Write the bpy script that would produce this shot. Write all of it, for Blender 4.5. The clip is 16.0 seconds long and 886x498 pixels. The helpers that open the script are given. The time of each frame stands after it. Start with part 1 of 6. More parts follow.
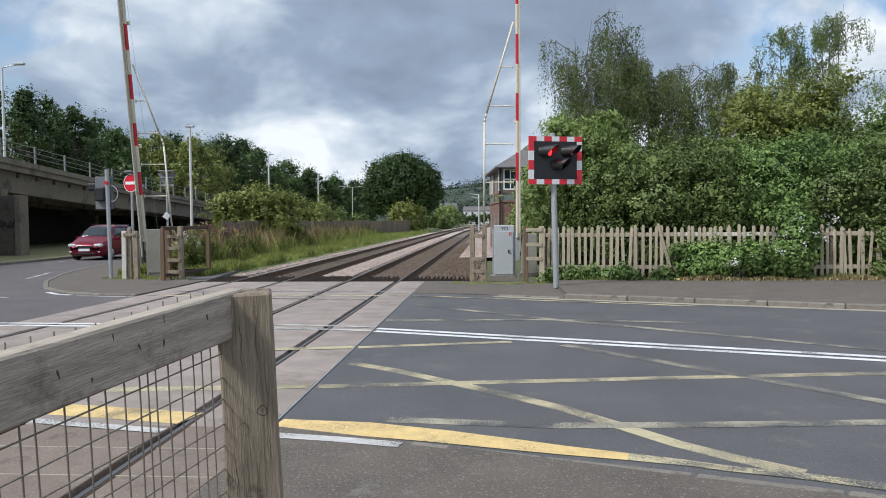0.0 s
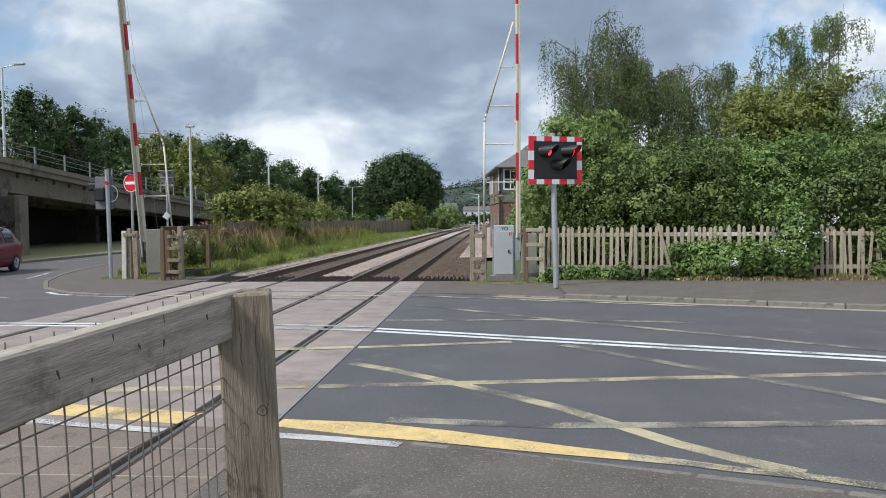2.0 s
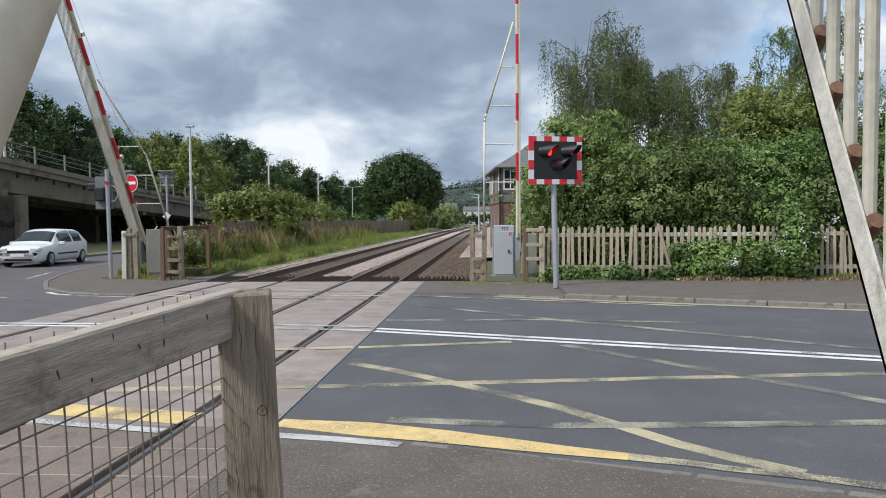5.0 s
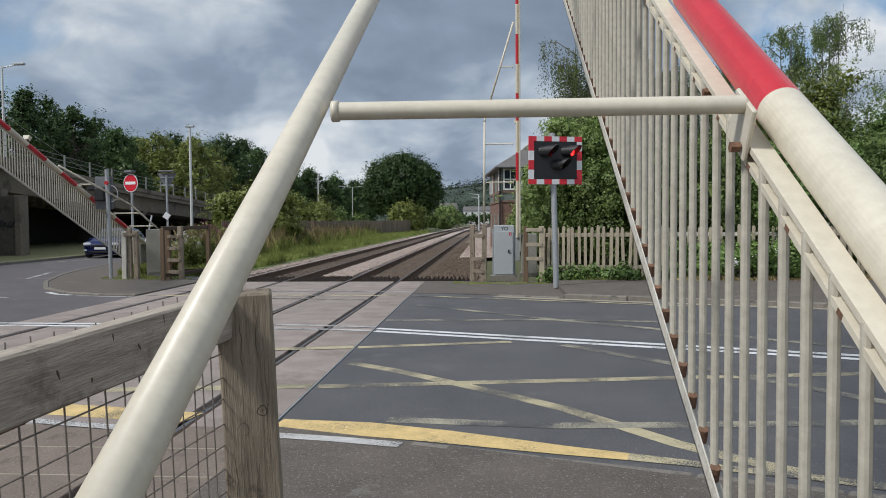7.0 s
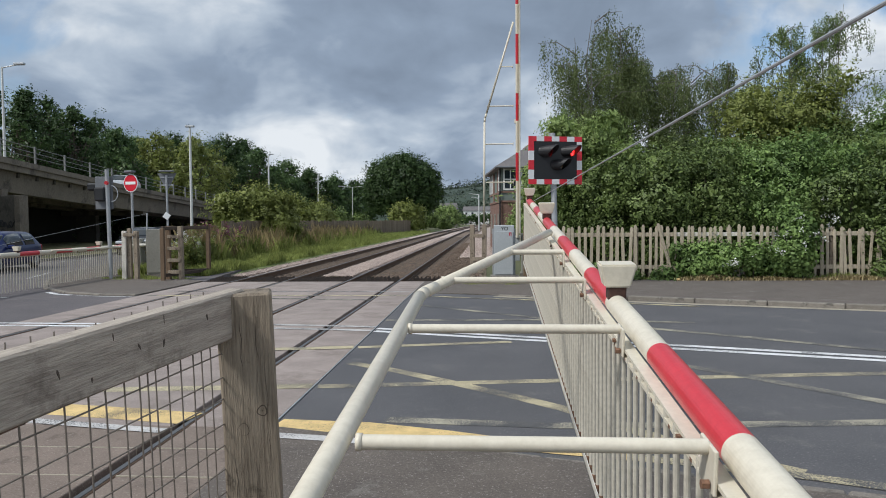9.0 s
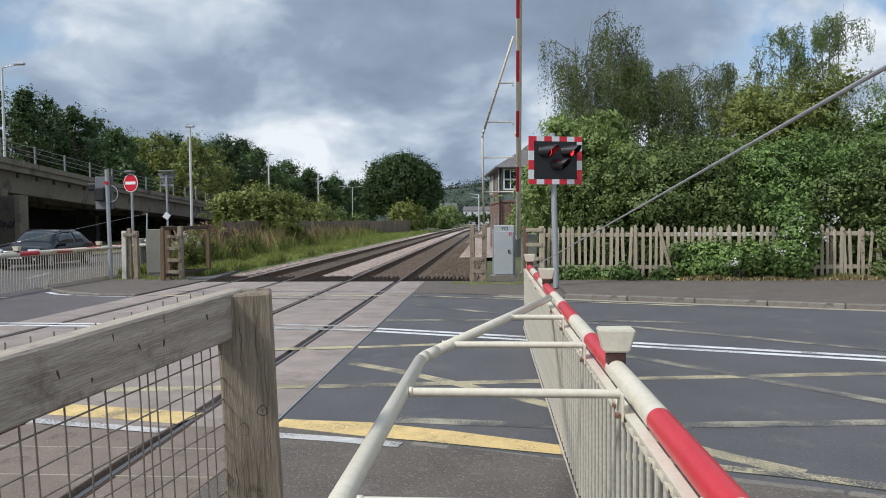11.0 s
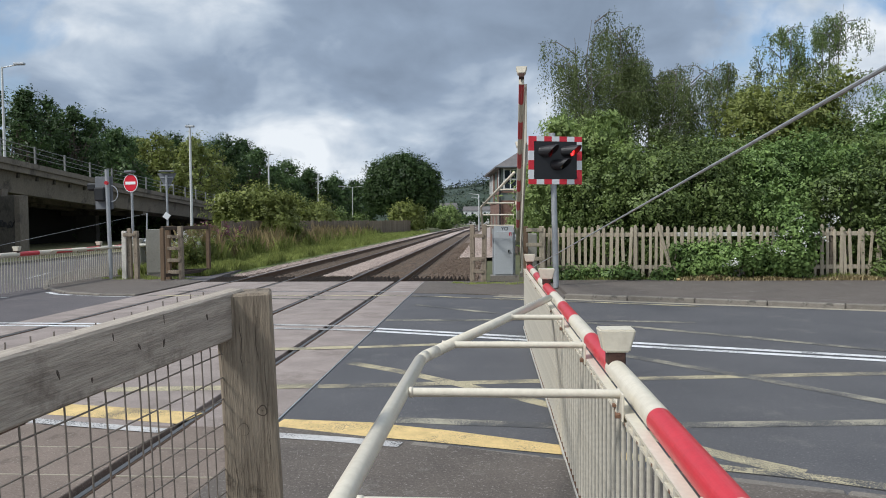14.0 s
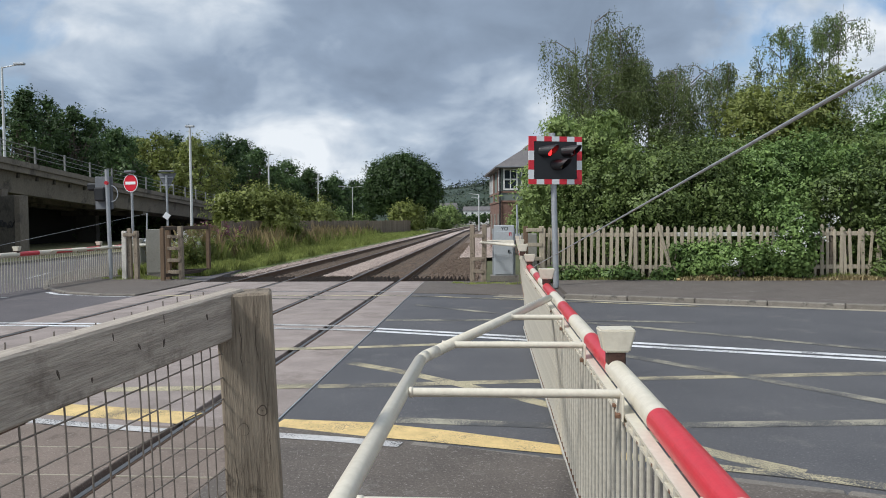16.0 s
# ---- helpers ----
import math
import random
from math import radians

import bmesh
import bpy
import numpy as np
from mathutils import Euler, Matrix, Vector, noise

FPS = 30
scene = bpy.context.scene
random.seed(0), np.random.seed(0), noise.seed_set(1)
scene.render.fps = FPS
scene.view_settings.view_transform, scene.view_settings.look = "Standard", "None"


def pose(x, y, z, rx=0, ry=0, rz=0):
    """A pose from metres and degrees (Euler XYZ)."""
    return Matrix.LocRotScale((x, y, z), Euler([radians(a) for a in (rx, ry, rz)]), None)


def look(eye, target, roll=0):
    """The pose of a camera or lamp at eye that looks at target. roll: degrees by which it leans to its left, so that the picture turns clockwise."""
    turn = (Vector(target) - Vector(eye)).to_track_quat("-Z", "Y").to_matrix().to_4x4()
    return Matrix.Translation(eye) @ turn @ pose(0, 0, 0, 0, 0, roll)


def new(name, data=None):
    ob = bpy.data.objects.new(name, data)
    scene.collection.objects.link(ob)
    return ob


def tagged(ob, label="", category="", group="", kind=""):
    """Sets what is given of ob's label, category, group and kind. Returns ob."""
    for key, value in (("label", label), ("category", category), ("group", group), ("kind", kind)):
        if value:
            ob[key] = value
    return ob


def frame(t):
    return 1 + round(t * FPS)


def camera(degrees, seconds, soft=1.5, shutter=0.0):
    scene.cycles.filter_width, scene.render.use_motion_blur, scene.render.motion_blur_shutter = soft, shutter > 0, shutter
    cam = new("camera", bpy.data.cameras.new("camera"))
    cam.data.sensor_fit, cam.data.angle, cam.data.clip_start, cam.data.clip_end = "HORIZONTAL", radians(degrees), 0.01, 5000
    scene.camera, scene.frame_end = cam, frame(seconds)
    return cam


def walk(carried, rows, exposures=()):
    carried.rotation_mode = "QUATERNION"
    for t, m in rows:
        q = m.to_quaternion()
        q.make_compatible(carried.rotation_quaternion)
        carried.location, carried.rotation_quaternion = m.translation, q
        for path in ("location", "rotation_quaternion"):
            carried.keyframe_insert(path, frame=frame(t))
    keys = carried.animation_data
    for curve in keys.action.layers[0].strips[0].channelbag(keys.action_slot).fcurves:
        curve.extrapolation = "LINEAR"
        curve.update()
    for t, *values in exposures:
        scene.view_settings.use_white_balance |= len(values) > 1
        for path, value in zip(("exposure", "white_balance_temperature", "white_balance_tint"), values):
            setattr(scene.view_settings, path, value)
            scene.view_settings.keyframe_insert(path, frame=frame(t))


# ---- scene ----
cam = camera(63.0, 16.0, soft=0.95)
EYE = Vector((0.0, 0.0, 1.73))
VIEW = Matrix.Translation(EYE) @ Euler((radians(90 - 2.28), 0, radians(3.7))).to_matrix().to_4x4() @ pose(0, 0, 0, 0, 0, -0.4)
walk(cam, [(0.0, VIEW), (16.0, VIEW)], exposures=[(0.0, 0.15, 6250, 9), (4.6, 0.15, 6250, 9), (6.4, -0.13, 6350, 9), (7.6, -0.24, 6350, 9), (8.8, -0.12, 6300, 9), (10.5, 0.01, 6250, 9), (16.0, -0.01, 6250, 9)])

# ---------- daylight ----------
SUN_FROM = Vector((-0.62, -0.42, 0.80)).normalized()


def node(tree, kind, **values):
    n = tree.nodes.new(kind)
    for key, value in values.items():
        if key in n.inputs:
            n.inputs[key].default_value = value
    return n


def make_sky():
    world = bpy.data.worlds.new("sky")
    scene.world = world
    world.use_nodes = True
    t = world.node_tree
    t.nodes.clear()
    link = t.links.new
    out = t.nodes.new("ShaderNodeOutputWorld")
    bg = t.nodes.new("ShaderNodeBackground")
    sky = t.nodes.new("ShaderNodeTexSky")
    sky.sky_type, sky.sun_disc = "NISHITA", False
    sky.sun_elevation = math.asin(SUN_FROM.z)
    sky.sun_rotation = math.atan2(SUN_FROM.x, SUN_FROM.y)
    blue = node(t, "ShaderNodeMix")
    blue.data_type, blue.blend_type = "RGBA", "MULTIPLY"
    blue.inputs[0].default_value = 1.0
    blue.inputs[7].default_value = (0.125, 0.125, 0.125, 1)
    link(sky.outputs[0], blue.inputs[6])
    place = t.nodes.new("ShaderNodeTexCoord")
    # a flat cloud deck seen in perspective: direction over its rise
    rise = t.nodes.new("ShaderNodeSeparateXYZ")
    link(place.outputs["Generated"], rise.inputs[0])
    high = t.nodes.new("ShaderNodeMath")
    high.operation = "MAXIMUM"
    link(rise.outputs[2], high.inputs[0])
    high.inputs[1].default_value = 0.0
    lift = t.nodes.new("ShaderNodeMath")
    lift.operation = "ADD"
    link(high.outputs[0], lift.inputs[0])
    lift.inputs[1].default_value = 0.50
    deck = t.nodes.new("ShaderNodeVectorMath")
    deck.operation = "DIVIDE"
    link(place.outputs["Generated"], deck.inputs[0])
    link(lift.outputs[0], deck.inputs[1])
    moved = t.nodes.new("ShaderNodeVectorMath")
    moved.operation = "ADD"
    link(deck.outputs[0], moved.inputs[0])
    moved.inputs[1].default_value = CLOUD_SHIFT
    big = node(t, "ShaderNodeTexNoise", Scale=1.7, Detail=4.0, Roughness=0.5, Distortion=0.5)
    billow = node(t, "ShaderNodeTexNoise", Scale=5.0, Detail=8.0, Roughness=0.5, Distortion=0.3)
    cover = node(t, "ShaderNodeTexNoise", Scale=2.7, Detail=7.0, Roughness=0.52, Distortion=0.3)
    for n in (big, billow, cover):
        link(moved.outputs[0], n.inputs["Vector"])
    tone = t.nodes.new("ShaderNodeMix")
    tone.inputs[0].default_value = 0.42
    link(big.outputs[0], tone.inputs[2])
    link(billow.outputs[0], tone.inputs[3])
    ramp = t.nodes.new("ShaderNodeValToRGB")
    e = ramp.color_ramp.elements
    e[0].position, e[0].color = 0.35, (0.235, 0.290, 0.375, 1)
    e[1].position, e[1].color = 0.595, (0.84, 0.865, 0.89, 1)
    mid = e.new(0.435)
    mid.color = (0.300, 0.368, 0.470, 1)
    hi = e.new(0.505)
    hi.color = (0.475, 0.545, 0.635, 1)
    link(tone.outputs[0], ramp.inputs[0])
    gate = t.nodes.new("ShaderNodeValToRGB")
    g = gate.color_ramp.elements
    g[0].position, g[0].color = 0.33, (0, 0, 0, 1)
    g[1].position, g[1].color = 0.42, (1, 1, 1, 1)
    link(cover.outputs[0], gate.inputs[0])
    mix = t.nodes.new("ShaderNodeMix")
    mix.data_type = "RGBA"
    link(gate.outputs[0], mix.inputs[0])
    link(blue.outputs[2], mix.inputs[6])
    link(ramp.outputs[0], mix.inputs[7])
    # small heaped white clouds low over the horizon, all round
    flat = t.nodes.new("ShaderNodeVectorMath")
    flat.operation = "MULTIPLY"
    link(place.outputs["Generated"], flat.inputs[0])
    flat.inputs[1].default_value = (1.0, 1.0, 1.8)
    heaps = node(t, "ShaderNodeTexNoise", Scale=9.0, Detail=8.0, Roughness=0.5, Distortion=0.2)
    link(flat.outputs[0], heaps.inputs["Vector"])
    low = t.nodes.new("ShaderNodeMapRange")
    low.inputs["From Min"].default_value, low.inputs["From Max"].default_value = 0.05, 0.17
    low.inputs["To Min"].default_value, low.inputs["To Max"].default_value = 0.015, -0.25
    link(rise.outputs[2], low.inputs[0])
    total = t.nodes.new("ShaderNodeMath")
    total.operation = "ADD"
    link(heaps.outputs[0], total.inputs[0])
    link(low.outputs[0], total.inputs[1])
    puff = t.nodes.new("ShaderNodeValToRGB")
    p = puff.color_ramp.elements
    p[0].position, p[0].color = 0.54, (0, 0, 0, 1)
    p[1].position, p[1].color = 0.68, (1, 1, 1, 1)
    link(total.outputs[0], puff.inputs[0])
    white = t.nodes.new("ShaderNodeMix")
    white.data_type = "RGBA"
    link(puff.outputs[0], white.inputs[0])
    link(mix.outputs[2], white.inputs[6])
    white.inputs[7].default_value = (0.66, 0.72, 0.78, 1)
    link(white.outputs[2], bg.inputs[0])
    bg.inputs[1].default_value = 1.03
    link(bg.outputs[0], out.inputs[0])


CLOUD_SHIFT = (2.2, 3.3, 0.6)
make_sky()
sun = new("sun", bpy.data.lights.new("sun", "SUN"))
sun.data.energy, sun.data.angle, sun.data.color = 3.3, radians(9), (1.0, 0.96, 0.90)
sun.matrix_world = look(SUN_FROM * 60, (0, 0, 0))


# ---------- materials ----------
def material(name, dark, light, rough=0.7, scale=8.0, fine=90.0, bump=0.2, metal=0.0, stretch=(1, 1, 1), spread=0.0, depth=0.01, weight=0.55, spots=None, speck=None):
    """Two colours mixed by coarse and fine noise in object space, with relief; spread: how far single pieces differ; spots: (colour, share)."""
    m = bpy.data.materials.new(name)
    m.use_nodes = True
    t = m.node_tree
    link = t.links.new
    p = t.nodes["Principled BSDF"]
    place = t.nodes.new("ShaderNodeTexCoord")
    size = t.nodes.new("ShaderNodeMapping")
    size.inputs["Scale"].default_value = stretch
    link(place.outputs["Object"], size.inputs[0])
    coarse = node(t, "ShaderNodeTexNoise", Scale=scale, Detail=5.0, Roughness=0.6)
    grain = node(t, "ShaderNodeTexNoise", Scale=fine, Detail=3.0, Roughness=0.7)
    link(size.outputs[0], coarse.inputs["Vector"])
    link(size.outputs[0], grain.inputs["Vector"])
    mixed = t.nodes.new("ShaderNodeMix")
    mixed.inputs[0].default_value = weight
    link(coarse.outputs[0], mixed.inputs[2])
    link(grain.outputs[0], mixed.inputs[3])
    ramp = t.nodes.new("ShaderNodeValToRGB")
    e = ramp.color_ramp.elements
    e[0].position, e[0].color = 0.33, (*dark, 1)
    e[1].position, e[1].color = 0.67, (*light, 1)
    link(mixed.outputs[0], ramp.inputs[0])
    colour = ramp.outputs[0]
    if spots:
        stain = node(t, "ShaderNodeTexNoise", Scale=spots[2] if len(spots) > 2 else 5.0, Detail=8.0, Roughness=0.72)
        link(place.outputs["Object"], stain.inputs["Vector"])
        cut = t.nodes.new("ShaderNodeValToRGB")
        c = cut.color_ramp.elements
        c[0].position, c[1].position = 1 - spots[1] - 0.06, 1 - spots[1] + 0.04
        link(stain.outputs[0], cut.inputs[0])
        over = t.nodes.new("ShaderNodeMix")
        over.data_type = "RGBA"
        link(cut.outputs[0], over.inputs[0])
        link(colour, over.inputs[6])
        over.inputs[7].default_value = (*spots[0], 1)
        colour = over.outputs[2]
    if speck:
        chips = node(t, "ShaderNodeTexNoise", Scale=speck[1], Detail=2.0, Roughness=0.8)
        link(place.outputs["Object"], chips.inputs["Vector"])
        cut2 = t.nodes.new("ShaderNodeValToRGB")
        cut2.color_ramp.elements[0].position, cut2.color_ramp.elements[1].position = 0.60, 0.68
        link(chips.outputs[0], cut2.inputs[0])
        over2 = t.nodes.new("ShaderNodeMix")
        over2.data_type = "RGBA"
        link(cut2.outputs[0], over2.inputs[0])
        link(colour, over2.inputs[6])
        over2.inputs[7].default_value = (*speck[0], 1)
        colour = over2.outputs[2]
    if spread:
        info = t.nodes.new("ShaderNodeObjectInfo")
        isle = t.nodes.new("ShaderNodeNewGeometry")
        both = t.nodes.new("ShaderNodeMath")
        both.operation = "ADD"
        link(info.outputs["Random"], both.inputs[0])
        link(isle.outputs["Random Per Island"], both.inputs[1])
        far = t.nodes.new("ShaderNodeMapRange")
        link(both.outputs[0], far.inputs[0])
        far.inputs[2].default_value = 2.0
        far.inputs[3].default_value = 1 - spread
        far.inputs[4].default_value = 1 + spread
        vary = t.nodes.new("ShaderNodeHueSaturation")
        link(far.outputs[0], vary.inputs["Value"])
        link(colour, vary.inputs["Color"])
        colour = vary.outputs[0]
    link(colour, p.inputs["Base Color"])
    p.inputs["Metallic"].default_value = metal
    worn = t.nodes.new("ShaderNodeMapRange")
    link(coarse.outputs[0], worn.inputs[0])
    worn.inputs[3].default_value = max(0.02, rough - 0.1)
    worn.inputs[4].default_value = min(1.0, rough + 0.1)
    link(worn.outputs[0], p.inputs["Roughness"])
    if bump:
        relief = t.nodes.new("ShaderNodeBump")
        relief.inputs["Strength"].default_value = bump
        relief.inputs["Distance"].default_value = depth
        link(mixed.outputs[0], relief.inputs["Height"])
        link(relief.outputs[0], p.inputs["Normal"])
    return m


def leaf_material(name, dark, light, through_light=0.27):
    m = bpy.data.materials.new(name)
    m.use_nodes = True
    t = m.node_tree
    link = t.links.new
    p = t.nodes["Principled BSDF"]
    isle = t.nodes.new("ShaderNodeNewGeometry")
    place = t.nodes.new("ShaderNodeTexCoord")
    patch = node(t, "ShaderNodeTexNoise", Scale=0.8, Detail=3.0)
    link(place.outputs["Object"], patch.inputs["Vector"])
    mean = t.nodes.new("ShaderNodeMix")
    mean.inputs[0].default_value = 0.70
    link(isle.outputs["Random Per Island"], mean.inputs[2])
    link(patch.outputs[0], mean.inputs[3])
    ramp = t.nodes.new("ShaderNodeValToRGB")
    e = ramp.color_ramp.elements
    e[0].position, e[0].color = 0.25, (*dark, 1)
    e[1].position, e[1].color = 0.75, (*light, 1)
    link(mean.outputs[0], ramp.inputs[0])
    link(ramp.outputs[0], p.inputs["Base Color"])
    p.inputs["Roughness"].default_value = 0.5
    p.inputs["Specular IOR Level"].default_value = 0.3
    glow = t.nodes.new("ShaderNodeBsdfTranslucent")
    link(ramp.outputs[0], glow.inputs[0])
    mix = t.nodes.new("ShaderNodeMixShader")
    mix.inputs[0].default_value = through_light
    link(p.outputs[0], mix.inputs[1])
    link(glow.outputs[0], mix.inputs[2])
    link(mix.outputs[0], t.nodes["Material Output"].inputs[0])
    return m


def plain(name, colour, rough=0.4, metal=0.0, glow=0.0, coat=0.0):
    m = bpy.data.materials.new(name)
    m.use_nodes = True
    p = m.node_tree.nodes["Principled BSDF"]
    p.inputs["Base Color"].default_value = (*colour, 1)
    p.inputs["Roughness"].default_value = rough
    p.inputs["Metallic"].default_value = metal
    p.inputs["Coat Weight"].default_value = coat
    if glow:
        p.inputs["Emission Color"].default_value = (*colour, 1)
        p.inputs["Emission Strength"].default_value = glow
    return m


def worn_paint(name, colour, share, fine=60.0):
    """Road paint, worn through to the asphalt in specks."""
    m = bpy.data.materials.new(name)
    m.use_nodes = True
    t = m.node_tree
    link = t.links.new
    p = t.nodes["Principled BSDF"]
    place = t.nodes.new("ShaderNodeTexCoord")
    a = node(t, "ShaderNodeTexNoise", Scale=fine, Detail=4.0, Roughness=0.7)
    b = node(t, "ShaderNodeTexNoise", Scale=1.3, Detail=4.0, Roughness=0.6)
    link(place.outputs["Object"], a.inputs["Vector"])
    link(place.outputs["Object"], b.inputs["Vector"])
    mean = t.nodes.new("ShaderNodeMix")
    mean.inputs[0].default_value = 0.45
    link(a.outputs[0], mean.inputs[2])
    link(b.outputs[0], mean.inputs[3])
    ramp = t.nodes.new("ShaderNodeValToRGB")
    e = ramp.color_ramp.elements
    cut = 0.35 + 0.3 * share
    e[0].position, e[0].color = cut - 0.03, (*colour, 1)
    e[1].position, e[1].color = cut + 0.03, (0.085, 0.085, 0.088, 1)
    tone = node(t, "ShaderNodeTexNoise", Scale=7.0, Detail=6.0, Roughness=0.7)
    link(place.outputs["Object"], tone.inputs["Vector"])
    dirt = t.nodes.new("ShaderNodeMapRange")
    link(tone.outputs[0], dirt.inputs[0])
    dirt.inputs[1].default_value, dirt.inputs[2].default_value = 0.3, 0.7
    dirt.inputs[3].default_value, dirt.inputs[4].default_value = 0.75, 1.1
    vary = t.nodes.new("ShaderNodeHueSaturation")
    link(dirt.outputs[0], vary.inputs["Value"])
    link(mean.outputs[0], ramp.inputs[0])
    link(ramp.outputs[0], vary.inputs["Color"])
    link(vary.outputs[0], p.inputs["Base Color"])
    p.inputs["Roughness"].default_value = 0.75
    return m


ASPHALT_SIDE = material("side road asphalt", (0.066, 0.060, 0.065), (0.140, 0.126, 0.130), 0.82, 0.8, 70, 0.6, depth=0.008, weight=0.55, spots=((0.155, 0.138, 0.138), 0.40, 0.9), speck=((0.22, 0.205, 0.20), 46.0))
ASPHALT = material("road asphalt", (0.055, 0.056, 0.063), (0.123, 0.121, 0.128), 0.80, 0.8, 70, 0.6, depth=0.008, weight=0.55, spots=((0.128, 0.124, 0.124), 0.37, 1.1), speck=((0.20, 0.195, 0.19), 46.0))
FOOTWAY = material("footway asphalt", (0.070, 0.059, 0.051), (0.160, 0.136, 0.118), 0.88, 1.6, 60, 0.7, depth=0.008, weight=0.6, spots=((0.185, 0.17, 0.155), 0.36, 2.2), speck=((0.27, 0.25, 0.23), 52.0))
CONCRETE = material("crossing concrete", (0.200, 0.165, 0.150), (0.380, 0.322, 0.295), 0.85, 1.8, 60, 0.45, spread=0.12, depth=0.005, weight=0.42, spots=((0.215, 0.178, 0.158), 0.40, 1.1), speck=((0.40, 0.36, 0.33), 40.0))
KERB = material("kerb stone", (0.125, 0.112, 0.095), (0.265, 0.240, 0.208), 0.85, 3, 60, 0.5, spread=0.15, spots=((0.09, 0.082, 0.072), 0.40, 4), speck=((0.30, 0.28, 0.25), 40.0))
VIADUCT = material("weathered concrete", (0.120, 0.102, 0.080), (0.250, 0.216, 0.172), 0.9, 0.5, 18, 0.3, spots=((0.075, 0.066, 0.055), 0.42, 0.5), stretch=(1, 1, 0.35))
# darker copy of the viaduct concrete: shade on the pier faces is in the colour
PIER = material("concrete pier, shade in its colour", (0.062, 0.056, 0.047), (0.135, 0.121, 0.102), 0.92, 0.6, 18, 0.3, spots=((0.035, 0.032, 0.028), 0.42, 0.6), stretch=(1, 1, 0.35))
EARTH = material("earth and grass", (0.06, 0.075, 0.03), (0.13, 0.13, 0.06), 0.95, 0.6, 12, 0.5)
BALLAST_DARK = material("dark ballast", (0.075, 0.053, 0.040), (0.215, 0.160, 0.122), 0.95, 6, 45, 0.9, spread=0.35, depth=0.03)
BALLAST_PALE = material("pale ballast", (0.29, 0.228, 0.200), (0.53, 0.445, 0.400), 0.95, 8, 45, 0.9, spread=0.3, depth=0.03)
BROWN_PANEL = material("brown footway panel", (0.135, 0.103, 0.084), (0.255, 0.205, 0.172), 0.9, 2.5, 60, 0.6, spread=0.08, depth=0.005, spots=((0.11, 0.085, 0.07), 0.38, 1.8), speck=((0.30, 0.26, 0.23), 44.0))
RAIL_SIDE = material("rusty rail", (0.085, 0.052, 0.036), (0.20, 0.13, 0.088), 0.8, 5, 60, 0.3, metal=0.1)
RAIL_TOP = material("polished rail head", (0.13, 0.13, 0.135), (0.26, 0.255, 0.25), 0.42, 2, 60, 0.05, metal=0.9, stretch=(8, 0.3, 1))
SLEEPER = material("sleeper", (0.06, 0.046, 0.036), (0.15, 0.115, 0.09), 0.9, 4, 60, 0.5, spread=0.2)
GUARD_WOOD = material("tarred timber guard", (0.035, 0.024, 0.018), (0.11, 0.078, 0.058), 0.85, 5, 50, 0.5, spread=0.35)
WOOD_GREY = material("weathered grey timber", (0.150, 0.118, 0.086), (0.400, 0.335, 0.255), 0.88, 9.0, 45, 1.0, stretch=(5, 5, 0.30), spread=0.10, depth=0.010, weight=0.5, spots=((0.095, 0.072, 0.051), 0.40, 7.0))
WOOD_RAIL = material("weathered grey rail", (0.215, 0.183, 0.150), (0.56, 0.49, 0.415), 0.88, 6.0, 40, 0.9, stretch=(0.35, 5, 5), depth=0.008, weight=0.5, spots=((0.15, 0.122, 0.100), 0.40, 2.0))
WOOD_PALE = material("pale weathered pickets", (0.29, 0.245, 0.175), (0.54, 0.475, 0.365), 0.88, 4, 40, 0.5, stretch=(3, 3, 0.4), spread=0.22, spots=((0.20, 0.20, 0.14), 0.36, 6))
WOOD_WHITE = material("flaking white paint", (0.45, 0.42, 0.36), (0.72, 0.70, 0.64), 0.8, 6, 50, 0.4, spots=((0.30, 0.26, 0.2), 0.35, 9))
WOOD_BROWN = material("brown timber post", (0.085, 0.056, 0.034), (0.20, 0.135, 0.085), 0.85, 4, 40, 0.5, stretch=(3, 3, 0.4), spread=0.15)
WOOD_DARK = material("dark fence boards", (0.085, 0.060, 0.043), (0.26, 0.205, 0.150), 0.9, 3, 40, 0.5, stretch=(3, 3, 0.4), spread=0.45)
GALV = material("galvanised steel", (0.34, 0.36, 0.38), (0.48, 0.50, 0.52), 0.5, 5, 60, 0.08, metal=0.45)
WIRE = material("mesh wire", (0.15, 0.125, 0.105), (0.30, 0.265, 0.23), 0.55, 9, 90, 0.1, metal=0.3)
CREAM = material("cream white paint", (0.61, 0.560, 0.455), (0.75, 0.70, 0.585), 0.40, 3, 30, 0.06, spots=((0.50, 0.42, 0.30), 0.27, 7.0))
ROD_CREAM = material("greyer stained cream rods", (0.40, 0.372, 0.312), (0.56, 0.525, 0.445), 0.5, 5, 40, 0.06, spots=((0.36, 0.30, 0.21), 0.30, 9.0))
RED = material("red band", (0.50, 0.022, 0.036), (0.62, 0.036, 0.052), 0.35, 4, 40, 0.05, spots=((0.38, 0.03, 0.035), 0.34, 6))
RUST = material("rusty bracket", (0.10, 0.055, 0.035), (0.26, 0.14, 0.085), 0.8, 12, 80, 0.4)
DARK_RUST = material("dark rusty iron", (0.030, 0.014, 0.011), (0.085, 0.040, 0.028), 0.8, 12, 80, 0.4)
GREY_METAL = material("grey cabinet paint", (0.37, 0.40, 0.42), (0.47, 0.50, 0.52), 0.5, 1.5, 30, 0.08, spots=((0.28, 0.29, 0.29), 0.36, 3))
BEIGE_METAL = material("grey-beige cabinet paint", (0.21, 0.205, 0.175), (0.30, 0.29, 0.255), 0.6, 2, 30, 0.1, spots=((0.17, 0.16, 0.13), 0.36, 4))
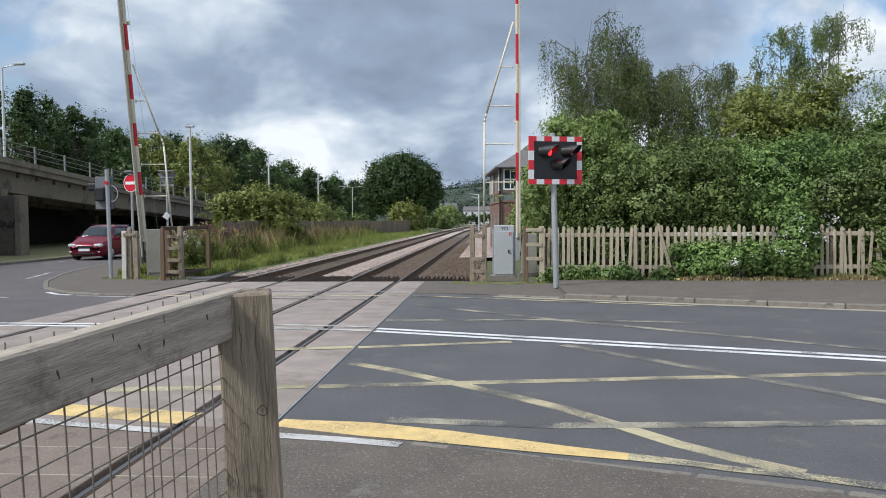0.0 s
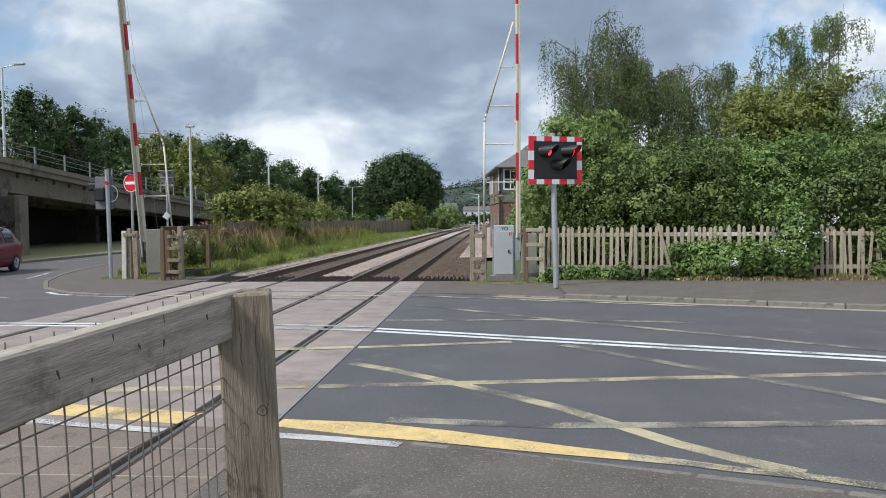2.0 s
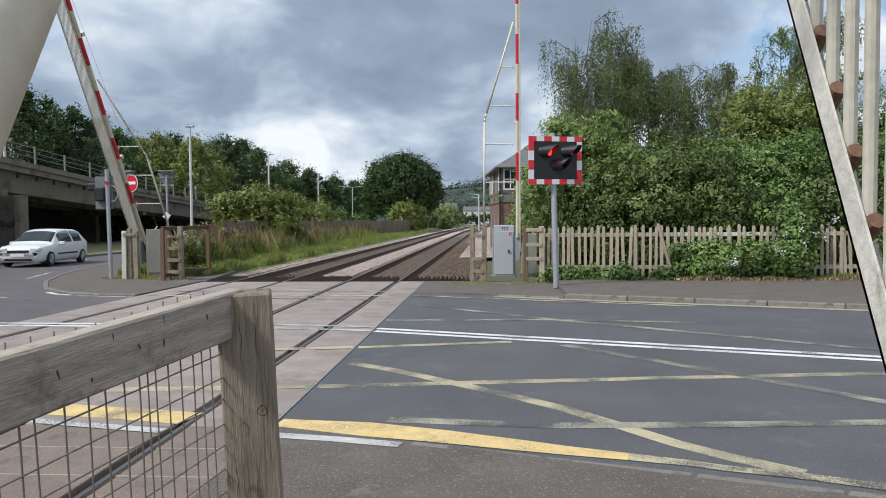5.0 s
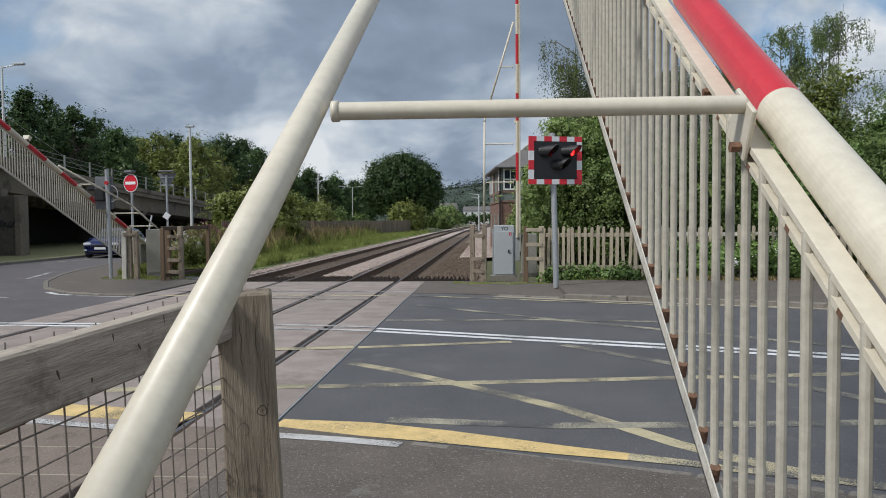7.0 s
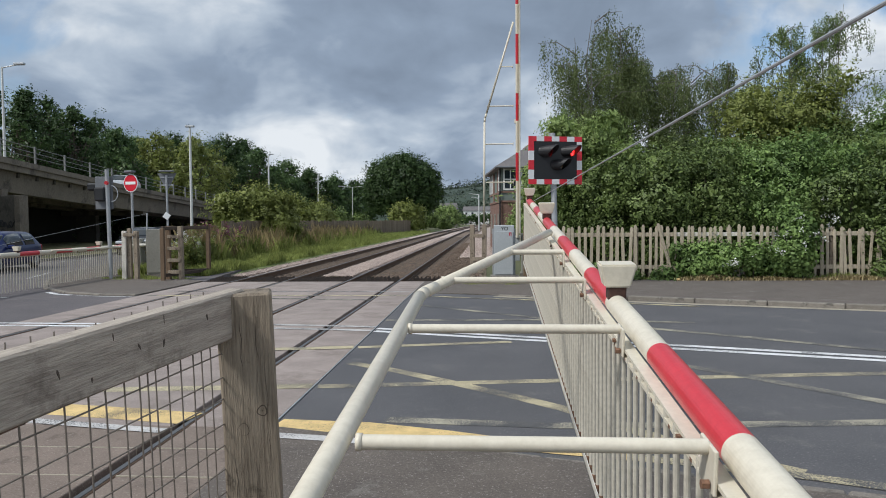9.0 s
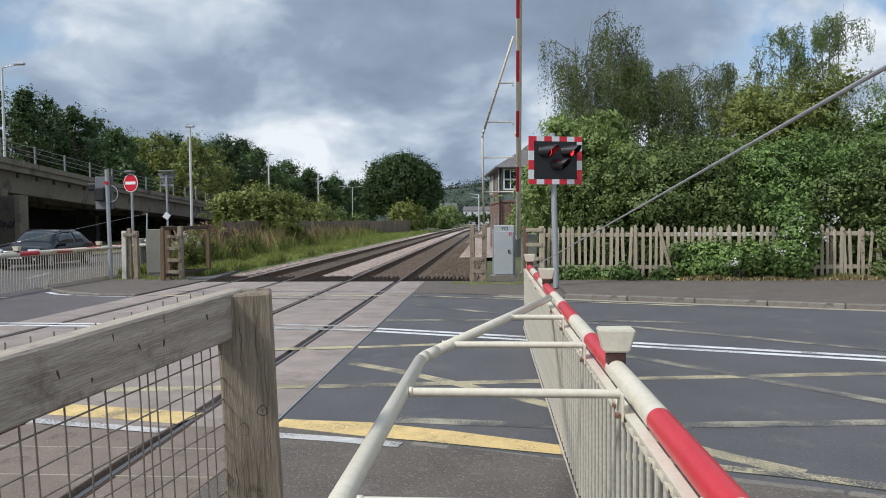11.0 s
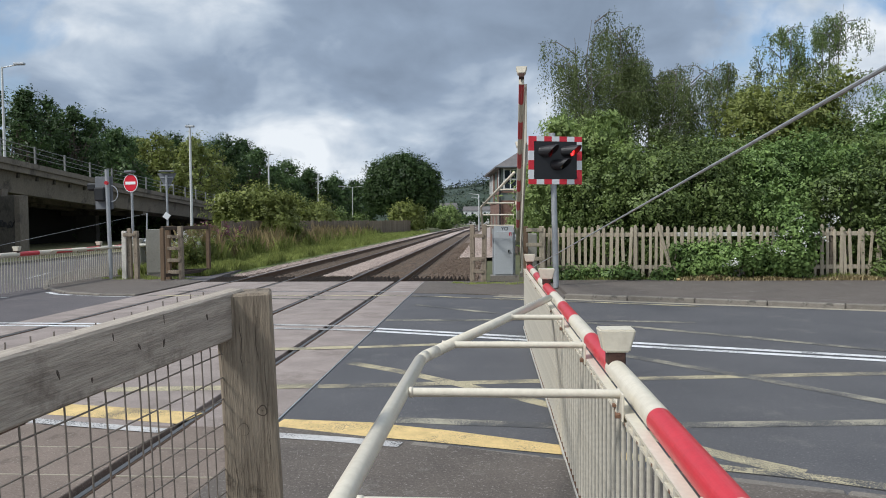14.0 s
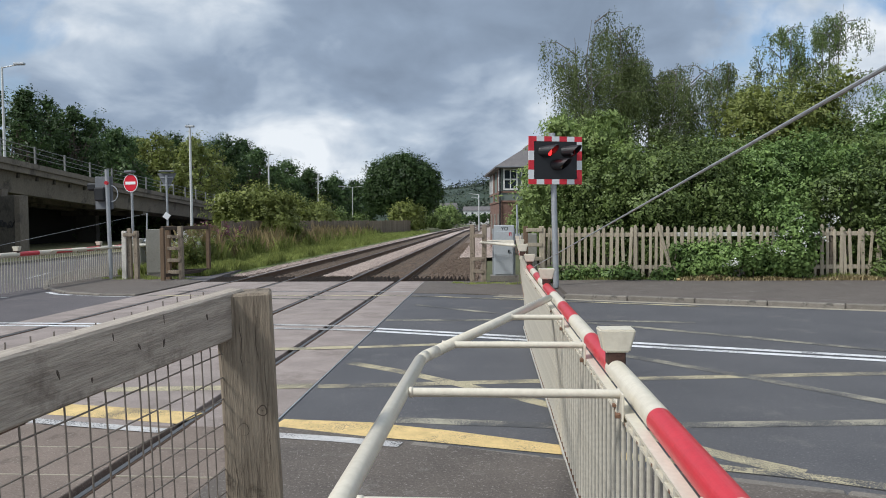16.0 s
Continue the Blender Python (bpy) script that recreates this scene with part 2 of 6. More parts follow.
KNOT = material("dark knot", (0.045, 0.034, 0.026), (0.13, 0.10, 0.075), 0.85, 60, 200, 0.5)
# near-black so the space below the deck goes dark: shade put into the colour
BANK_SHADE = material("near-black bank for deck shade", (0.012, 0.012, 0.010), (0.030, 0.028, 0.022), 0.95, 1, 12, 0.3)
RAILING = material("dull grey railing", (0.16, 0.165, 0.16), (0.25, 0.255, 0.25), 0.6, 3, 30, 0.1)
GUTTER = material("pale gutter band", (0.28, 0.25, 0.20), (0.42, 0.38, 0.30), 0.85, 2, 60, 0.2, spots=((0.14, 0.13, 0.12), 0.38, 3))
BLACK = material("black paint", (0.010, 0.011, 0.013), (0.020, 0.021, 0.024), 0.5, 5, 50, 0.05)
BOARD_RED = material("red reflective border", (0.62, 0.02, 0.04), (0.72, 0.035, 0.055), 0.4, 4, 40, 0.02)
BOARD_WHITE = material("white reflective border", (0.70, 0.72, 0.74), (0.80, 0.82, 0.83), 0.4, 4, 40, 0.02)
DARK_LENS = plain("unlit red lens", (0.05, 0.006, 0.008), 0.15)
LIT_LENS = plain("lit red lens", (1.0, 0.02, 0.02), 0.2, glow=3.5)
AMBER_LENS = plain("unlit amber lens", (0.06, 0.03, 0.008), 0.15)
SIGN_BACK = material("grey sign back", (0.13, 0.14, 0.155), (0.19, 0.20, 0.215), 0.6, 3, 40, 0.03)
SIGN_RED = plain("sign red", (0.60, 0.02, 0.04), 0.4)
SIGN_WHITE = plain("sign white", (0.80, 0.82, 0.83), 0.4)
BRICK = material("red brickwork", (0.14, 0.078, 0.060), (0.255, 0.155, 0.122), 0.9, 3, 40, 0.3, spots=((0.27, 0.21, 0.175), 0.38, 1.2), spread=0.1)
SLATE = material("slate roof", (0.10, 0.095, 0.098), (0.19, 0.175, 0.172), 0.7, 3, 40, 0.3, spread=0.15)
GREEN_BOARD = material("grey-green boarding", (0.13, 0.16, 0.145), (0.20, 0.24, 0.215), 0.7, 3, 40, 0.2)
WHITE_PAINT = material("white paint", (0.68, 0.69, 0.68), (0.80, 0.80, 0.79), 0.5, 3, 40, 0.05)
GLASS_DARK = plain("window glass", (0.03, 0.04, 0.05), 0.06)
BARK = material("bark", (0.055, 0.045, 0.036), (0.15, 0.125, 0.10), 0.95, 6, 40, 0.8, stretch=(1, 1, 0.3))
PALE_BARK = material("birch bark", (0.075, 0.068, 0.058), (0.24, 0.225, 0.20), 0.85, 5, 30, 0.5, stretch=(0.5, 0.5, 2))
YELLOW_FRESH = worn_paint("yellow road paint", (0.72, 0.53, 0.235), 0.74, 90.0)
YELLOW_MID = worn_paint("half worn yellow paint", (0.53, 0.465, 0.30), 0.53, 90.0)
YELLOW_WORN = worn_paint("worn yellow paint", (0.40, 0.372, 0.285), 0.45, 90.0)
WHITE_LINE = worn_paint("white road paint", (0.74, 0.75, 0.76), 0.72)
WHITE_OLD = worn_paint("old white road paint", (0.55, 0.54, 0.53), 0.58)
LEAF_OAK = leaf_material("dark tree leaves", (0.021, 0.044, 0.016), (0.092, 0.152, 0.048))
LEAF_FAR = leaf_material("far tree leaves", (0.042, 0.082, 0.032), (0.145, 0.225, 0.080))
LEAF_OLIVE = leaf_material("olive tree leaves", (0.110, 0.140, 0.035), (0.320, 0.360, 0.105))
LEAF_BUSH = leaf_material("shrub leaves", (0.036, 0.062, 0.020), (0.250, 0.335, 0.105))
LEAF_BRIGHT = leaf_material("willow leaves", (0.120, 0.185, 0.050), (0.370, 0.470, 0.170))
LEAF_BIRCH = leaf_material("birch leaves", (0.046, 0.068, 0.024), (0.185, 0.230, 0.082))
LEAF_IVY = leaf_material("bramble leaves", (0.045, 0.090, 0.028), (0.280, 0.410, 0.125))
GRASS = leaf_material("grass blades", (0.165, 0.210, 0.055), (0.425, 0.480, 0.155), 0.3)
DRY_GRASS = leaf_material("dry seed grass", (0.26, 0.21, 0.11), (0.52, 0.43, 0.24), 0.3)
PINK = leaf_material("pink flower spikes", (0.18, 0.05, 0.10), (0.34, 0.14, 0.20), 0.3)
PETAL = leaf_material("white petals", (0.6, 0.6, 0.58), (0.8, 0.8, 0.78), 0.2)


# ---------- mesh helpers ----------
def box(bm, lo, hi, bevel=0.0, m=None):
    size = [h - l for l, h in zip(lo, hi)]
    mid = [(h + l) / 2 for l, h in zip(lo, hi)]
    made = bmesh.ops.create_cube(bm, size=1.0, matrix=Matrix.Translation(mid) @ Matrix.Diagonal((*size, 1)))
    verts = made["verts"]
    if bevel:
        edges = list({e for v in verts for e in v.link_edges})
        out = bmesh.ops.bevel(bm, geom=edges, offset=bevel, segments=1, affect="EDGES", profile=0.5)
        verts = list({v for f in out["faces"] for v in f.verts} | {v for v in verts if v.is_valid})
    if m is not None:
        bmesh.ops.transform(bm, matrix=m, verts=verts)
    return verts


def tube(bm, a, b, r1, r2=None, sides=10, caps=True):
    a, b = Vector(a), Vector(b)
    way = b - a
    turn = way.to_track_quat("Z", "Y").to_matrix().to_4x4()
    return bmesh.ops.create_cone(bm, cap_ends=caps, segments=sides, radius1=r1, radius2=r1 if r2 is None else r2, depth=way.length,
                                 matrix=Matrix.Translation((a + b) / 2) @ turn)["verts"]


def part(name, bm, mat, parent=None, label="", smooth=False, m=None):
    data = bpy.data.meshes.new(name)
    bm.to_mesh(data)
    bm.free()
    if mat:
        data.materials.append(mat)
    if smooth:
        for f in data.polygons:
            f.use_smooth = True
    ob = new(name, data)
    if parent:
        ob.parent = parent
    if m is not None:
        ob.matrix_basis = m
    if label:
        tagged(ob, label)
    return ob


def thing(name, m, label, category, group="", kind=""):
    ob = new(name)
    ob.matrix_basis = m
    return tagged(ob, label, category, group, kind)


def box_part(name, lo, hi, mat, parent=None, label="", bevel=0.0, m=None):
    bm = bmesh.new()
    box(bm, lo, hi, bevel)
    return part(name, bm, mat, parent, label, m=m)


def tube_part(name, a, b, r, mat, parent=None, label="", r2=None, sides=12):
    bm = bmesh.new()
    tube(bm, a, b, r, r2, sides)
    return part(name, bm, mat, parent, label, smooth=False)


def shared(name, data, parent, m):
    ob = new(name, data)
    ob.parent = parent
    ob.matrix_basis = m
    return ob


def slab(name, outline, z0, z1, mat, parent=None, kind="structure", label="", category=""):
    """An upright prism over a flat outline."""
    bm = bmesh.new()
    face = bm.faces.new([bm.verts.new((x, y, z1)) for x, y in outline])
    if face.normal.z < 0:
        face.normal_flip()
    low = bmesh.ops.extrude_face_region(bm, geom=[face])
    for v in [g for g in low["geom"] if isinstance(g, bmesh.types.BMVert)]:
        v.co.z = z0
    bmesh.ops.recalc_face_normals(bm, faces=bm.faces)
    bmesh.ops.triangulate(bm, faces=[f for f in bm.faces if len(f.verts) > 4])
    ob = part(name, bm, mat, parent)
    if not parent:
        tagged(ob, label, category, kind=kind)
    return ob


def mesh_of(name, verts, faces, mat, parent=None, smooth=False):
    data = bpy.data.meshes.new(name)
    data.from_pydata(verts, [], faces)
    data.materials.append(mat)
    ob = new(name, data)
    if parent:
        ob.parent = parent
    return ob


# ---------- foliage ----------
def leaf_cloud(name, clumps, count, size, mat, parent, seed, droop=0.0, long=1.6, inner=0.45, sprig=12, core=0.0):
    """Many small folded leaves over the shells of uneven clumps; clumps: (x, y, z, rx, ry, rz)."""
    rng = np.random.default_rng(seed)
    c = np.array(clumps, float)
    area = (c[:, 3] * c[:, 4] + c[:, 3] * c[:, 5] + c[:, 4] * c[:, 5])
    sprigs = max(1, count // sprig)
    pick = rng.choice(len(c), sprigs, p=area / area.sum())
    way = rng.normal(size=(sprigs, 3))
    way /= np.linalg.norm(way, axis=1)[:, None]
    far = inner + (1.15 - inner) * rng.random(sprigs) ** 0.6
    # uneven outline
    lump = 1 + 0.30 * np.sin(way[:, 0] * 5 + pick * 1.7) * np.sin(way[:, 1] * 4 + pick) + 0.22 * np.sin(way[:, 2] * 9 + pick * 2.3)
    heart = c[pick, :3] + way * c[pick, 3:] * (far * lump)[:, None]
    own = rng.integers(0, sprigs, count)
    way = way[own]
    loose = rng.normal(size=(count, 3)) * size * 2.6
    if droop:
        loose[:, 2] = -np.abs(loose[:, 2]) * (1 + 2.5 * droop)
    at = heart[own] + loose
    up = way * 0.8 + np.array([0, 0, 0.45]) + rng.normal(size=(count, 3)) * 0.42
    up /= np.linalg.norm(up, axis=1)[:, None]
    side = np.cross(up, rng.normal(size=(count, 3)))
    side /= np.linalg.norm(side, axis=1)[:, None]
    along = np.cross(up, side)
    along[:, 2] -= droop
    along /= np.linalg.norm(along, axis=1)[:, None]
    s = size * (0.6 + 0.8 * rng.random(count))[:, None]
    # broad leaf sprays deep inside the clumps keep the sky out
    deep = rng.random(count) < core
    place = rng.normal(size=(count, 3))
    place *= (0.72 * rng.random(count) ** 0.5 / np.linalg.norm(place, axis=1))[:, None]
    mid = c[pick[own]]
    at[deep] = (mid[:, :3] + place * mid[:, 3:])[deep]
    s[deep] *= 2.3
    a, b = along * s * long, side * s
    v = np.stack([at - a, at + b + up * s * 0.25, at + a, at - b + up * s * 0.25], 1)
    # wound so that the leaf faces out of its clump
    face = np.cross(v[:, 1] - v[:, 0], v[:, 3] - v[:, 0])
    turn = (face * up).sum(1) < 0
    v[turn] = v[turn][:, ::-1]
    whole = at - c[:, :3].mean(0)
    whole /= np.linalg.norm(whole, axis=1)[:, None] + 1e-6
    soft = way * 0.45 + whole * 0.35 + up * 0.55
    soft /= np.linalg.norm(soft, axis=1)[:, None]
    normals = np.repeat(soft, 4, 0)
    v = v.reshape(-1, 3)
    loops = np.arange(len(v))
    starts = np.arange(0, len(v), 4)
    totals = np.full(count, 4)
    data = bpy.data.meshes.new(name)
    data.vertices.add(len(v))
    data.vertices.foreach_set("co", v.ravel())
    data.loops.add(len(loops))
    data.loops.foreach_set("vertex_index", loops)
    data.polygons.add(len(starts))
    data.polygons.foreach_set("loop_start", starts)
    data.polygons.foreach_set("loop_total", totals)
    data.update(calc_edges=True)
    data.polygons.foreach_set("use_smooth", np.ones(len(starts), bool))
    data.normals_split_custom_set_from_vertices(normals.astype(np.float32))
    data.materials.append(mat)
    ob = new(name, data)
    ob.parent = parent
    return ob


def limbs(bm, foot, clumps, r, rng, trunk_top):
    """A tapered trunk and limbs that bend up to the clumps."""
    foot = Vector(foot)
    top = Vector(trunk_top)
    last = foot
    steps = 5
    for k in range(1, steps + 1):
        nxt = foot.lerp(top, k / steps) + Vector((rng.uniform(-1, 1), rng.uniform(-1, 1), 0)) * r * 0.7
        tube(bm, last, nxt, r * (1.1 - 0.16 * (k - 1)), r * (1.1 - 0.16 * k), 8)
        last = nxt
    for cl in clumps:
        base = foot.lerp(top, rng.uniform(0.45, 0.98))
        tip = Vector(cl[:3])
        bend = base.lerp(tip, 0.5) + Vector((0, 0, 0.12 * (tip - base).length))
        tube(bm, base, bend, r * 0.36, r * 0.22, 6)
        tube(bm, bend, tip, r * 0.22, r * 0.06, 6)


def tree(name, x, y, z, height, width, leaf, label, seed, count=9000, size=0.10, low=0.25, bark=None, clump=0.24, number=30, droop=0.0, category="tree", group="", long=1.6, trunk=None, spread=1.0):
    rng = random.Random(seed)
    ob = thing(name, pose(x, y, z), label, category, group)
    clumps = []
    for k in range(number):
        h = low + (1 - low) * (k + 0.5) / number
        wide = math.sin(math.pi * min(1, (h - low) / (1 - low) * 0.85 + 0.15)) ** 0.7 * 0.5 * width * spread
        a = k * 2.4 + rng.uniform(-0.5, 0.5)
        d = wide * rng.uniform(0.15, 0.95)
        r = clump * width * rng.uniform(0.55, 1.0) * (1.1 - 0.4 * h)
        clumps.append((math.cos(a) * d, math.sin(a) * d, height * h - r * 0.5, r, r, r * rng.uniform(0.7, 1.05)))
    bm = bmesh.new()
    limbs(bm, (0, 0, -0.1), clumps, trunk or height * 0.022, rng, (rng.uniform(-0.3, 0.3), rng.uniform(-0.3, 0.3), height * 0.82))
    part("trunk", bm, bark or BARK, ob)
    leaf_cloud("crown", clumps, count, size, leaf, ob, seed, droop, long, core=0.25)
    return ob


def hanging_tree(name, x, y, z, height, width, leaf, label, seed, strands, size, low, group, length=1.5):
    """A birch: thin upright stems, arching twigs, and leaves on strands that hang from them."""
    rng = np.random.default_rng(seed)
    ob = thing(name, pose(x, y, z), label, "tree", group)
    bm = bmesh.new()
    tips = []
    for s in range(4):
        a = s * 1.57 + rng.random()
        lean = width * 0.16 * rng.random()
        top = Vector((math.cos(a) * lean, math.sin(a) * lean, height * (0.82 + 0.16 * rng.random())))
        last = Vector((math.cos(a) * 0.15, math.sin(a) * 0.15, -0.1))
        for k in range(1, 7):
            nxt = Vector((0, 0, -0.1)).lerp(top, k / 6) + Vector((rng.normal() * 0.07, rng.normal() * 0.07, 0))
            tube(bm, last, nxt, 0.085 * (1 - (k - 1) / 6.5), 0.085 * (1 - k / 6.5), 6)
            last = nxt
        for k in range(9):
            h = low + (1 - low) * rng.random() ** 0.8
            b = Vector((0, 0, 0)).lerp(top, h)
            a2 = rng.random() * 6.28
            r = width * 0.5 * (0.35 + 0.65 * rng.random()) * (1.15 - 0.65 * max(0, h - 0.45) / 0.55)
            tip = b + Vector((math.cos(a2) * r, math.sin(a2) * r, 0.35 * r))
            mid = b.lerp(tip, 0.5) + Vector((0, 0, 0.18 * r))
            tube(bm, b, mid, 0.028, 0.016, 5)
            tube(bm, mid, tip, 0.016, 0.006, 5)
            tips.append((b, mid, tip))
    part("trunk", bm, PALE_BARK, ob, "pale thin stems and twigs")
    per = 28
    feet = []
    for k in range(strands):
        b, mid, tip = tips[rng.integers(0, len(tips))]
        u = rng.random()
        p = b.lerp(mid, u * 2) if u < 0.5 else mid.lerp(tip, u * 2 - 1)
        feet.append((p.x + rng.normal() * 0.12, p.y + rng.normal() * 0.12, p.z + rng.normal() * 0.1))
    feet = np.repeat(np.array(feet), per, 0)
    hang = np.repeat(length * (0.25 + 0.9 * rng.random(strands)), per)
    f = np.tile(np.arange(per) / per, strands)
    n = len(feet)
    sway = np.repeat(rng.normal(size=(strands, 2)) * 0.10, per, 0)
    at = feet + np.stack([sway[:, 0] * f, sway[:, 1] * f, -hang * f], 1) + rng.normal(size=(n, 3)) * 0.035
    down = np.stack([rng.normal(size=n) * 0.5, rng.normal(size=n) * 0.5, -np.ones(n)], 1)
    down /= np.linalg.norm(down, axis=1)[:, None]
    side = np.cross(down, rng.normal(size=(n, 3)))
    side /= np.linalg.norm(side, axis=1)[:, None]
    s = size * (0.6 + 0.8 * rng.random(n))[:, None]
    v = np.stack([at, at + down * s * 1.2 + side * s * 0.55, at + down * s * 2.4, at + down * s * 1.2 - side * s * 0.55], 1).reshape(-1, 3)
    data = bpy.data.meshes.new("crown")
    data.vertices.add(len(v))
    data.vertices.foreach_set("co", v.ravel())
    data.loops.add(len(v))
    data.loops.foreach_set("vertex_index", np.arange(len(v)))
    data.polygons.add(n)
    data.polygons.foreach_set("loop_start", np.arange(0, len(v), 4))
    data.polygons.foreach_set("loop_total", np.full(n, 4))
    data.update(calc_edges=True)
    data.materials.append(leaf)
    crown = new("crown", data)
    crown.parent = ob
    return ob


# ---------- ground, roads and footways ----------
def make_ground():
    bm = bmesh.new()
    bmesh.ops.create_grid(bm, x_segments=8, y_segments=8, size=2500)
    for v in bm.verts:
        v.co.z = -0.32
    part("ground", bm, EARTH)
    tagged(bpy.data.objects["ground"], "wide rough grassy earth reaching the horizon", "ground", kind="structure")


def road_y(x, side):
    """The road bends over the crossing: its near edge, centre and far edge across the track."""
    near = (5.92 - 0.31 * x) if x > -1 else (6.23 - 0.10 * (x + 1))
    centre = (10.70 - 0.335 * x) if x > -2 else (11.37 - 0.12 * (x + 2))
    far = (16.30 - 0.345 * x) if x > -1 else (16.65 - 0.02 * (x + 1))
    return {"near": near, "centre": centre, "far": far}[side]


def strip(name, points, width, z, mat, parent, thick=0.004, label=""):
    """A flat painted band along a line of places."""
    bm = bmesh.new()
    rows = []
    wide = width if isinstance(width, tuple) else (width,) * len(points)
    for k, (x, y) in enumerate(points):
        a = Vector(points[max(0, k - 1)])
        b = Vector(points[min(len(points) - 1, k + 1)])
        n = Vector((-(b - a).y, (b - a).x)).normalized() * wide[k] / 2
        rows.append((bm.verts.new((x + n.x, y + n.y, z)), bm.verts.new((x - n.x, y - n.y, z))))
    for r, s in zip(rows, rows[1:]):
        f = bm.faces.new((r[0], s[0], s[1], r[1]))
        if f.normal.z < 0:
            f.normal_flip()
    ob = part(name, bm, mat, parent)
    if label:
        tagged(ob, label)
    return ob


def make_road():
    road = slab("road", [(60, -18), (-1.83, 4.6), (-1.83, 17.2), (60, -4.0)], -0.3, -0.001, ASPHALT, label="dark grey asphalt road with worn yellow box hatching", category="road")
    slab("road", [(-8.27, 3.0), (-8.27, 20.2), (-9.6, 30), (-12, 60), (-30, 150), (-60, 150), (-75, 60), (-75, 3)], -0.3, -0.001, ASPHALT_SIDE,
         label="grey asphalt side road bending under the viaduct", category="road")
    # double white centre line
    for off in (-0.14, 0.14):
        strip("centre_line", [(x, road_y(x, "centre") + off) for x in (14, 8, 4, 1, -1.80)], 0.145, 0.004, WHITE_LINE, road)
        strip("centre_line", [(x, road_y(x, "centre") + off + (0.1 if off > 0 else 0.0)) for x in (-1.86, -2.6, -3.4, -4.0)], 0.14, 0.010, WHITE_OLD, road)
        strip("centre_line", [(x, 11.72 + off - 0.03 * (x + 6.5)) for x in (-6.4, -8, -10)], 0.14, 0.010, WHITE_LINE, road)
    strip("edge_line", [(-8.32, 16.30), (-9.2, 16.35), (-9.8, 16.55)], 0.11, 0.004, WHITE_OLD, road)
    strip("edge_line", [(-10.0, 16.62), (-10.5, 16.85), (-11.0, 17.3)], 0.13, 0.004, WHITE_LINE, road)
    # yellow border and hatching
    strip("yellow_border", [(-1.82, 5.97), (-1.07, 5.89), (-0.4, 5.71), (0.14, 5.53), (0.56, 5.39), (1.0, 5.265)], (0.36, 0.38, 0.33, 0.27, 0.21, 0.16), 0.0048, YELLOW_FRESH, road)
    strip("yellow_border", [(1.0, 5.265), (1.4, 5.145), (1.62, 5.05), (2.15, 4.895)], (0.16, 0.13, 0.12, 0.13), 0.0048, YELLOW_MID, road)
    strip("yellow_border", [(2.15, 4.895), (2.52, 4.74), (4.5, 4.07)], (0.13, 0.14, 0.15), 0.0048, YELLOW_MID, road)
    strip("yellow_border", [(-1.8, 16.40), (-1.4, 16.34), (1.35, 15.40), (4.2, 14.42)], 0.16, 0.0065, YELLOW_MID, road)
    hatch = [([(-1.70, 8.66), (-1.1, 8.24), (-0.44, 7.66), (0.25, 7.03), (0.68, 6.60), (1.05, 6.11), (1.43, 5.60), (1.75, 5.28), (2.12, 4.98)], YELLOW_MID),
             ([(-1.8, 7.40), (-0.44, 7.60), (1.41, 7.86), (3.61, 8.16), (6.6, 8.5)], YELLOW_MID),
             ([(-0.9, 6.18), (0.53, 6.05), (1.81, 6.13), (3.33, 6.26), (5.5, 6.36)], YELLOW_WORN),
             ([(1.0, 10.0), (2.74, 8.10), (3.69, 6.95), (4.6, 5.9)], YELLOW_WORN),
             ([(-1.80, 9.72), (-0.8, 9.98), (0.30, 10.22)], YELLOW_MID),
             ([(-1.5, 14.7), (1.28, 12.39), (3.58, 10.82), (5.2, 9.6)], YELLOW_WORN),
             ([(-1.8, 12.4), (1.2, 12.5), (3.4, 12.2)], YELLOW_WORN)]
    strip("gutter_band", [(0.1, 16.32), (1.3, 15.80), (8.0, 13.48), (24.0, 7.98)], 0.24, 0.005, GUTTER, road, label="pale gutter band along the kerb")
    for k, (points, mat) in enumerate(hatch):
        strip("yellow_hatching", points, 0.17, 0.0015 + 0.0004 * k, mat, road)
    for points in ([(-1.86, 7.4), (-2.5, 7.3), (-4.4, 7.1)], [(-1.86, 9.7), (-2.4, 9.6), (-3.1, 9.5)], [(-4.2, 9.0), (-5.4, 8.6)], [(-4.1, 8.0), (-6.2, 7.8)]):
        strip("yellow_hatching", points, 0.2, 0.0105, YELLOW_MID, road)
    strip("yellow_border", [(-2.62, 6.12), (-3.3, 6.26), (-4.25, 6.42)], 0.36, 0.0105, YELLOW_FRESH, road)
    strip("yellow_border", [(-8.0, 16.42), (-4.9, 16.42), (-1.9, 16.42)], 0.16, 0.0115, YELLOW_MID, road)
    strip("yellow_border", [(-8.0, 17.5), (-4.9, 17.45), (-1.9, 17.3)], 0.10, 0.0115, WHITE_OLD, road)
    strip("yellow_border", [(-6.0, 16.0), (-4.4, 15.8), (-2.6, 15.5)], 0.16, 0.0115, YELLOW_WORN, road)
    strip("stop_line", [(-1.80, 5.60), (-1.2, 5.50), (-0.68, 5.38)], 0.13, 0.0345, WHITE_OLD, road)
    strip("stop_line", [(-2.70, 5.74), (-4.2, 6.04), (-5.4, 6.24)], 0.13, 0.0112, WHITE_OLD, road)
    strip("lane_dash", [(-14.4, 21.6), (-15.0, 23.4), (-15.4, 24.4)], 0.13, 0.004, WHITE_OLD, road)
    strip("lane_dash", [(-19.2, 29.8), (-18.9, 33.2)], 0.13, 0.004, WHITE_OLD, road)
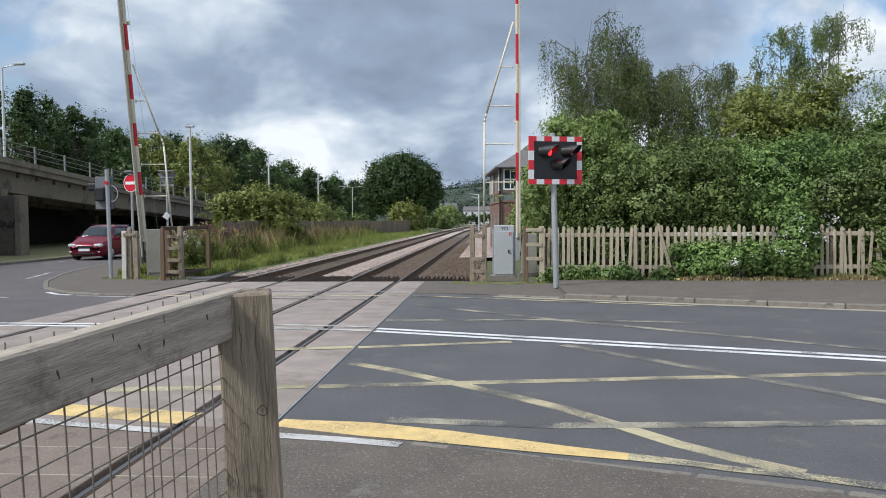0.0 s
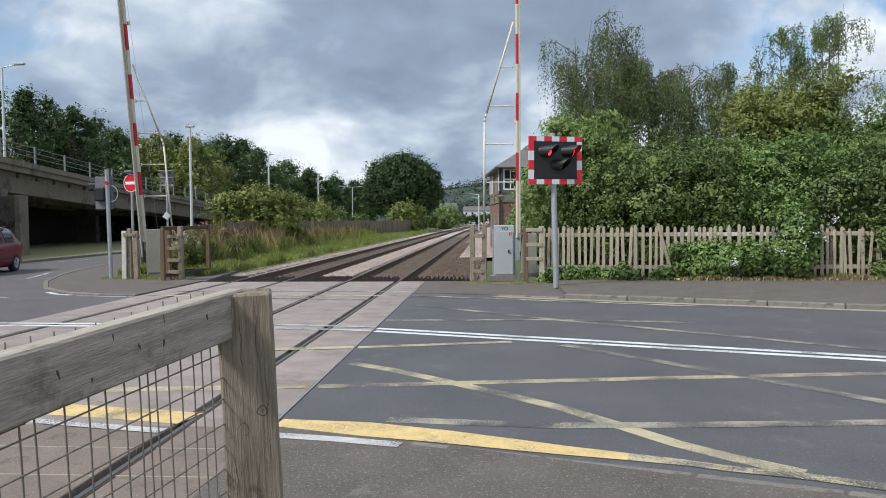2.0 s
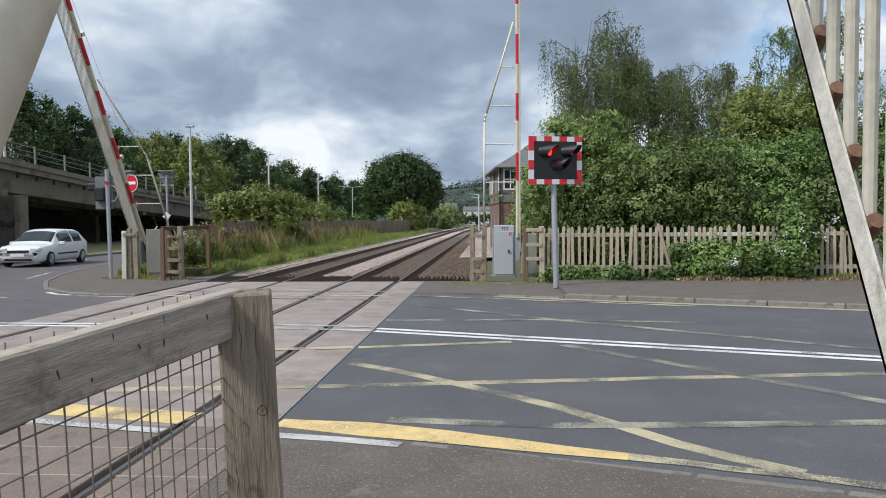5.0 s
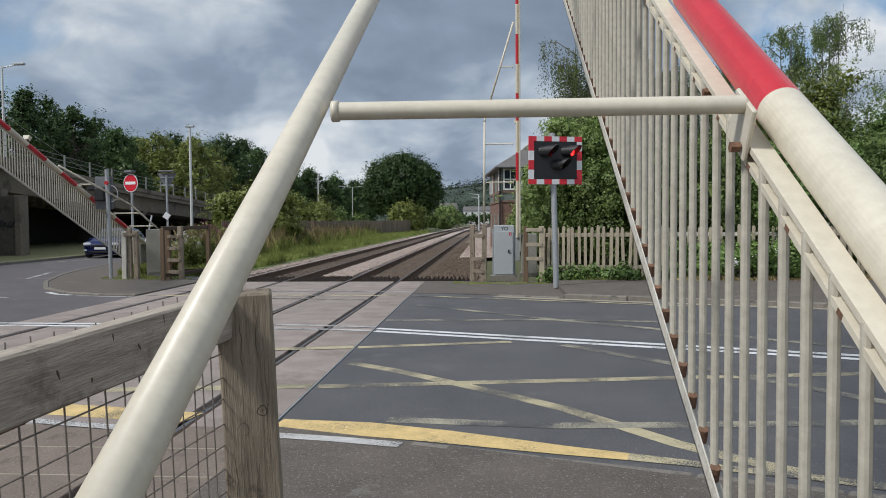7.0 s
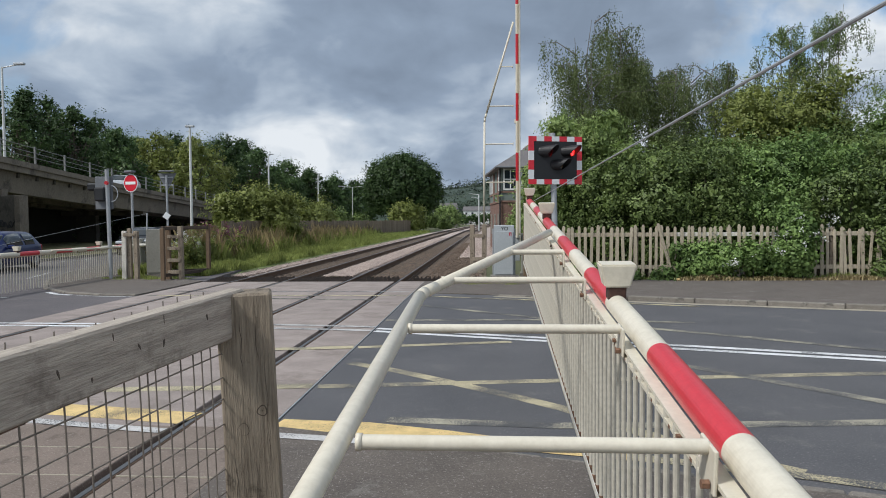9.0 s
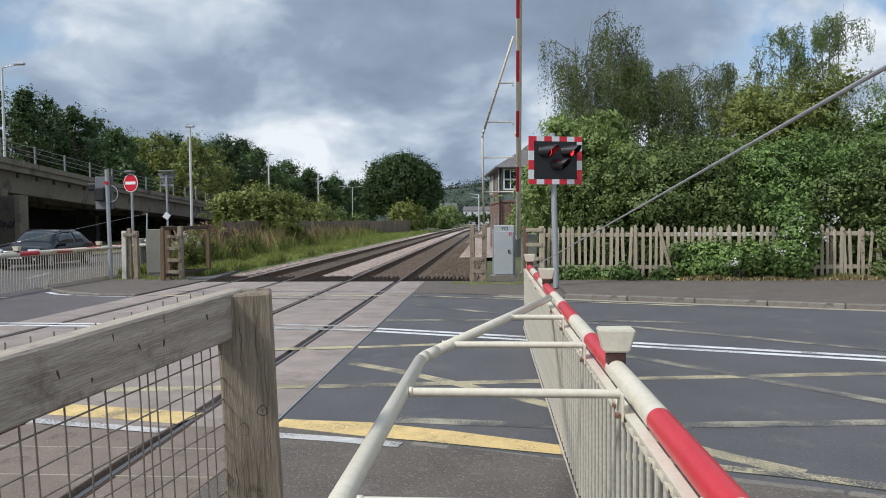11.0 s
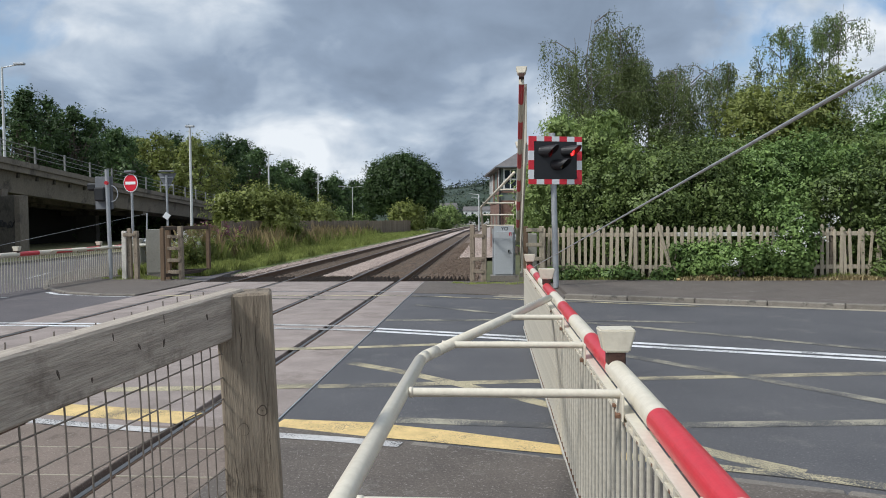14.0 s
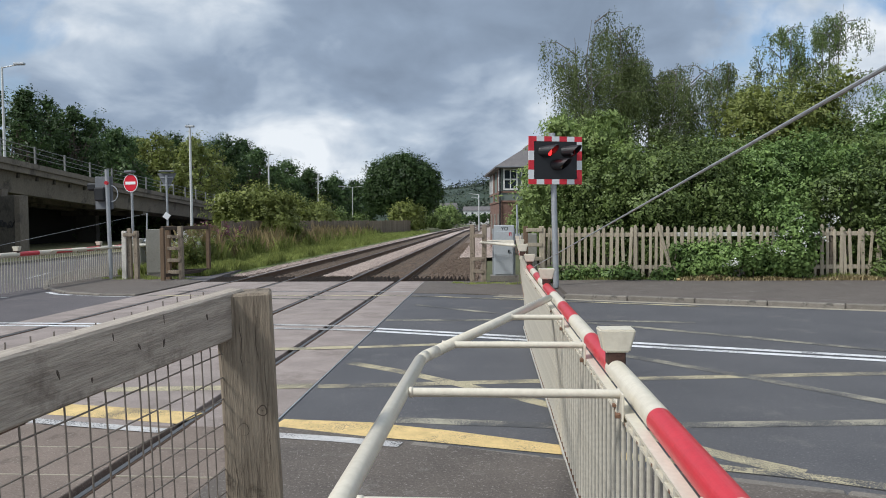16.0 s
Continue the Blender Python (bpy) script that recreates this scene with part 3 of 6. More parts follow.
    strip("lane_dash", [(-12.6, 16.4), (-11.2, 16.1)], 0.12, 0.004, WHITE_OLD, road)
    return road


def kerb_row(name, line, z, height, width, length, gap=0.012, mat=None, parent=None):
    """Single kerb stones end to end along a line."""
    bm = bmesh.new()
    box(bm, (-length / 2 + gap / 2, -width / 2, -0.25), (length / 2 - gap / 2, width / 2, 0), 0.018)
    data = bpy.data.meshes.new(name)
    bm.to_mesh(data)
    bm.free()
    data.materials.append(mat or KERB)
    for (x0, y0), (x1, y1) in zip(line, line[1:]):
        way = Vector((x1 - x0, y1 - y0))
        n = max(1, round(way.length / length))
        for k in range(n):
            at = Vector((x0, y0)) + way * ((k + 0.5) / n)
            ob = shared(name, data, parent, pose(at.x, at.y, z + height + random.uniform(-0.005, 0.005), 0, random.uniform(-0.3, 0.3), math.degrees(math.atan2(way.y, way.x))))
            ob.scale = (way.length / n / length, 1, 1)


def make_footways():
    near = slab("pavement_near", [(60, -14.6), (1.32, 4.80), (-0.3, 5.38), (-1.84, 5.86), (-1.84, -8), (60, -40)], -0.3, 0.03, FOOTWAY,
                label="worn brown-grey asphalt footway beside the crossing", category="pavement")
    kerb_row("kerb_stone", [(-0.62, 5.44), (1.36, 4.84)], 0.0, 0.026, 0.11, 0.92, parent=near)
    kerb_row("kerb_stone", [(1.36, 4.84), (9, 2.35)], 0.0, 0.026, 0.11, 0.92, parent=near)
    slab("pavement_far", [(-1.84, 17.05), (-0.4, 16.85), (0.9, 16.25), (1.7, 15.95), (1.7, 20.25), (-1.84, 20.3)], -0.3, 0.012, FOOTWAY,
         label="grey asphalt footway dropped to the road", category="pavement")
    far = slab("pavement_far", [(1.7, 15.95), (60, -4.0), (60, 18), (14, 19.9), (6, 20.1), (1.7, 20.25)], -0.3, 0.09, FOOTWAY,
               label="grey asphalt footway behind a stone kerb", category="pavement")
    kerb_row("kerb_stone", [(0.2, 16.46), (1.64, 15.92)], 0.0, 0.03, 0.14, 0.9, parent=far)
    kerb_row("kerb_stone", [(1.64, 15.92), (8.0, 13.66), (24.0, 8.16)], 0.0, 0.105, 0.14, 1.24, parent=far)
    island = slab("pavement_island", [(-8.3, 16.55), (-9.2, 16.6), (-10.3, 17.1), (-11.6, 18.3), (-12.8, 20.2), (-14.0, 22.9), (-14.8, 25.6), (-15.9, 30.2), (-16.6, 36), (-13.2, 36), (-12.2, 28), (-10.8, 23.0), (-9.2, 21.0), (-8.3, 20.4)], -0.3, 0.03, FOOTWAY,
                  label="grey asphalt footway island with a curved kerb", category="pavement")
    kerb_row("kerb_stone", [(-8.3, 16.5), (-9.2, 16.55), (-10.35, 17.03), (-11.65, 18.24), (-12.87, 20.18), (-14.07, 22.88), (-14.87, 25.6), (-15.97, 30.2)], 0.0, 0.045, 0.13, 0.9, parent=island)
    verge = slab("verge", [(-20.0, 24), (-20.2, 29), (-20.3, 33), (-20.6, 40), (-21.5, 48), (-25.5, 60), (-75, 60), (-75, 24)], -0.3, 0.11, DRY_VERGE,
                 label="pale dry grass verge under the viaduct", category="ground")
    kerb_row("kerb_stone", [(-19.95, 24), (-20.15, 29), (-20.25, 33), (-20.55, 40), (-21.45, 48)], 0.0, 0.11, 0.13, 1.0, parent=verge)


DRY_VERGE = material("dry verge", (0.15, 0.15, 0.06), (0.29, 0.27, 0.13), 0.95, 2, 40, 0.6)
make_ground()
ROAD = make_road()
make_footways()

# ---------- railway ----------
RAILS = (-2.60, -4.10, -5.93, -7.43)


def bend(y):
    """The line curves gently to the east beyond the straight."""
    return 0.00017 * max(0.0, y - 90) ** 2


STRETCHES = [(-10, 90)] + [(90 + 20 * k, 110 + 20 * k) for k in range(11)]


def rail_section(bm, x, y0, y1):
    """Flat-bottom rail: foot, web and head."""
    box(bm, (x - 0.07, y0, -0.158), (x + 0.07, y1, -0.135))
    box(bm, (x - 0.012, y0, -0.136), (x + 0.012, y1, -0.035))
    box(bm, (x - 0.036, y0, -0.037), (x + 0.036, y1, -0.003), 0.006)


def make_railway():
    line = thing("railway_track", pose(0, 0, 0), "double railway track of rusty rails on ballast", "railway track")
    for x in RAILS:
        bm = bmesh.new()
        for y0, y1 in STRETCHES:
            rail_section(bm, x, y0, y1)
        for v in bm.verts:
            v.co.x += bend(v.co.y)
        rail = part("rail", bm, RAIL_SIDE, line)
        bm = bmesh.new()
        stops = [STRETCHES[0][0]] + [y1 for y0, y1 in STRETCHES]
        loops = [[bm.verts.new((x + dx, y, z)) for dx, z in ((-0.022, -0.004), (-0.020, 0.004), (0.020, 0.004), (0.022, -0.004))] for y in stops]
        for p, q in zip(loops, loops[1:]):
            for k in range(4):
                bm.faces.new((p[k], q[k], q[(k + 1) % 4], p[(k + 1) % 4]))
        bm.faces.new(loops[0]), bm.faces.new(loops[-1][::-1])
        bmesh.ops.recalc_face_normals(bm, faces=bm.faces)
        for v in bm.verts:
            v.co.x += bend(v.co.y)
        part("running_surface", bm, RAIL_TOP, rail, "polished steel running surface")
    bm = bmesh.new()
    box(bm, (-1.25, -0.11, -0.3), (1.25, 0.11, -0.155), 0.015)
    data = bpy.data.meshes.new("sleeper")
    bm.to_mesh(data)
    bm.free()
    data.materials.append(SLEEPER)
    for mid in (-3.35, -6.68):
        for k in range(90):
            shared("sleeper", data, line, pose(mid + random.uniform(-0.02, 0.02), 23.2 + 0.65 * k, 0, 0, 0, random.uniform(-0.5, 0.5)))
    return line


def bed(name, x0, x1, y0, y1, height, mat, label, step=0.35):
    """A ballast bed with an uneven surface and sloping shoulders."""
    nx = max(4, round((x1 - x0) / step))
    ny = round((y1 - y0) / step / 2)
    bm = bmesh.new()
    rows = []
    for j in range(ny + 1):
        s = (j / ny) ** 1.6
        y = y0 + (y1 - y0) * s
        rows.append([bm.verts.new((x0 + bend(y) + (x1 - x0) * i / nx, y, height(i / nx) + 0.025 * noise.noise((x0 + (x1 - x0) * i / nx * 2.1, y * 2.1, 0.3)))) for i in range(nx + 1)])
    for a, b in zip(rows, rows[1:]):
        for i in range(nx):
            bm.faces.new((a[i], a[i + 1], b[i + 1], b[i]))
    ob = part(name, bm, mat, smooth=True)
    return tagged(ob, label, "ballast", kind="structure")


def stones(name, count, x0, x1, y0, y1, z, mat, size, label, seed):
    rng = np.random.default_rng(seed)
    base = np.array([(1, 0, 0), (-1, 0, 0), (0, 1, 0), (0, -1, 0), (0, 0, 1), (0, 0, -1)], float)
    tri = np.array([(0, 2, 4), (2, 1, 4), (1, 3, 4), (3, 0, 4), (2, 0, 5), (1, 2, 5), (3, 1, 5), (0, 3, 5)])
    y = y0 + (y1 - y0) * rng.random(count) ** 1.7
    at = np.stack([x0 + (x1 - x0) * rng.random(count), y, z + 0.02 * rng.random(count)], 1)
    grow = size * (0.6 + 0.8 * rng.random((count, 6, 1)))
    turn = rng.random(count) * 6.28
    v = base[None] * grow
    c, s = np.cos(turn)[:, None], np.sin(turn)[:, None]
    v = np.stack([v[..., 0] * c - v[..., 1] * s + 0.4 * v[..., 2], v[..., 0] * s + v[..., 1] * c, v[..., 2] * 0.75 + 0.3 * v[..., 0]], -1) + at[:, None]
    f = (tri[None] + (np.arange(count) * 6)[:, None, None]).reshape(-1, 3)
    ob = mesh_of(name, v.reshape(-1, 3).tolist(), f.tolist(), mat)
    return tagged(ob, label, "ballast", kind="stuff")


def make_ballast():
    bed("ballast_bed", -4.9, -0.2, 20.4, 312, lambda s: -0.19 if s < 0.6 else -0.19 - 0.1 * (s - 0.6), BALLAST_DARK, "dark brown track ballast")
    bed("ballast_bed", -8.6, -5.2, 20.4, 312, lambda s: -0.21 + 0.03 * s, BALLAST_DARK, "dark brown track ballast")
    bed("ballast_strip", -5.5, -4.45, 23.5, 312, lambda s: -0.14 + 0.06 * math.sin(math.pi * s), BALLAST_PALE, "pale pink gravel strip between the tracks")
    bed("ballast_strip", -9.0, -8.15, 24.0, 312, lambda s: -0.16 + 0.05 * math.sin(math.pi * s), BALLAST_PALE, "pale gravel shoulder beside the track")
    bed("ballast_strip", -1.6, 0.5, 36.0, 312, lambda s: -0.18 + 0.04 * math.sin(math.pi * s), BALLAST_PALE, "pale gravel shoulder beside the track")
    stones("ballast_stones", 9000, -5.45, -4.5, 23.5, 75, -0.09, BALLAST_PALE, 0.042, "pale pink ballast stones", 3)
    stones("ballast_stones", 3500, -8.95, -8.2, 24, 75, -0.12, BALLAST_PALE, 0.04, "pale ballast stones", 4)
    stones("ballast_stones", 9000, -4.0, -0.4, 22.5, 60, -0.185, BALLAST_DARK, 0.042, "dark brown ballast stones", 5)
    stones("ballast_stones", 4000, -7.4, -5.95, 22.5, 60, -0.185, BALLAST_DARK, 0.042, "dark brown ballast stones", 6)
    stones("ballast_stones", 2500, -1.5, 0.4, 36, 80, -0.14, BALLAST_PALE, 0.042, "pale ballast stones", 7)


def make_crossing():
    """Panels between and beside the rails, with flangeways, and the toothed guards behind them."""
    deck = thing("crossing_deck", pose(0, 0, 0), "pale brown-grey concrete level crossing panels", "level crossing", kind="structure")
    spans = [(-2.55, -1.85), (-4.00, -2.695), (-5.88, -4.15), (-7.33, -6.025), (-8.25, -7.48)]
    for x0, x1 in spans:
        for step, mat, y, end in ((0.6, BROWN_PANEL, 1.7, 5.9), (1.8, CONCRETE, 5.9, 20.3)):
            bm = bmesh.new()
            box(bm, (x0 + 0.004, 0.004, -0.16), (x1 - 0.004, step - 0.004, 0.0), 0.006)
            data = bpy.data.meshes.new("panel")
            bm.to_mesh(data)
            bm.free()
            data.materials.append(mat)
            while y < end - 0.01:
                shared("panel", data, deck, pose(0, y, 0.006 + random.uniform(-0.003, 0.002)))
                y += step
    for x0, x1 in spans:
        for k in range(1, 7):
            box_part("joint_strip", (x0 + 0.006, 1.7 + 0.6 * k - 0.007, -0.1), (x1 - 0.006, 1.7 + 0.6 * k + 0.007, 0.0095), GUTTER, deck, "pale joint filler")
    box_part("bed", (-8.26, -9, -0.32), (-1.84, 20.3, -0.165), BALLAST_DARK, deck, "dark bed below the panels")
    # metal edge and thin joints near the footway
    box_part("edge_strip", (-1.850, 2.3, -0.15), (-1.838, 20.3, 0.010), GALV, deck, "steel edge strip")
    bm = bmesh.new()
    v = [bm.verts.new(p) for p in ((-0.05, 0, 0), (0.05, 0, 0), (0, 0, 0.13), (-0.05, 2.2, 0), (0.05, 2.2, 0), (0, 2.2, 0.13))]
    for q in ((0, 1, 2), (5, 4, 3), (0, 3, 4, 1), (1, 4, 5, 2), (2, 5, 3, 0)):
        bm.faces.new([v[i] for i in q])
    data = bpy.data.meshes.new("tooth")
    bm.to_mesh(data)
    bm.free()
    data.materials.append(GUARD_WOOD)
    for x0, x1, y in ((-2.45, -0.5, 20.5), (-4.0, -2.75, 20.5), (-5.85, -4.22, 20.45), (-7.3, -6.05, 20.4), (-8.7, -7.55, 20.4)):
        guard = thing("trespass_guard", pose(0, y, -0.17), "dark toothed timber guard beside the crossing panels", "trespass guard", "guards at the crossing")
        box_part("frame", (x0, -0.06, 0.0), (x1, 0.0, 0.12), GUARD_WOOD, guard)
        x = x0 + 0.07
        while x < x1 - 0.04:
            for yy in (0.02, 0.75, 1.5):
                t = shared("tooth", data, guard, pose(x, yy, 0.02, 0, 0, random.uniform(-1.5, 1.5)))
                t.scale = (1, 0.3, random.uniform(0.9, 1.15))
            x += 0.13


make_railway()
make_ballast()
make_crossing()


# ---------- barriers ----------
def barrier(pivot, heading, length, side, bands, lamps, group_label, pitch=0.118, drop=0.93, grow=1.0, rods_side=None, stout=1.0):
    """A lifting barrier: machine on the ground, and the arm that turns on it. side: -1 or 1, where its ladder frame stands out.
    bands: where the colours change, red first. Returns the arm and its hanging rods."""
    base = thing("crossing_barrier", pose(pivot[0], pivot[1], 0.0, 0, 0, heading), "red and white striped crossing barrier with hanging white rods", "barrier", group_label)
    arm = new("arm")
    arm.parent = base
    arm.matrix_basis = pose(0, 0, pivot[2])
    r, bz = 0.051 * grow * stout, -0.11
    hang = rods_side or side
    bx = hang * 0.012
    stops = [0.0] + bands + [length]
    for k, (a, b) in enumerate(zip(stops, stops[1:])):
        bm = bmesh.new()
        tube(bm, (bx, a, bz), (bx, b, bz), r - 0.0006 * a, r - 0.0006 * b, 36)
        part("band", bm, RED if k % 2 else CREAM, arm, "red band" if k % 2 else "cream white band", smooth=False)
    box_part("end_cap", (bx - 0.045, length, bz - 0.045), (bx + 0.045, length + 0.02, bz + 0.045), CREAM, arm)
    # channel along the tube, from which the rods hang
    x = hang * 0.093
    bm = bmesh.new()
    section = [(0.056, -0.034), (0.101, -0.034), (0.101, -0.046), (0.078, -0.046), (0.078, -0.066), (0.101, -0.066), (0.101, -0.078), (0.056, -0.078)]
    ends = [[bm.verts.new((hang * px, y, bz + pz)) for px, pz in section] for y in (0.15, length)]
    for k in range(8):
        bm.faces.new((ends[0][k], ends[0][(k + 1) % 8], ends[1][(k + 1) % 8], ends[1][k]))
    bm.faces.new(ends[0]), bm.faces.new(ends[1][::-1])
    bmesh.ops.recalc_face_normals(bm, faces=bm.faces)
    channel = part("hanger_channel", bm, CREAM, arm, "cream painted steel channel, chipped along its lower lip")
    s = 0.72
    while s < length:
        bm = bmesh.new()
        box(bm, (hang * 0.101 - 0.0012, s - 0.010, bz - 0.077), (hang * 0.101 + 0.0012, s + 0.008, bz - 0.067), 0.0)
        part("chipped_spot", bm, RUST, channel, "rusty chipped paint")
        s += 0.236
    s = 0.95
    while s < length:
        bm = bmesh.new()
        tube(bm, (hang * 0.076, s, bz - 0.054), (hang * 0.112, s, bz - 0.054), 0.0095, sides=6)
        tube(bm, (hang * 0.088, s, bz - 0.090), (hang * 0.088, s, bz - 0.074), 0.014, sides=8)
        part("bracket", bm, RUST, arm, "rusty bolt")
        s += 1.06
    # ladder frame
    reach = side * 0.985 * grow
    zf = -0.075
    corner, join = 3.70 * grow, 6.50 * grow
    bm = bmesh.new()
    path = [(reach * 1.05, 0.15, zf), (reach, corner - 0.12, zf), (reach - side * 0.015, corner - 0.01, zf), (reach - side * 0.06, corner + 0.13, zf), (side * 0.10, join, zf)]
    for a, b in zip(path, path[1:]):
        tube(bm, a, b, 0.031 * grow, sides=14)
    for a in path[1:-1]:
        bmesh.ops.create_icosphere(bm, subdivisions=2, radius=0.031 * grow, matrix=Matrix.Translation(a))
    part("outrigger", bm, CREAM, arm, "cream painted tube", smooth=True)
    for s in (1.73 * grow, 2.906 * grow, 4.048 * grow, 5.211 * grow):
        wide = abs(reach) if s < corner else abs(reach) * (join - s) / (join - corner - 0.1) + 0.03
        bm = bmesh.new()
        tube(bm, (side * 0.110, s, zf), (side * (wide - 0.02), s, zf), 0.019, sides=16, caps=False)
        tube(bm, (side * (wide - 0.035), s, zf), (side * (wide - 0.02), s, zf), 0.0225, sides=12)
        part("rung", bm, CREAM, arm, smooth=True)
        bm = bmesh.new()
        box(bm, (side * 0.107 - 0.005, s - 0.06, bz - 0.066), (side * 0.107 + 0.005, s + 0.06, zf + 0.012), 0.003)
        clamp = part("clamp", bm, CREAM, arm, "cream bolted clamp plate")
        bm = bmesh.new()
        tube(bm, (side * 0.115, s - 0.035, bz - 0.044), (side * 0.134, s - 0.035, bz - 0.044), 0.012, sides=6)
        part("bolt", bm, RUST, clamp, "rusty bolt")
    # lamps on top: flared white boxes on dark feet
    for s in lamps:
        bm = bmesh.new()
        h, w0, w1, d = 0.115, 0.062, 0.090, 0.055
        lo = [bm.verts.new(p) for p in ((bx - w0, s - d, bz + 0.088), (bx + w0, s - d, bz + 0.088), (bx + w0, s + d, bz + 0.088), (bx - w0, s + d, bz + 0.088))]
        hi = [bm.verts.new(p) for p in ((bx - w1, s - d - 0.012, bz + 0.088 + h), (bx + w1, s - d - 0.012, bz + 0.088 + h), (bx + w1, s + d + 0.012, bz + 0.088 + h), (bx - w1, s + d + 0.012, bz + 0.088 + h))]
        bm.faces.new(lo[::-1]), bm.faces.new(hi)
        for k in range(4):
            bm.faces.new((lo[k], lo[(k + 1) % 4], hi[(k + 1) % 4], hi[k]))
        bmesh.ops.bevel(bm, geom=list(bm.edges), offset=0.008, segments=2, affect="EDGES")
        part("lamp", bm, CREAM, arm, "cream white boom lamp housing")
        box_part("lamp_foot", (bx - 0.043, s - 0.048, bz + 0.02), (bx + 0.043, s + 0.048, bz + 0.092), DARK_RUST, arm, "dark rusty bracket", 0.006)
    # stay rod from the mast to the far end
    tube_part("mast", (0, 0.05, 0), (0, -0.04, 1.01), 0.028, GALV, arm, "steel mast")
    tube_part("stay_rod", (0, -0.03, 0.99), (0, length - 0.9, bz + 0.05), 0.0042, GALV, arm, "thin steel stay rod", sides=8)
    box_part("counter_arm", (-0.09, -0.75, -0.09), (0.09, 0.02, 0.09), GREY_METAL, arm, "grey counterweight arm", 0.012)
    # rods that hang upright from the bar and the rail that joins them below
    rods = []
    bm = bmesh.new()
    tube(bm, (0, 0, -0.012), (0, 0, -drop), 0.0098 * stout, sides=10)
    data = bpy.data.meshes.new("rod")
    bm.to_mesh(data)
    bm.free()
    data.materials.append(ROD_CREAM)
    s = 0.55
    while s < length - 0.05:
        rods.append((shared("rod", data, arm, pose(x, s, bz - 0.03)), s))
        s += pitch
    bm = bmesh.new()
    box(bm, (-0.016, 0.5, -0.026), (-0.012, length - 0.08, 0.020), 0.0)
    box(bm, (-0.016, 0.5, -0.026), (0.016, length - 0.08, -0.020), 0.0)
    rail = part("bottom_rail", bm, WOOD_WHITE, arm, "stained cream bottom rail", m=pose(x, 0, bz - 0.03 - drop))
    bm = bmesh.new()
    s = 0.55
    while s < length - 0.05:
        tube(bm, (0, s, -0.018), (0, s, 0.024), 0.0155, 0.0125, sides=8)
        s += pitch
    tagged(part("socket_row", bm, RUST, rail), "rusty sockets that hold the rods", kind="stuff")
    # machine
    out = -side
    lo, hi = sorted((out * 0.13, out * 0.62))
    box_part("cabinet", (lo, -0.55, 0.05), (hi, 0.25, pivot[2] + 0.1), BEIGE_METAL, base, "grey-beige steel machine cabinet", 0.02)
    box_part("plinth", (lo - 0.04, -0.6, -0.05), (hi + 0.04, 0.3, 0.06), KERB, base, "concrete plinth")
    tube_part("axle", (out * -0.1, 0, pivot[2]), (out * 0.2, 0, pivot[2]), 0.05, GALV, base)
    return {"arm": arm, "rods": rods, "rail": rail, "x": x, "pivot": pivot, "heading": heading, "drop": drop}


BANDS = [1.78, 2.64, 3.60, 4.42, 5.28, 6.15, 7.0, 7.9, 8.75, 9.6, 10.4]
LAMPS = (3.58, 7.95, 11.3)
NEAR_BARRIER = barrier((0.632, 0.028, 1.099), 0, 11.45, -1, BANDS, LAMPS, "barriers of the crossing", drop=0.92)
LEFT_BARRIER = barrier((-12.20, 25.07, 1.05), 181.87, 11.0, -1, [s * 0.942 for s in BANDS], [s * 0.942 for s in LAMPS], "barriers of the crossing", drop=1.02, grow=0.942, rods_side=1, stout=1.3)
FAR_BARRIER = barrier((0.86, 22.85, 1.19), 178.2, 11.2, 1, BANDS, LAMPS, "barriers of the crossing", rods_side=-1)

NEAR_TIMES = [(0, 84), (3.3, 84), (3.8, 79.5), (4.5, 68), (5.2, 57.4), (6.0, 46.5), (6.6, 38.05), (7.0, 32.4), (7.5, 25.45), (8.0, 18.7), (8.5, 11.95), (9.0, 5.2), (9.3, 2.4), (9.7, 0.6), (10.3, 0), (16, 0)]
LEFT_TIMES = [(0, 81), (3.2, 81), (3.8, 76.5), (4.2, 70.4), (4.9, 58.5), (5.6, 45), (6.3, 32.2), (7.0, 22.4), (7.5, 15.3), (8.0, 7.8), (8.4, 1.6), (8.8, 0), (16, 0)]
FAR_TIMES = [(0, 82.4), (8.9, 82.4), (9.4, 77.5), (10.0, 69), (11.0, 55.3), (12.0, 41.5), (13.0, 27.8), (14.0, 15.0), (14.5, 8.5), (14.9, 4.2), (15.3, 1.5), (15.8, 0.4), (16, 0.3)]


def swing(b, times):
    x, y, z = b["pivot"]
    walk(b["arm"], [(t, pose(0, 0, z, a)) for t, a in times])
    for rod, s in b["rods"]:
        walk(rod, [(t, pose(b["x"], s, -0.14, -a)) for t, a in times])
    d = b["drop"]
    walk(b["rail"], [(t, pose(b["x"], -d * math.sin(radians(a)), -0.14 - d * math.cos(radians(a)))) for t, a in times])


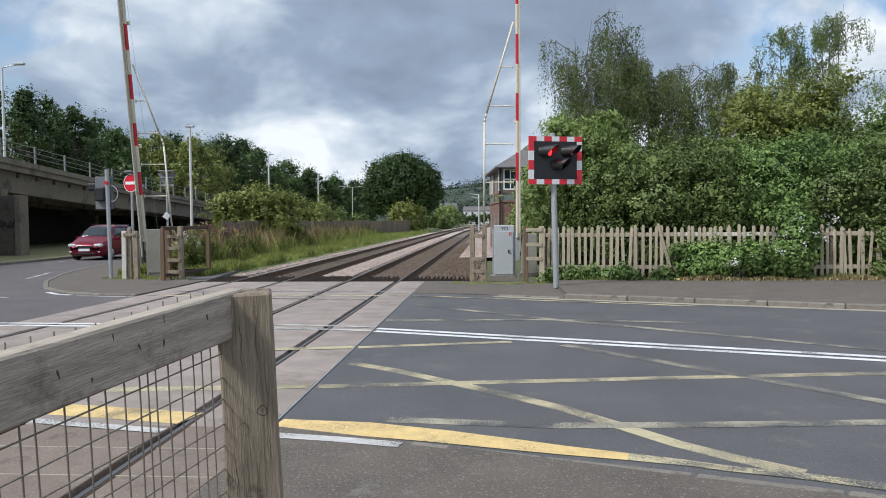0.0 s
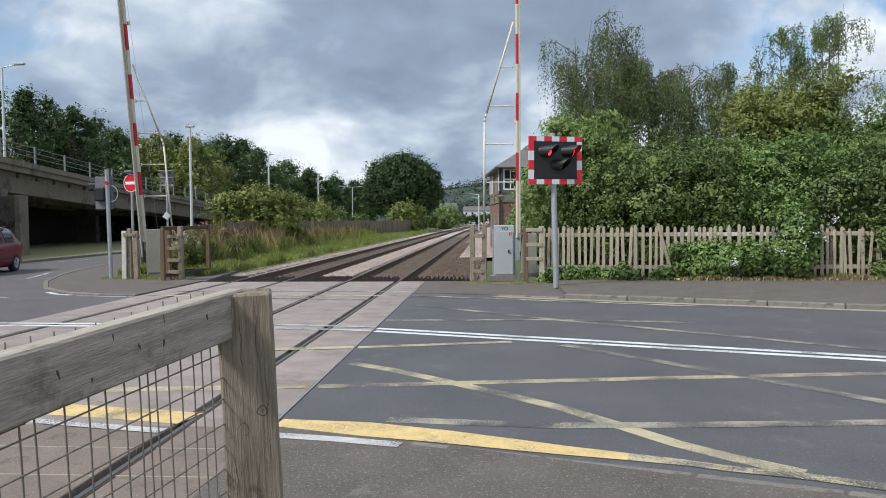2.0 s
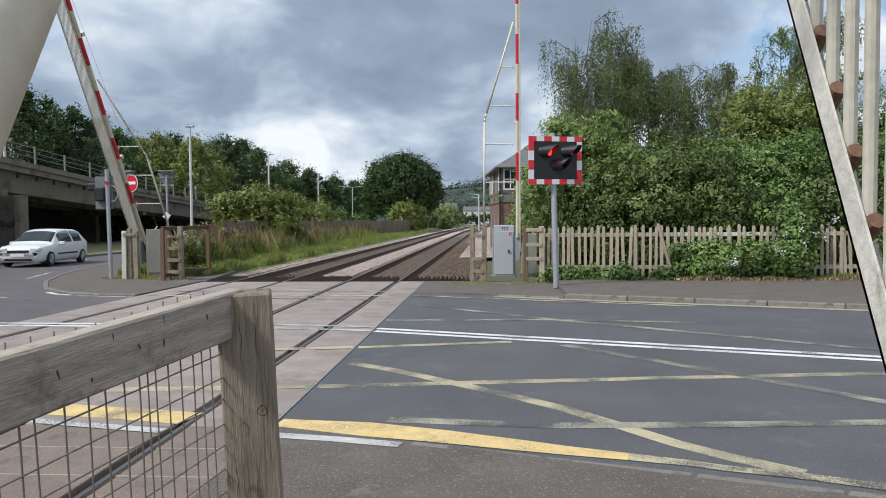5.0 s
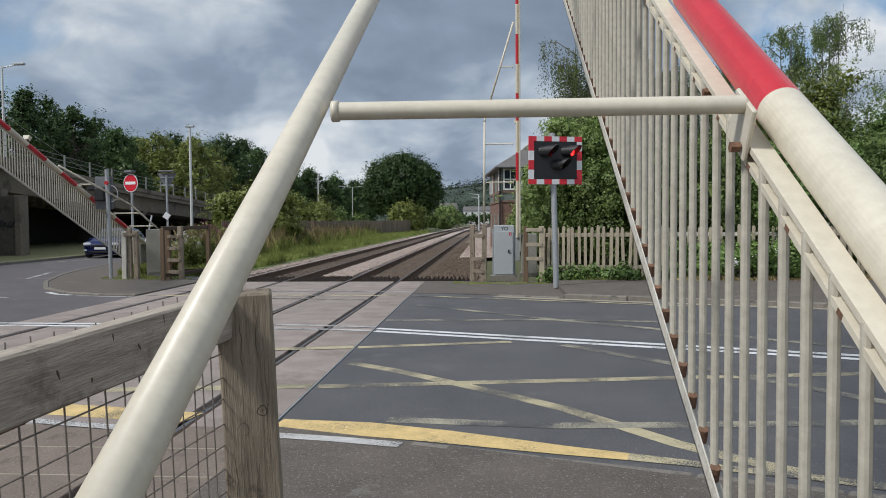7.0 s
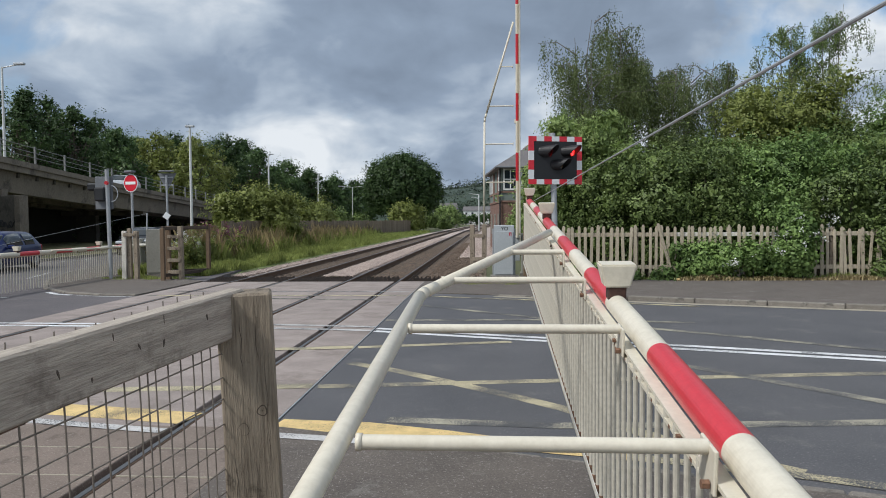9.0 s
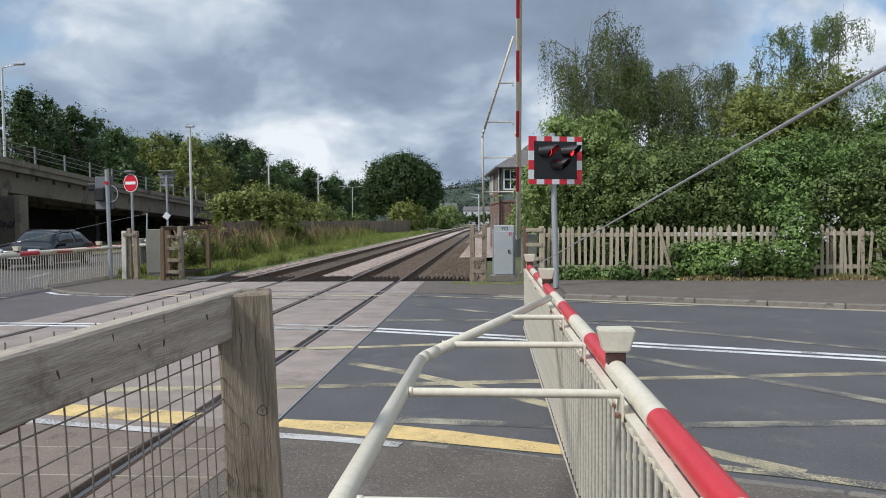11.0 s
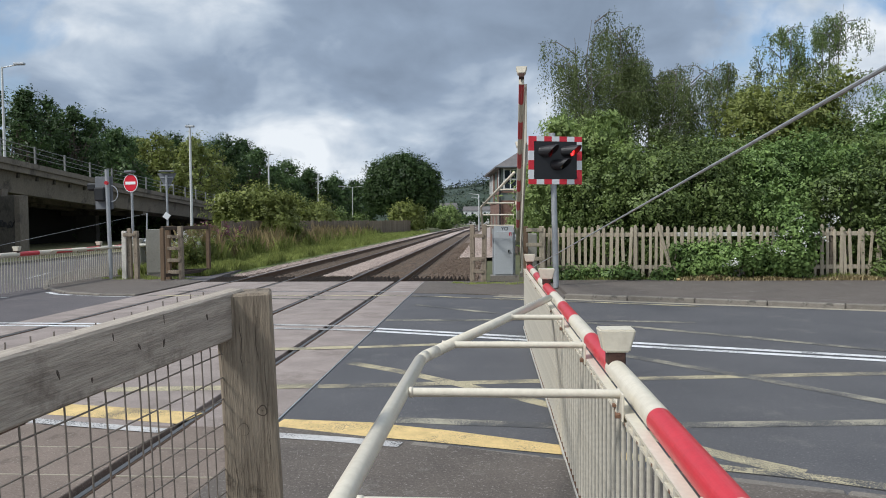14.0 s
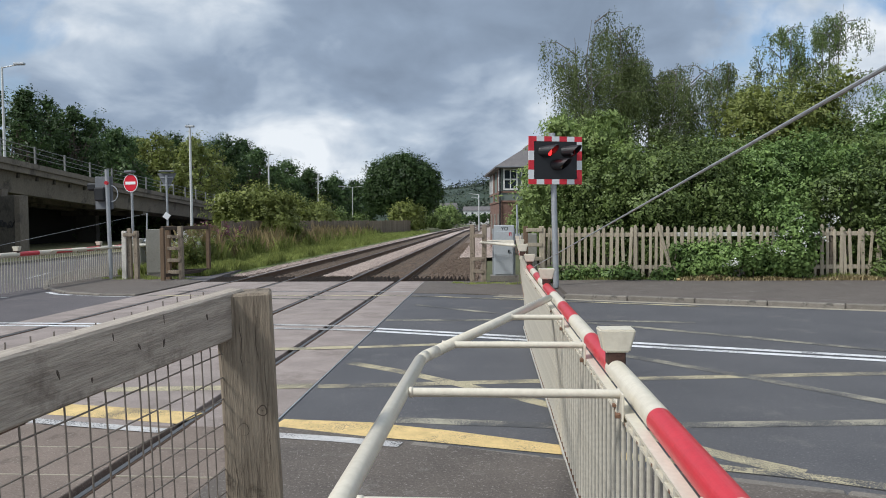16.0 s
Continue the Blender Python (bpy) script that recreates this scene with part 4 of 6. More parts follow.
# ---------- viaduct ----------
def make_viaduct():
    """A road deck on piers that falls away into the distance: deck edge, parapet rail with posts, dark beams, piers."""
    v = thing("viaduct", pose(0, 0, 0), "weathered concrete road viaduct with a steel railing", "viaduct")
    line = [Vector((-19.5, -22, 6.4)), Vector((-22.5, 8, 5.85)), Vector((-25.4, 36.4, 5.2)), Vector((-26.9, 50.4, 4.58)), Vector((-30.4, 86, 3.35)), Vector((-36, 140, 2.2)), Vector((-50, 275, 0.9))]

    def sweep(name, section, mat, label=""):
        bm = bmesh.new()
        rings = []
        for k, p in enumerate(line):
            way = (line[min(k + 1, len(line) - 1)] - line[max(k - 1, 0)]).normalized()
            out = Vector((way.y, -way.x, 0)).normalized()
            rings.append([bm.verts.new(p + out * o + Vector((0, 0, z))) for o, z in section])
        for a, b in zip(rings, rings[1:]):
            for i in range(len(section)):
                j = (i + 1) % len(section)
                bm.faces.new((a[i], a[j], b[j], b[i]))
        bm.faces.new(rings[0]), bm.faces.new(rings[-1][::-1])
        bmesh.ops.recalc_face_normals(bm, faces=bm.faces)
        return part(name, bm, mat, v, label)

    sweep("deck", [(0.0, -0.62), (0.0, -0.20), (-13, -0.20), (-13, -0.62)], VIADUCT)
    sweep("edge_coping", [(0.10, -0.30), (0.10, 0.0), (-0.35, 0.0), (-0.35, -0.30)], VIADUCT, "pale concrete edge coping")
    sweep("girder", [(-0.55, -1.72), (-0.35, -0.63), (-1.4, -0.63), (-1.1, -1.72)], VIADUCT, "stained concrete edge girder")
    for o in (-3.4, -6.0, -8.6, -11.2):
        sweep("girder", [(o, -1.66), (o, -0.63), (o - 0.7, -0.63), (o - 0.7, -1.66)], VIADUCT)
    for h in (0.35, 0.62, 0.9):
        sweep("rail", [(0.0, h), (0.0, h + 0.03), (-0.03, h + 0.03), (-0.03, h)], RAILING)
    bm = bmesh.new()
    box(bm, (-0.05, -0.05, -0.02), (0.05, 0.05, 1.02), 0.01)
    post = bpy.data.meshes.new("rail_post")
    bm.to_mesh(post)
    bm.free()
    post.materials.append(RAILING)
    for a, b in zip(line, line[1:]):
        n = max(1, round((b - a).length / 3.2))
        for k in range(n):
            p = a.lerp(b, k / n)
            shared("rail_post", post, v, pose(p.x - 0.12, p.y, p.z))
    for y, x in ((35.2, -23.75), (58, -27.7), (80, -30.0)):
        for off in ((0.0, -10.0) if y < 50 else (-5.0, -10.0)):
            box_part("pier", (x + off - 1.3, y - 0.5, -0.3), (x + off + 0.42, y + 0.05, 3.12 - (y - 35) * 0.034), PIER, v, "concrete pier, shade in its colour", 0.04)
        box_part("crosshead", (x - 12.4, y - 0.45, 3.10 - (y - 35) * 0.034), (x - 0.6, y + 0.03, 3.46 - (y - 35) * 0.034), VIADUCT, v)
    bm = bmesh.new()
    box(bm, (-0.46, -0.08, -0.88), (-0.24, 0.08, -0.625), 0.02)
    corbel = bpy.data.meshes.new("corbel")
    bm.to_mesh(corbel)
    bm.free()
    corbel.materials.append(VIADUCT)
    for a, b in zip(line, line[1:4]):
        n = max(1, round((b - a).length / 1.9))
        for k in range(n):
            p = a.lerp(b, k / n)
            shared("corbel", corbel, v, pose(p.x, p.y, p.z))
    # lighter strip added on the nearest pier, standing in for its lit edge
    box_part("pilaster", (-23.60, 34.56, -0.3), (-23.31, 35.26, 3.12), VIADUCT, v, "paler strip for the lit pier edge", 0.02)
    # scrawl on the wall of the nearest pier, as plain strokes
    for k in range(6):
        bm = bmesh.new()
        last = None
        for i in range(9):
            a = i * 0.9 + k
            p = (-24.75 + k * 0.21 + 0.10 * math.cos(a), 34.69, 1.62 + 0.05 * (k % 3) + 0.17 * math.sin(a * 1.3 + k))
            if last:
                tube(bm, last, p, 0.026, sides=5)
            last = p
        part("paint_stroke", bm, BLACK, v, "looped black paint stroke")
    # far side below the deck: added bank wall, near-black colour for the deep shade
    slab("embankment", [(-31, 5), (-35.5, 60), (-41, 90), (-50, 140), (-70, 140), (-70, 5)], -0.3, 4.0, BANK_SHADE, label="added bank behind the viaduct, coloured near-black for shade", category="ground")
    return v


make_viaduct()


def lamp_post(x, y, z, height, arm, label, r=0.075, two=False):
    ob = thing("street_lamp", pose(x, y, z), label, "street lamp", "street lamps")
    tube_part("pole", (0, 0, -0.3), (0, 0, height), r, POLE_WHITE, ob, r2=r * 0.7)
    for side in ((1, -1) if two else (1,)):
        bm = bmesh.new()
        tube(bm, (0, 0, height - 0.05), (side * arm, 0, height + 0.12), r * 0.45, sides=8)
        part("arm", bm, POLE_WHITE, ob)
        box_part("lantern", (side * arm - 0.3, -0.11, height + 0.07), (side * arm + 0.3, 0.11, height + 0.2), GALV, ob, "flat grey lantern", 0.03)
    return ob


POLE_WHITE = material("pale pole paint", (0.55, 0.57, 0.57), (0.68, 0.69, 0.68), 0.5, 3, 30, 0.05)
lamp_post(-26.64, 38.36, 5.0, 5.3, 1.0, "pale street lamp on the viaduct edge")
lamp_post(-19.72, 46.83, 0.0, 7.9, 0.0, "pale white slender pole beyond the fence", 0.1)
lamp_post(-27.32, 88.4, 0.0, 9.9, 0.35, "pale street lamp beside the distant road", 0.13)
lamp_post(-28.28, 118.4, 0.0, 9.4, 0.35, "pale street lamp beside the distant road", 0.14)
lamp_post(-22.5, 118.0, 0.0, 7.3, 2.0, "thin grey double-armed street lamp", 0.07, True)
lamp_post(-2.2, 150.0, 0.0, 7.0, -1.6, "white post with short arms beside the railway", 0.16)
lamp_post(-1.9, 128.0, 0.0, 5.6, -1.0, "white post with short arms beside the railway", 0.12)

# ---------- road signals and signs ----------
LENSES = []


def crossing_signal(x, y, z, turn):
    """Twin red flashing signal with a chequered board on a steel post."""
    ob = thing("crossing_signal", pose(x, y, z, 0, 0, turn), "level crossing signal with red and white chequered board", "traffic signal", "crossing signals")
    tube_part("post", (0.06, 0.10, -0.05), (-0.04, 0.10, 3.78), 0.072, GALV, ob, "galvanised steel post", sides=16)
    w, h, zc = 0.69, 0.585, 3.10
    box_part("backboard", (-w + 0.135, -0.02, zc - h + 0.125), (w - 0.135, 0.02, zc + h - 0.125), BLACK, ob, "black backboard", 0.006)
    board = bpy.data.objects[ob.children[-1].name]
    cols = [-w + 2 * w * k / 7 for k in range(8)]
    for k in range(7):
        for z0, z1 in ((zc - h, zc - h + 0.122), (zc + h - 0.122, zc + h)):
            box_part("border_plate", (cols[k] + 0.001, -0.024, z0), (cols[k + 1] - 0.001, 0.016, z1), BOARD_RED if k % 2 == 0 else BOARD_WHITE, board, "red square" if k % 2 == 0 else "white square")
    rows = [zc - h + 0.124 + (2 * h - 0.248) * k / 4 for k in range(5)]
    for k in range(4):
        for x0, x1 in ((-w, -w + 0.132), (w - 0.132, w)):
            red = (k % 2 == 0) if x0 > 0 else (k % 2 == 1)
            box_part("border_plate", (x0, -0.024, rows[k] + 0.001), (x1, 0.016, rows[k + 1] - 0.001), BOARD_RED if red else BOARD_WHITE, board, "red square" if red else "white square")
    for lx, lz, kind in ((-0.30, zc + 0.22, "red"), (0.28, zc + 0.22, "red"), (0.02, zc - 0.10, "amber")):
        lamp = thing("lamp", pose(lx, -0.03, lz, 0, 0, 38), "", "")
        lamp.scale = (0.87, 0.87, 0.87)
        lamp.parent = ob
        bm = bmesh.new()
        tube(bm, (0, 0.10, 0), (0, -0.13, 0), 0.150, 0.155, 20)
        part("housing", bm, BLACK, lamp, "black lamp housing")
        # hood: open tube, longer above
        bm = bmesh.new()
        n, rr = 24, 0.158
        ring = []
        for i in range(n + 1):
            a = radians(-75 + 330 * i / n)
            long = 0.10 + 0.26 * max(0.0, 0.35 + 0.65 * math.sin(a)) ** 0.7
            ring.append([bm.verts.new((q * math.cos(a), -0.10 - f * long, q * math.sin(a))) for q, f in ((rr, 0), (rr, 1), (rr - 0.008, 1), (rr - 0.008, 0))])
        for p, q in zip(ring, ring[1:]):
            for j in range(4):
                bm.faces.new((p[j], p[(j + 1) % 4], q[(j + 1) % 4], q[j]))
        bm.faces.new(ring[0]), bm.faces.new(ring[-1][::-1])
        bmesh.ops.recalc_face_normals(bm, faces=bm.faces)
        part("hood", bm, BLACK, lamp, "black hood")
        if kind == "amber":
            bm = bmesh.new()
            tube(bm, (0, -0.12, 0), (0, -0.15, 0), 0.14, 0.12, 20)
            part("lens", bm, AMBER_LENS, lamp, "unlit amber lens")
        else:
            # lens that turns about its upright axis: a lit side and a dark side
            bm = bmesh.new()
            tube(bm, (0, -0.004, 0), (0, -0.022, 0), 0.140, 0.115, 20)
            tube(bm, (0, 0.004, 0), (0, 0.022, 0), 0.140, 0.115, 20)
            lens = part("lens", bm, LIT_LENS, lamp, "red lens, lit on one side", m=pose(0, -0.165, 0))
            lens.data.materials.append(DARK_LENS)
            for f in lens.data.polygons:
                f.material_index = 1 if f.center.y > 0 else 0
            LENSES.append((lens, (0, -0.165, 0), lx < 0))
    return ob


crossing_signal(1.62, 18.0, 0.08, 16)


def back_of_signal(x, y, z, turn):
    ob = thing("crossing_signal", pose(x, y, z, 0, 0, turn), "back of a grey level crossing signal on a steel post", "traffic signal", "crossing signals")
    tube_part("post", (0.03, 0, -0.05), (-0.03, 0, 3.25), 0.057, GALV, ob, sides=14)
    box_part("backboard", (-0.46, 0.09, 2.05), (0.10, 0.12, 3.05), SIGN_BACK, ob, "grey back of the board", 0.02)
    box_part("lamp_box", (-0.75, 0.12, 2.62), (-0.42, 0.55, 2.86), BLACK, ob, "dark lamp hood", 0.05)
    box_part("lamp_box", (-0.42, -0.06, 2.30), (-0.10, 0.10, 2.72), BLACK, ob, "black lamp case", 0.04)
    bm = bmesh.new()
    tube(bm, (0.02, -0.07, 2.84), (0.02, -0.16, 2.84), 0.055, sides=16)
    part("lamp", bm, LIT_SMALL, ob, "small lit red lamp")
    bm = bmesh.new()
    last = None
    for k in range(11):
        a = radians(90 - 18 * k)
        p = (0.10 + 0.20 * math.cos(a), 0.0, 2.52 + 0.24 * math.sin(a))
        if last:
            tube(bm, last, p, 0.016, sides=6)
        last = p
    part("cable", bm, GALV, ob, "grey looped cable")
    return ob


LIT_SMALL = plain("small red lamp", (0.45, 0.03, 0.04), 0.3, glow=0.12)
back_of_signal(-11.50, 21.2, 0.08, 0)


def round_sign(x, y, z):
    ob = thing("no_entry_sign", pose(x, y, z, 0, 0, -18), "round red no entry sign with a white bar", "road sign", "road signs")
    tube_part("post", (0, 0.03, -0.1), (0, 0.03, 3.35), 0.045, GALV, ob)
    tube_part("disc", (0, -0.02, 3.06), (0, 0.0, 3.06), 0.32, SIGN_WHITE, ob, "white rim", sides=40)
    tube_part("face", (0, -0.026, 3.06), (0, -0.02, 3.06), 0.295, SIGN_RED, ob, "red face", sides=40)
    box_part("bar", (-0.23, -0.032, 3.01), (0.23, -0.026, 3.11), SIGN_WHITE, ob, "white bar")
    box_part("lantern", (-0.22, -0.12, 3.42), (0.14, 0.1, 3.5), SIGN_BACK, ob, "small grey sign light", 0.02)
    return ob


def triangle_sign(x, y, z):
    ob = thing("give_way_sign", pose(x, y, z, 0, 0, 8), "grey back of a triangular give way sign on a post", "road sign", "road signs")
    tube_part("post", (0.02, 0, -0.1), (0, 0, 3.35), 0.038, GALV, ob)
    bm = bmesh.new()
    pts = [(-0.33, 3.42), (0.33, 3.42), (0.05, 2.86), (-0.05, 2.86)]
    a = [bm.verts.new((px, 0.055, pz)) for px, pz in pts]
    b = [bm.verts.new((px, 0.075, pz)) for px, pz in pts]
    bm.faces.new(a), bm.faces.new(b[::-1])
    for k in range(4):
        bm.faces.new((a[k], b[k], b[(k + 1) % 4], a[(k + 1) % 4]))
    bmesh.ops.recalc_face_normals(bm, faces=bm.faces)
    part("plate", bm, SIGN_BACK, ob, "grey triangular plate")
    for pz in (3.0, 3.28):
        box_part("clip", (-0.22, 0.03, pz - 0.02), (0.22, 0.056, pz + 0.02), GALV, ob)
    box_part("lantern", (-0.25, -0.1, 3.46), (0.25, 0.1, 3.52), SIGN_BACK, ob, "small grey sign light", 0.02)
    box_part("plate", (-0.105, -0.08, 1.785), (0.105, -0.06, 1.995), SIGN_WHITE, ob, "small white square plate turned on its corner", m=pose(0, 0, 0) @ Matrix.Translation((0, 0, 1.89)) @ pose(0, 0, 0, 0, 35, 0) @ Matrix.Translation((0, 0, -1.89)))
    return ob


round_sign(-12.66, 24.9, 0.06)
triangle_sign(-11.55, 25.3, 0.06)

# ---------- cabinets, posts and fences ----------
def trackside_cabinet(x, y, z, turn):
    ob = thing("equipment_cabinet", pose(x, y, z, 0, 0, turn), "tall pale grey steel trackside cabinet with a red mark", "cabinet")
    box_part("plinth", (-0.40, -0.2, -0.15), (0.44, 0.42, 0.06), KERB, ob, "concrete plinth")
    body = box_part("body", (-0.30, -0.0, 0.05), (0.30, 0.40, 1.55), GREY_METAL, ob, "", 0.012)
    door = box_part("door", (-0.265, -0.025, 0.10), (0.265, 0.0, 1.36), GREY_METAL, ob, "pale grey door", 0.006)
    box_part("handle", (0.12, -0.05, 0.74), (0.16, -0.025, 0.82), BLACK, door, "black handle")
    box_part("lock", (0.19, -0.04, 0.72), (0.215, -0.025, 0.75), BLACK, door)
    bm = bmesh.new()
    box(bm, (0.15, -0.03, 1.24), (0.17, -0.0255, 1.33))
    box(bm, (0.20, -0.03, 1.24), (0.22, -0.0255, 1.33))
    box(bm, (0.15, -0.03, 1.31), (0.22, -0.0255, 1.335))
    part("mark", bm, SIGN_RED, door, "red painted mark")
    letters = bpy.data.curves.new("letters", "FONT")
    letters.body, letters.size, letters.extrude, letters.align_x = "YO", 0.15, 0.002, "CENTER"
    letters.materials.append(BLACK)
    text = new("letters", letters)
    text.parent = body
    text.matrix_basis = pose(0.02, -0.004, 1.40, 90, 0, 0)
    for xx in (-0.32, 0.32):
        tube_part("frame_post", (xx, 0.05, 0.0), (xx, 0.05, 1.45), 0.02, GALV, ob)
    return ob


trackside_cabinet(0.42, 21.45, 0.02, 0)


def plain_cabinet(x, y, z, turn):
    ob = thing("equipment_cabinet", pose(x, y, z, 0, 0, turn), "grey-beige steel equipment cabinet behind the timber fence", "cabinet")
    box_part("plinth", (-0.34, -0.3, -0.15), (0.34, 0.3, 0.06), KERB, ob, "concrete plinth")
    box_part("body", (-0.30, -0.26, 0.05), (0.30, 0.26, 1.46), BEIGE_METAL, ob, "", 0.02)
    door = box_part("door", (-0.25, -0.285, 0.12), (0.25, -0.26, 1.38), BEIGE_METAL, ob, "", 0.006)
    box_part("handle", (0.17, -0.31, 0.7), (0.2, -0.285, 0.82), GALV, door)
    return ob


plain_cabinet(-10.35, 22.0, 0.05, 10)


def wood_post(parent, x, y, height, mat, w=0.11, lean=0.0):
    bm = bmesh.new()
    box(bm, (-w / 2, -w / 2, -0.15), (w / 2, w / 2, height), 0.01)
    return part("post", bm, mat, parent, m=pose(x, y, 0, 0, lean, random.uniform(-4, 4)))


def rail_gate(name, x0, x1, y, z, height, rails, mat_post, mat_rail, label):
    ob = thing(name, pose(0, y, z), label, "fence", "timber fences at the crossing")
    for x, m in zip((x0, x1), mat_post):
        wood_post(ob, x, 0, height, m, 0.13, random.uniform(-0.8, 0.8))
    for h in rails:
        box_part("rail", (x0, -0.09, h - 0.05), (x1, -0.05, h + 0.05), mat_rail, ob, "", 0.006)
    return ob


rail_gate("timber_fence", -0.47, -0.16, 19.75, 0.05, 1.56, (0.28, 0.62, 1.25), (WOOD_GREY, WOOD_GREY), WOOD_GREY, "short weathered timber fence beside the grey cabinet")
rail_gate("timber_fence", 0.98, 1.42, 19.75, 0.05, 1.50, (0.62, 1.0, 1.40), (WOOD_BROWN, WOOD_PALE), WOOD_PALE, "short timber fence with a brown post")
rail_gate("timber_fence", -9.53, -9.14, 20.9, 0.05, 1.56, (0.2, 0.55, 0.9, 1.25), (WOOD_BROWN, WOOD_GREY), WOOD_GREY, "timber ladder fence with a brown post")
rail_gate("timber_fence", -10.93, -10.55, 21.0, 0.03, 1.44, (1.33,), (WOOD_WHITE, WOOD_GREY), WOOD_GREY, "pale timber fence posts beside the barrier")


def enclosure():
    ob = thing("timber_fence", pose(0, 0, 0.05), "dark-topped timber fence enclosure at the grass", "fence", "timber fences at the crossing")
    for x, y, m in ((-9.52, 20.5, WOOD_BROWN), (-9.15, 23.0, WOOD_BROWN), (-10.79, 21.06, WOOD_GREY)):
        wood_post(ob, x, y, 1.50, m, 0.115)
    for a, b in (((-9.52, 20.5), (-9.15, 23.0)), ((-10.4, 22.3), (-9.15, 23.0))):
        way = Vector((b[0] - a[0], b[1] - a[1], 0))
        for h in (1.50, 0.12):
            box_part("rail", (0, -0.03, h - 0.05), (way.length, 0.03, h + 0.05), GUARD_WOOD, ob, "dark rail", 0.005, m=pose(a[0], a[1], 0, 0, 0, math.degrees(math.atan2(way.y, way.x))))
    return ob


enclosure()


def picket_fence():
    ob = thing("picket_fence", pose(0, 20.02, 0.06), "weathered pale timber picket fence, partly overgrown", "fence")
    shapes = []
    for k in range(3):
        bm = bmesh.new()
        w = (0.072, 0.080, 0.088)[k]
        p = [(-w / 2, 0), (w / 2, 0), (w / 2, 1.50), (w * 0.2, 1.545), (-w * 0.25, 1.54), (-w / 2, 1.49)]
        a = [bm.verts.new((px, -0.011, pz)) for px, pz in p]
        b = [bm.verts.new((px, 0.011, pz)) for px, pz in p]
        bm.faces.new(a), bm.faces.new(b[::-1])
        for i in range(6):
            bm.faces.new((a[i], b[i], b[(i + 1) % 6], a[(i + 1) % 6]))
        bmesh.ops.recalc_face_normals(bm, faces=bm.faces)
        data = bpy.data.meshes.new("picket")
        bm.to_mesh(data)
        bm.free()
        data.materials.append(WOOD_PALE)
        shapes.append(data)
    rng = random.Random(7)
    x = 1.46
    while x < 15.5:
        if rng.random() > (0.05 if x < 8 else 0.10):
            lean = rng.gauss(0, 1.3 if x < 6 else 2.6)
            q = shared("picket", rng.choice(shapes), ob, pose(x, rng.uniform(-0.012, 0.006), -0.06 + rng.uniform(-0.05, 0.03) - (0.0 if x < 9 else 0.08), 0, lean, 0))
        x += rng.choice((0.135, 0.15, 0.165, 0.19))
    q = shared("picket", shapes[1], ob, pose(4.98, -0.03, 0.06, 0, -16, 0))
    for x0, x1 in ((1.4, 5.0), (5.0, 8.6), (8.6, 12.0), (12.0, 15.6)):
        for h in (0.35, 1.24):
            mat = WOOD_WHITE if (x0 == 5.0 and h > 1) else WOOD_PALE
            box_part("rail", (x0, 0.012, h - 0.055), (x1, 0.06, h + 0.055), mat, ob, "white painted rail" if mat is WOOD_WHITE else "", 0.006)
    for x in (1.5, 4.0, 6.5, 9.2, 12.0, 14.8):
        box_part("post", (x - 0.06, 0.06, -0.3), (x + 0.06, 0.18, 1.42), WOOD_GREY, ob, "", 0.008)
    return ob


picket_fence()


def board_fence():
    """Dark close-boarded fence at the back of the grass."""
    ob = thing("board_fence", pose(0, 0, 0), "dark weathered close-boarded timber fence behind tall grass", "fence")
    bm = bmesh.new()
    box(bm, (-0.10, -0.02, -0.2), (0.10, 0.02, 1.75), 0.01)
    data = bpy.data.meshes.new("board")
    bm.to_mesh(data)
    bm.free()
    data.materials.append(WOOD_DARK)
    line = [Vector((-13.6, 36.0)), Vector((-15.3, 60.0)), Vector((-14.6, 82.0)), Vector((-10.9, 112.0))]
    for a, b in zip(line, line[1:]):
        way = b - a
        n = round(way.length / 0.36)
        for k in range(n):
            p = a + way * (k + 0.5) / n
            q = shared("board", data, ob, pose(p.x, p.y, random.uniform(-0.08, 0.06), 0, random.uniform(-1, 1), math.degrees(math.atan2(way.y, way.x))))
            q.scale = (1.75, 1, 1)
    return ob


board_fence()


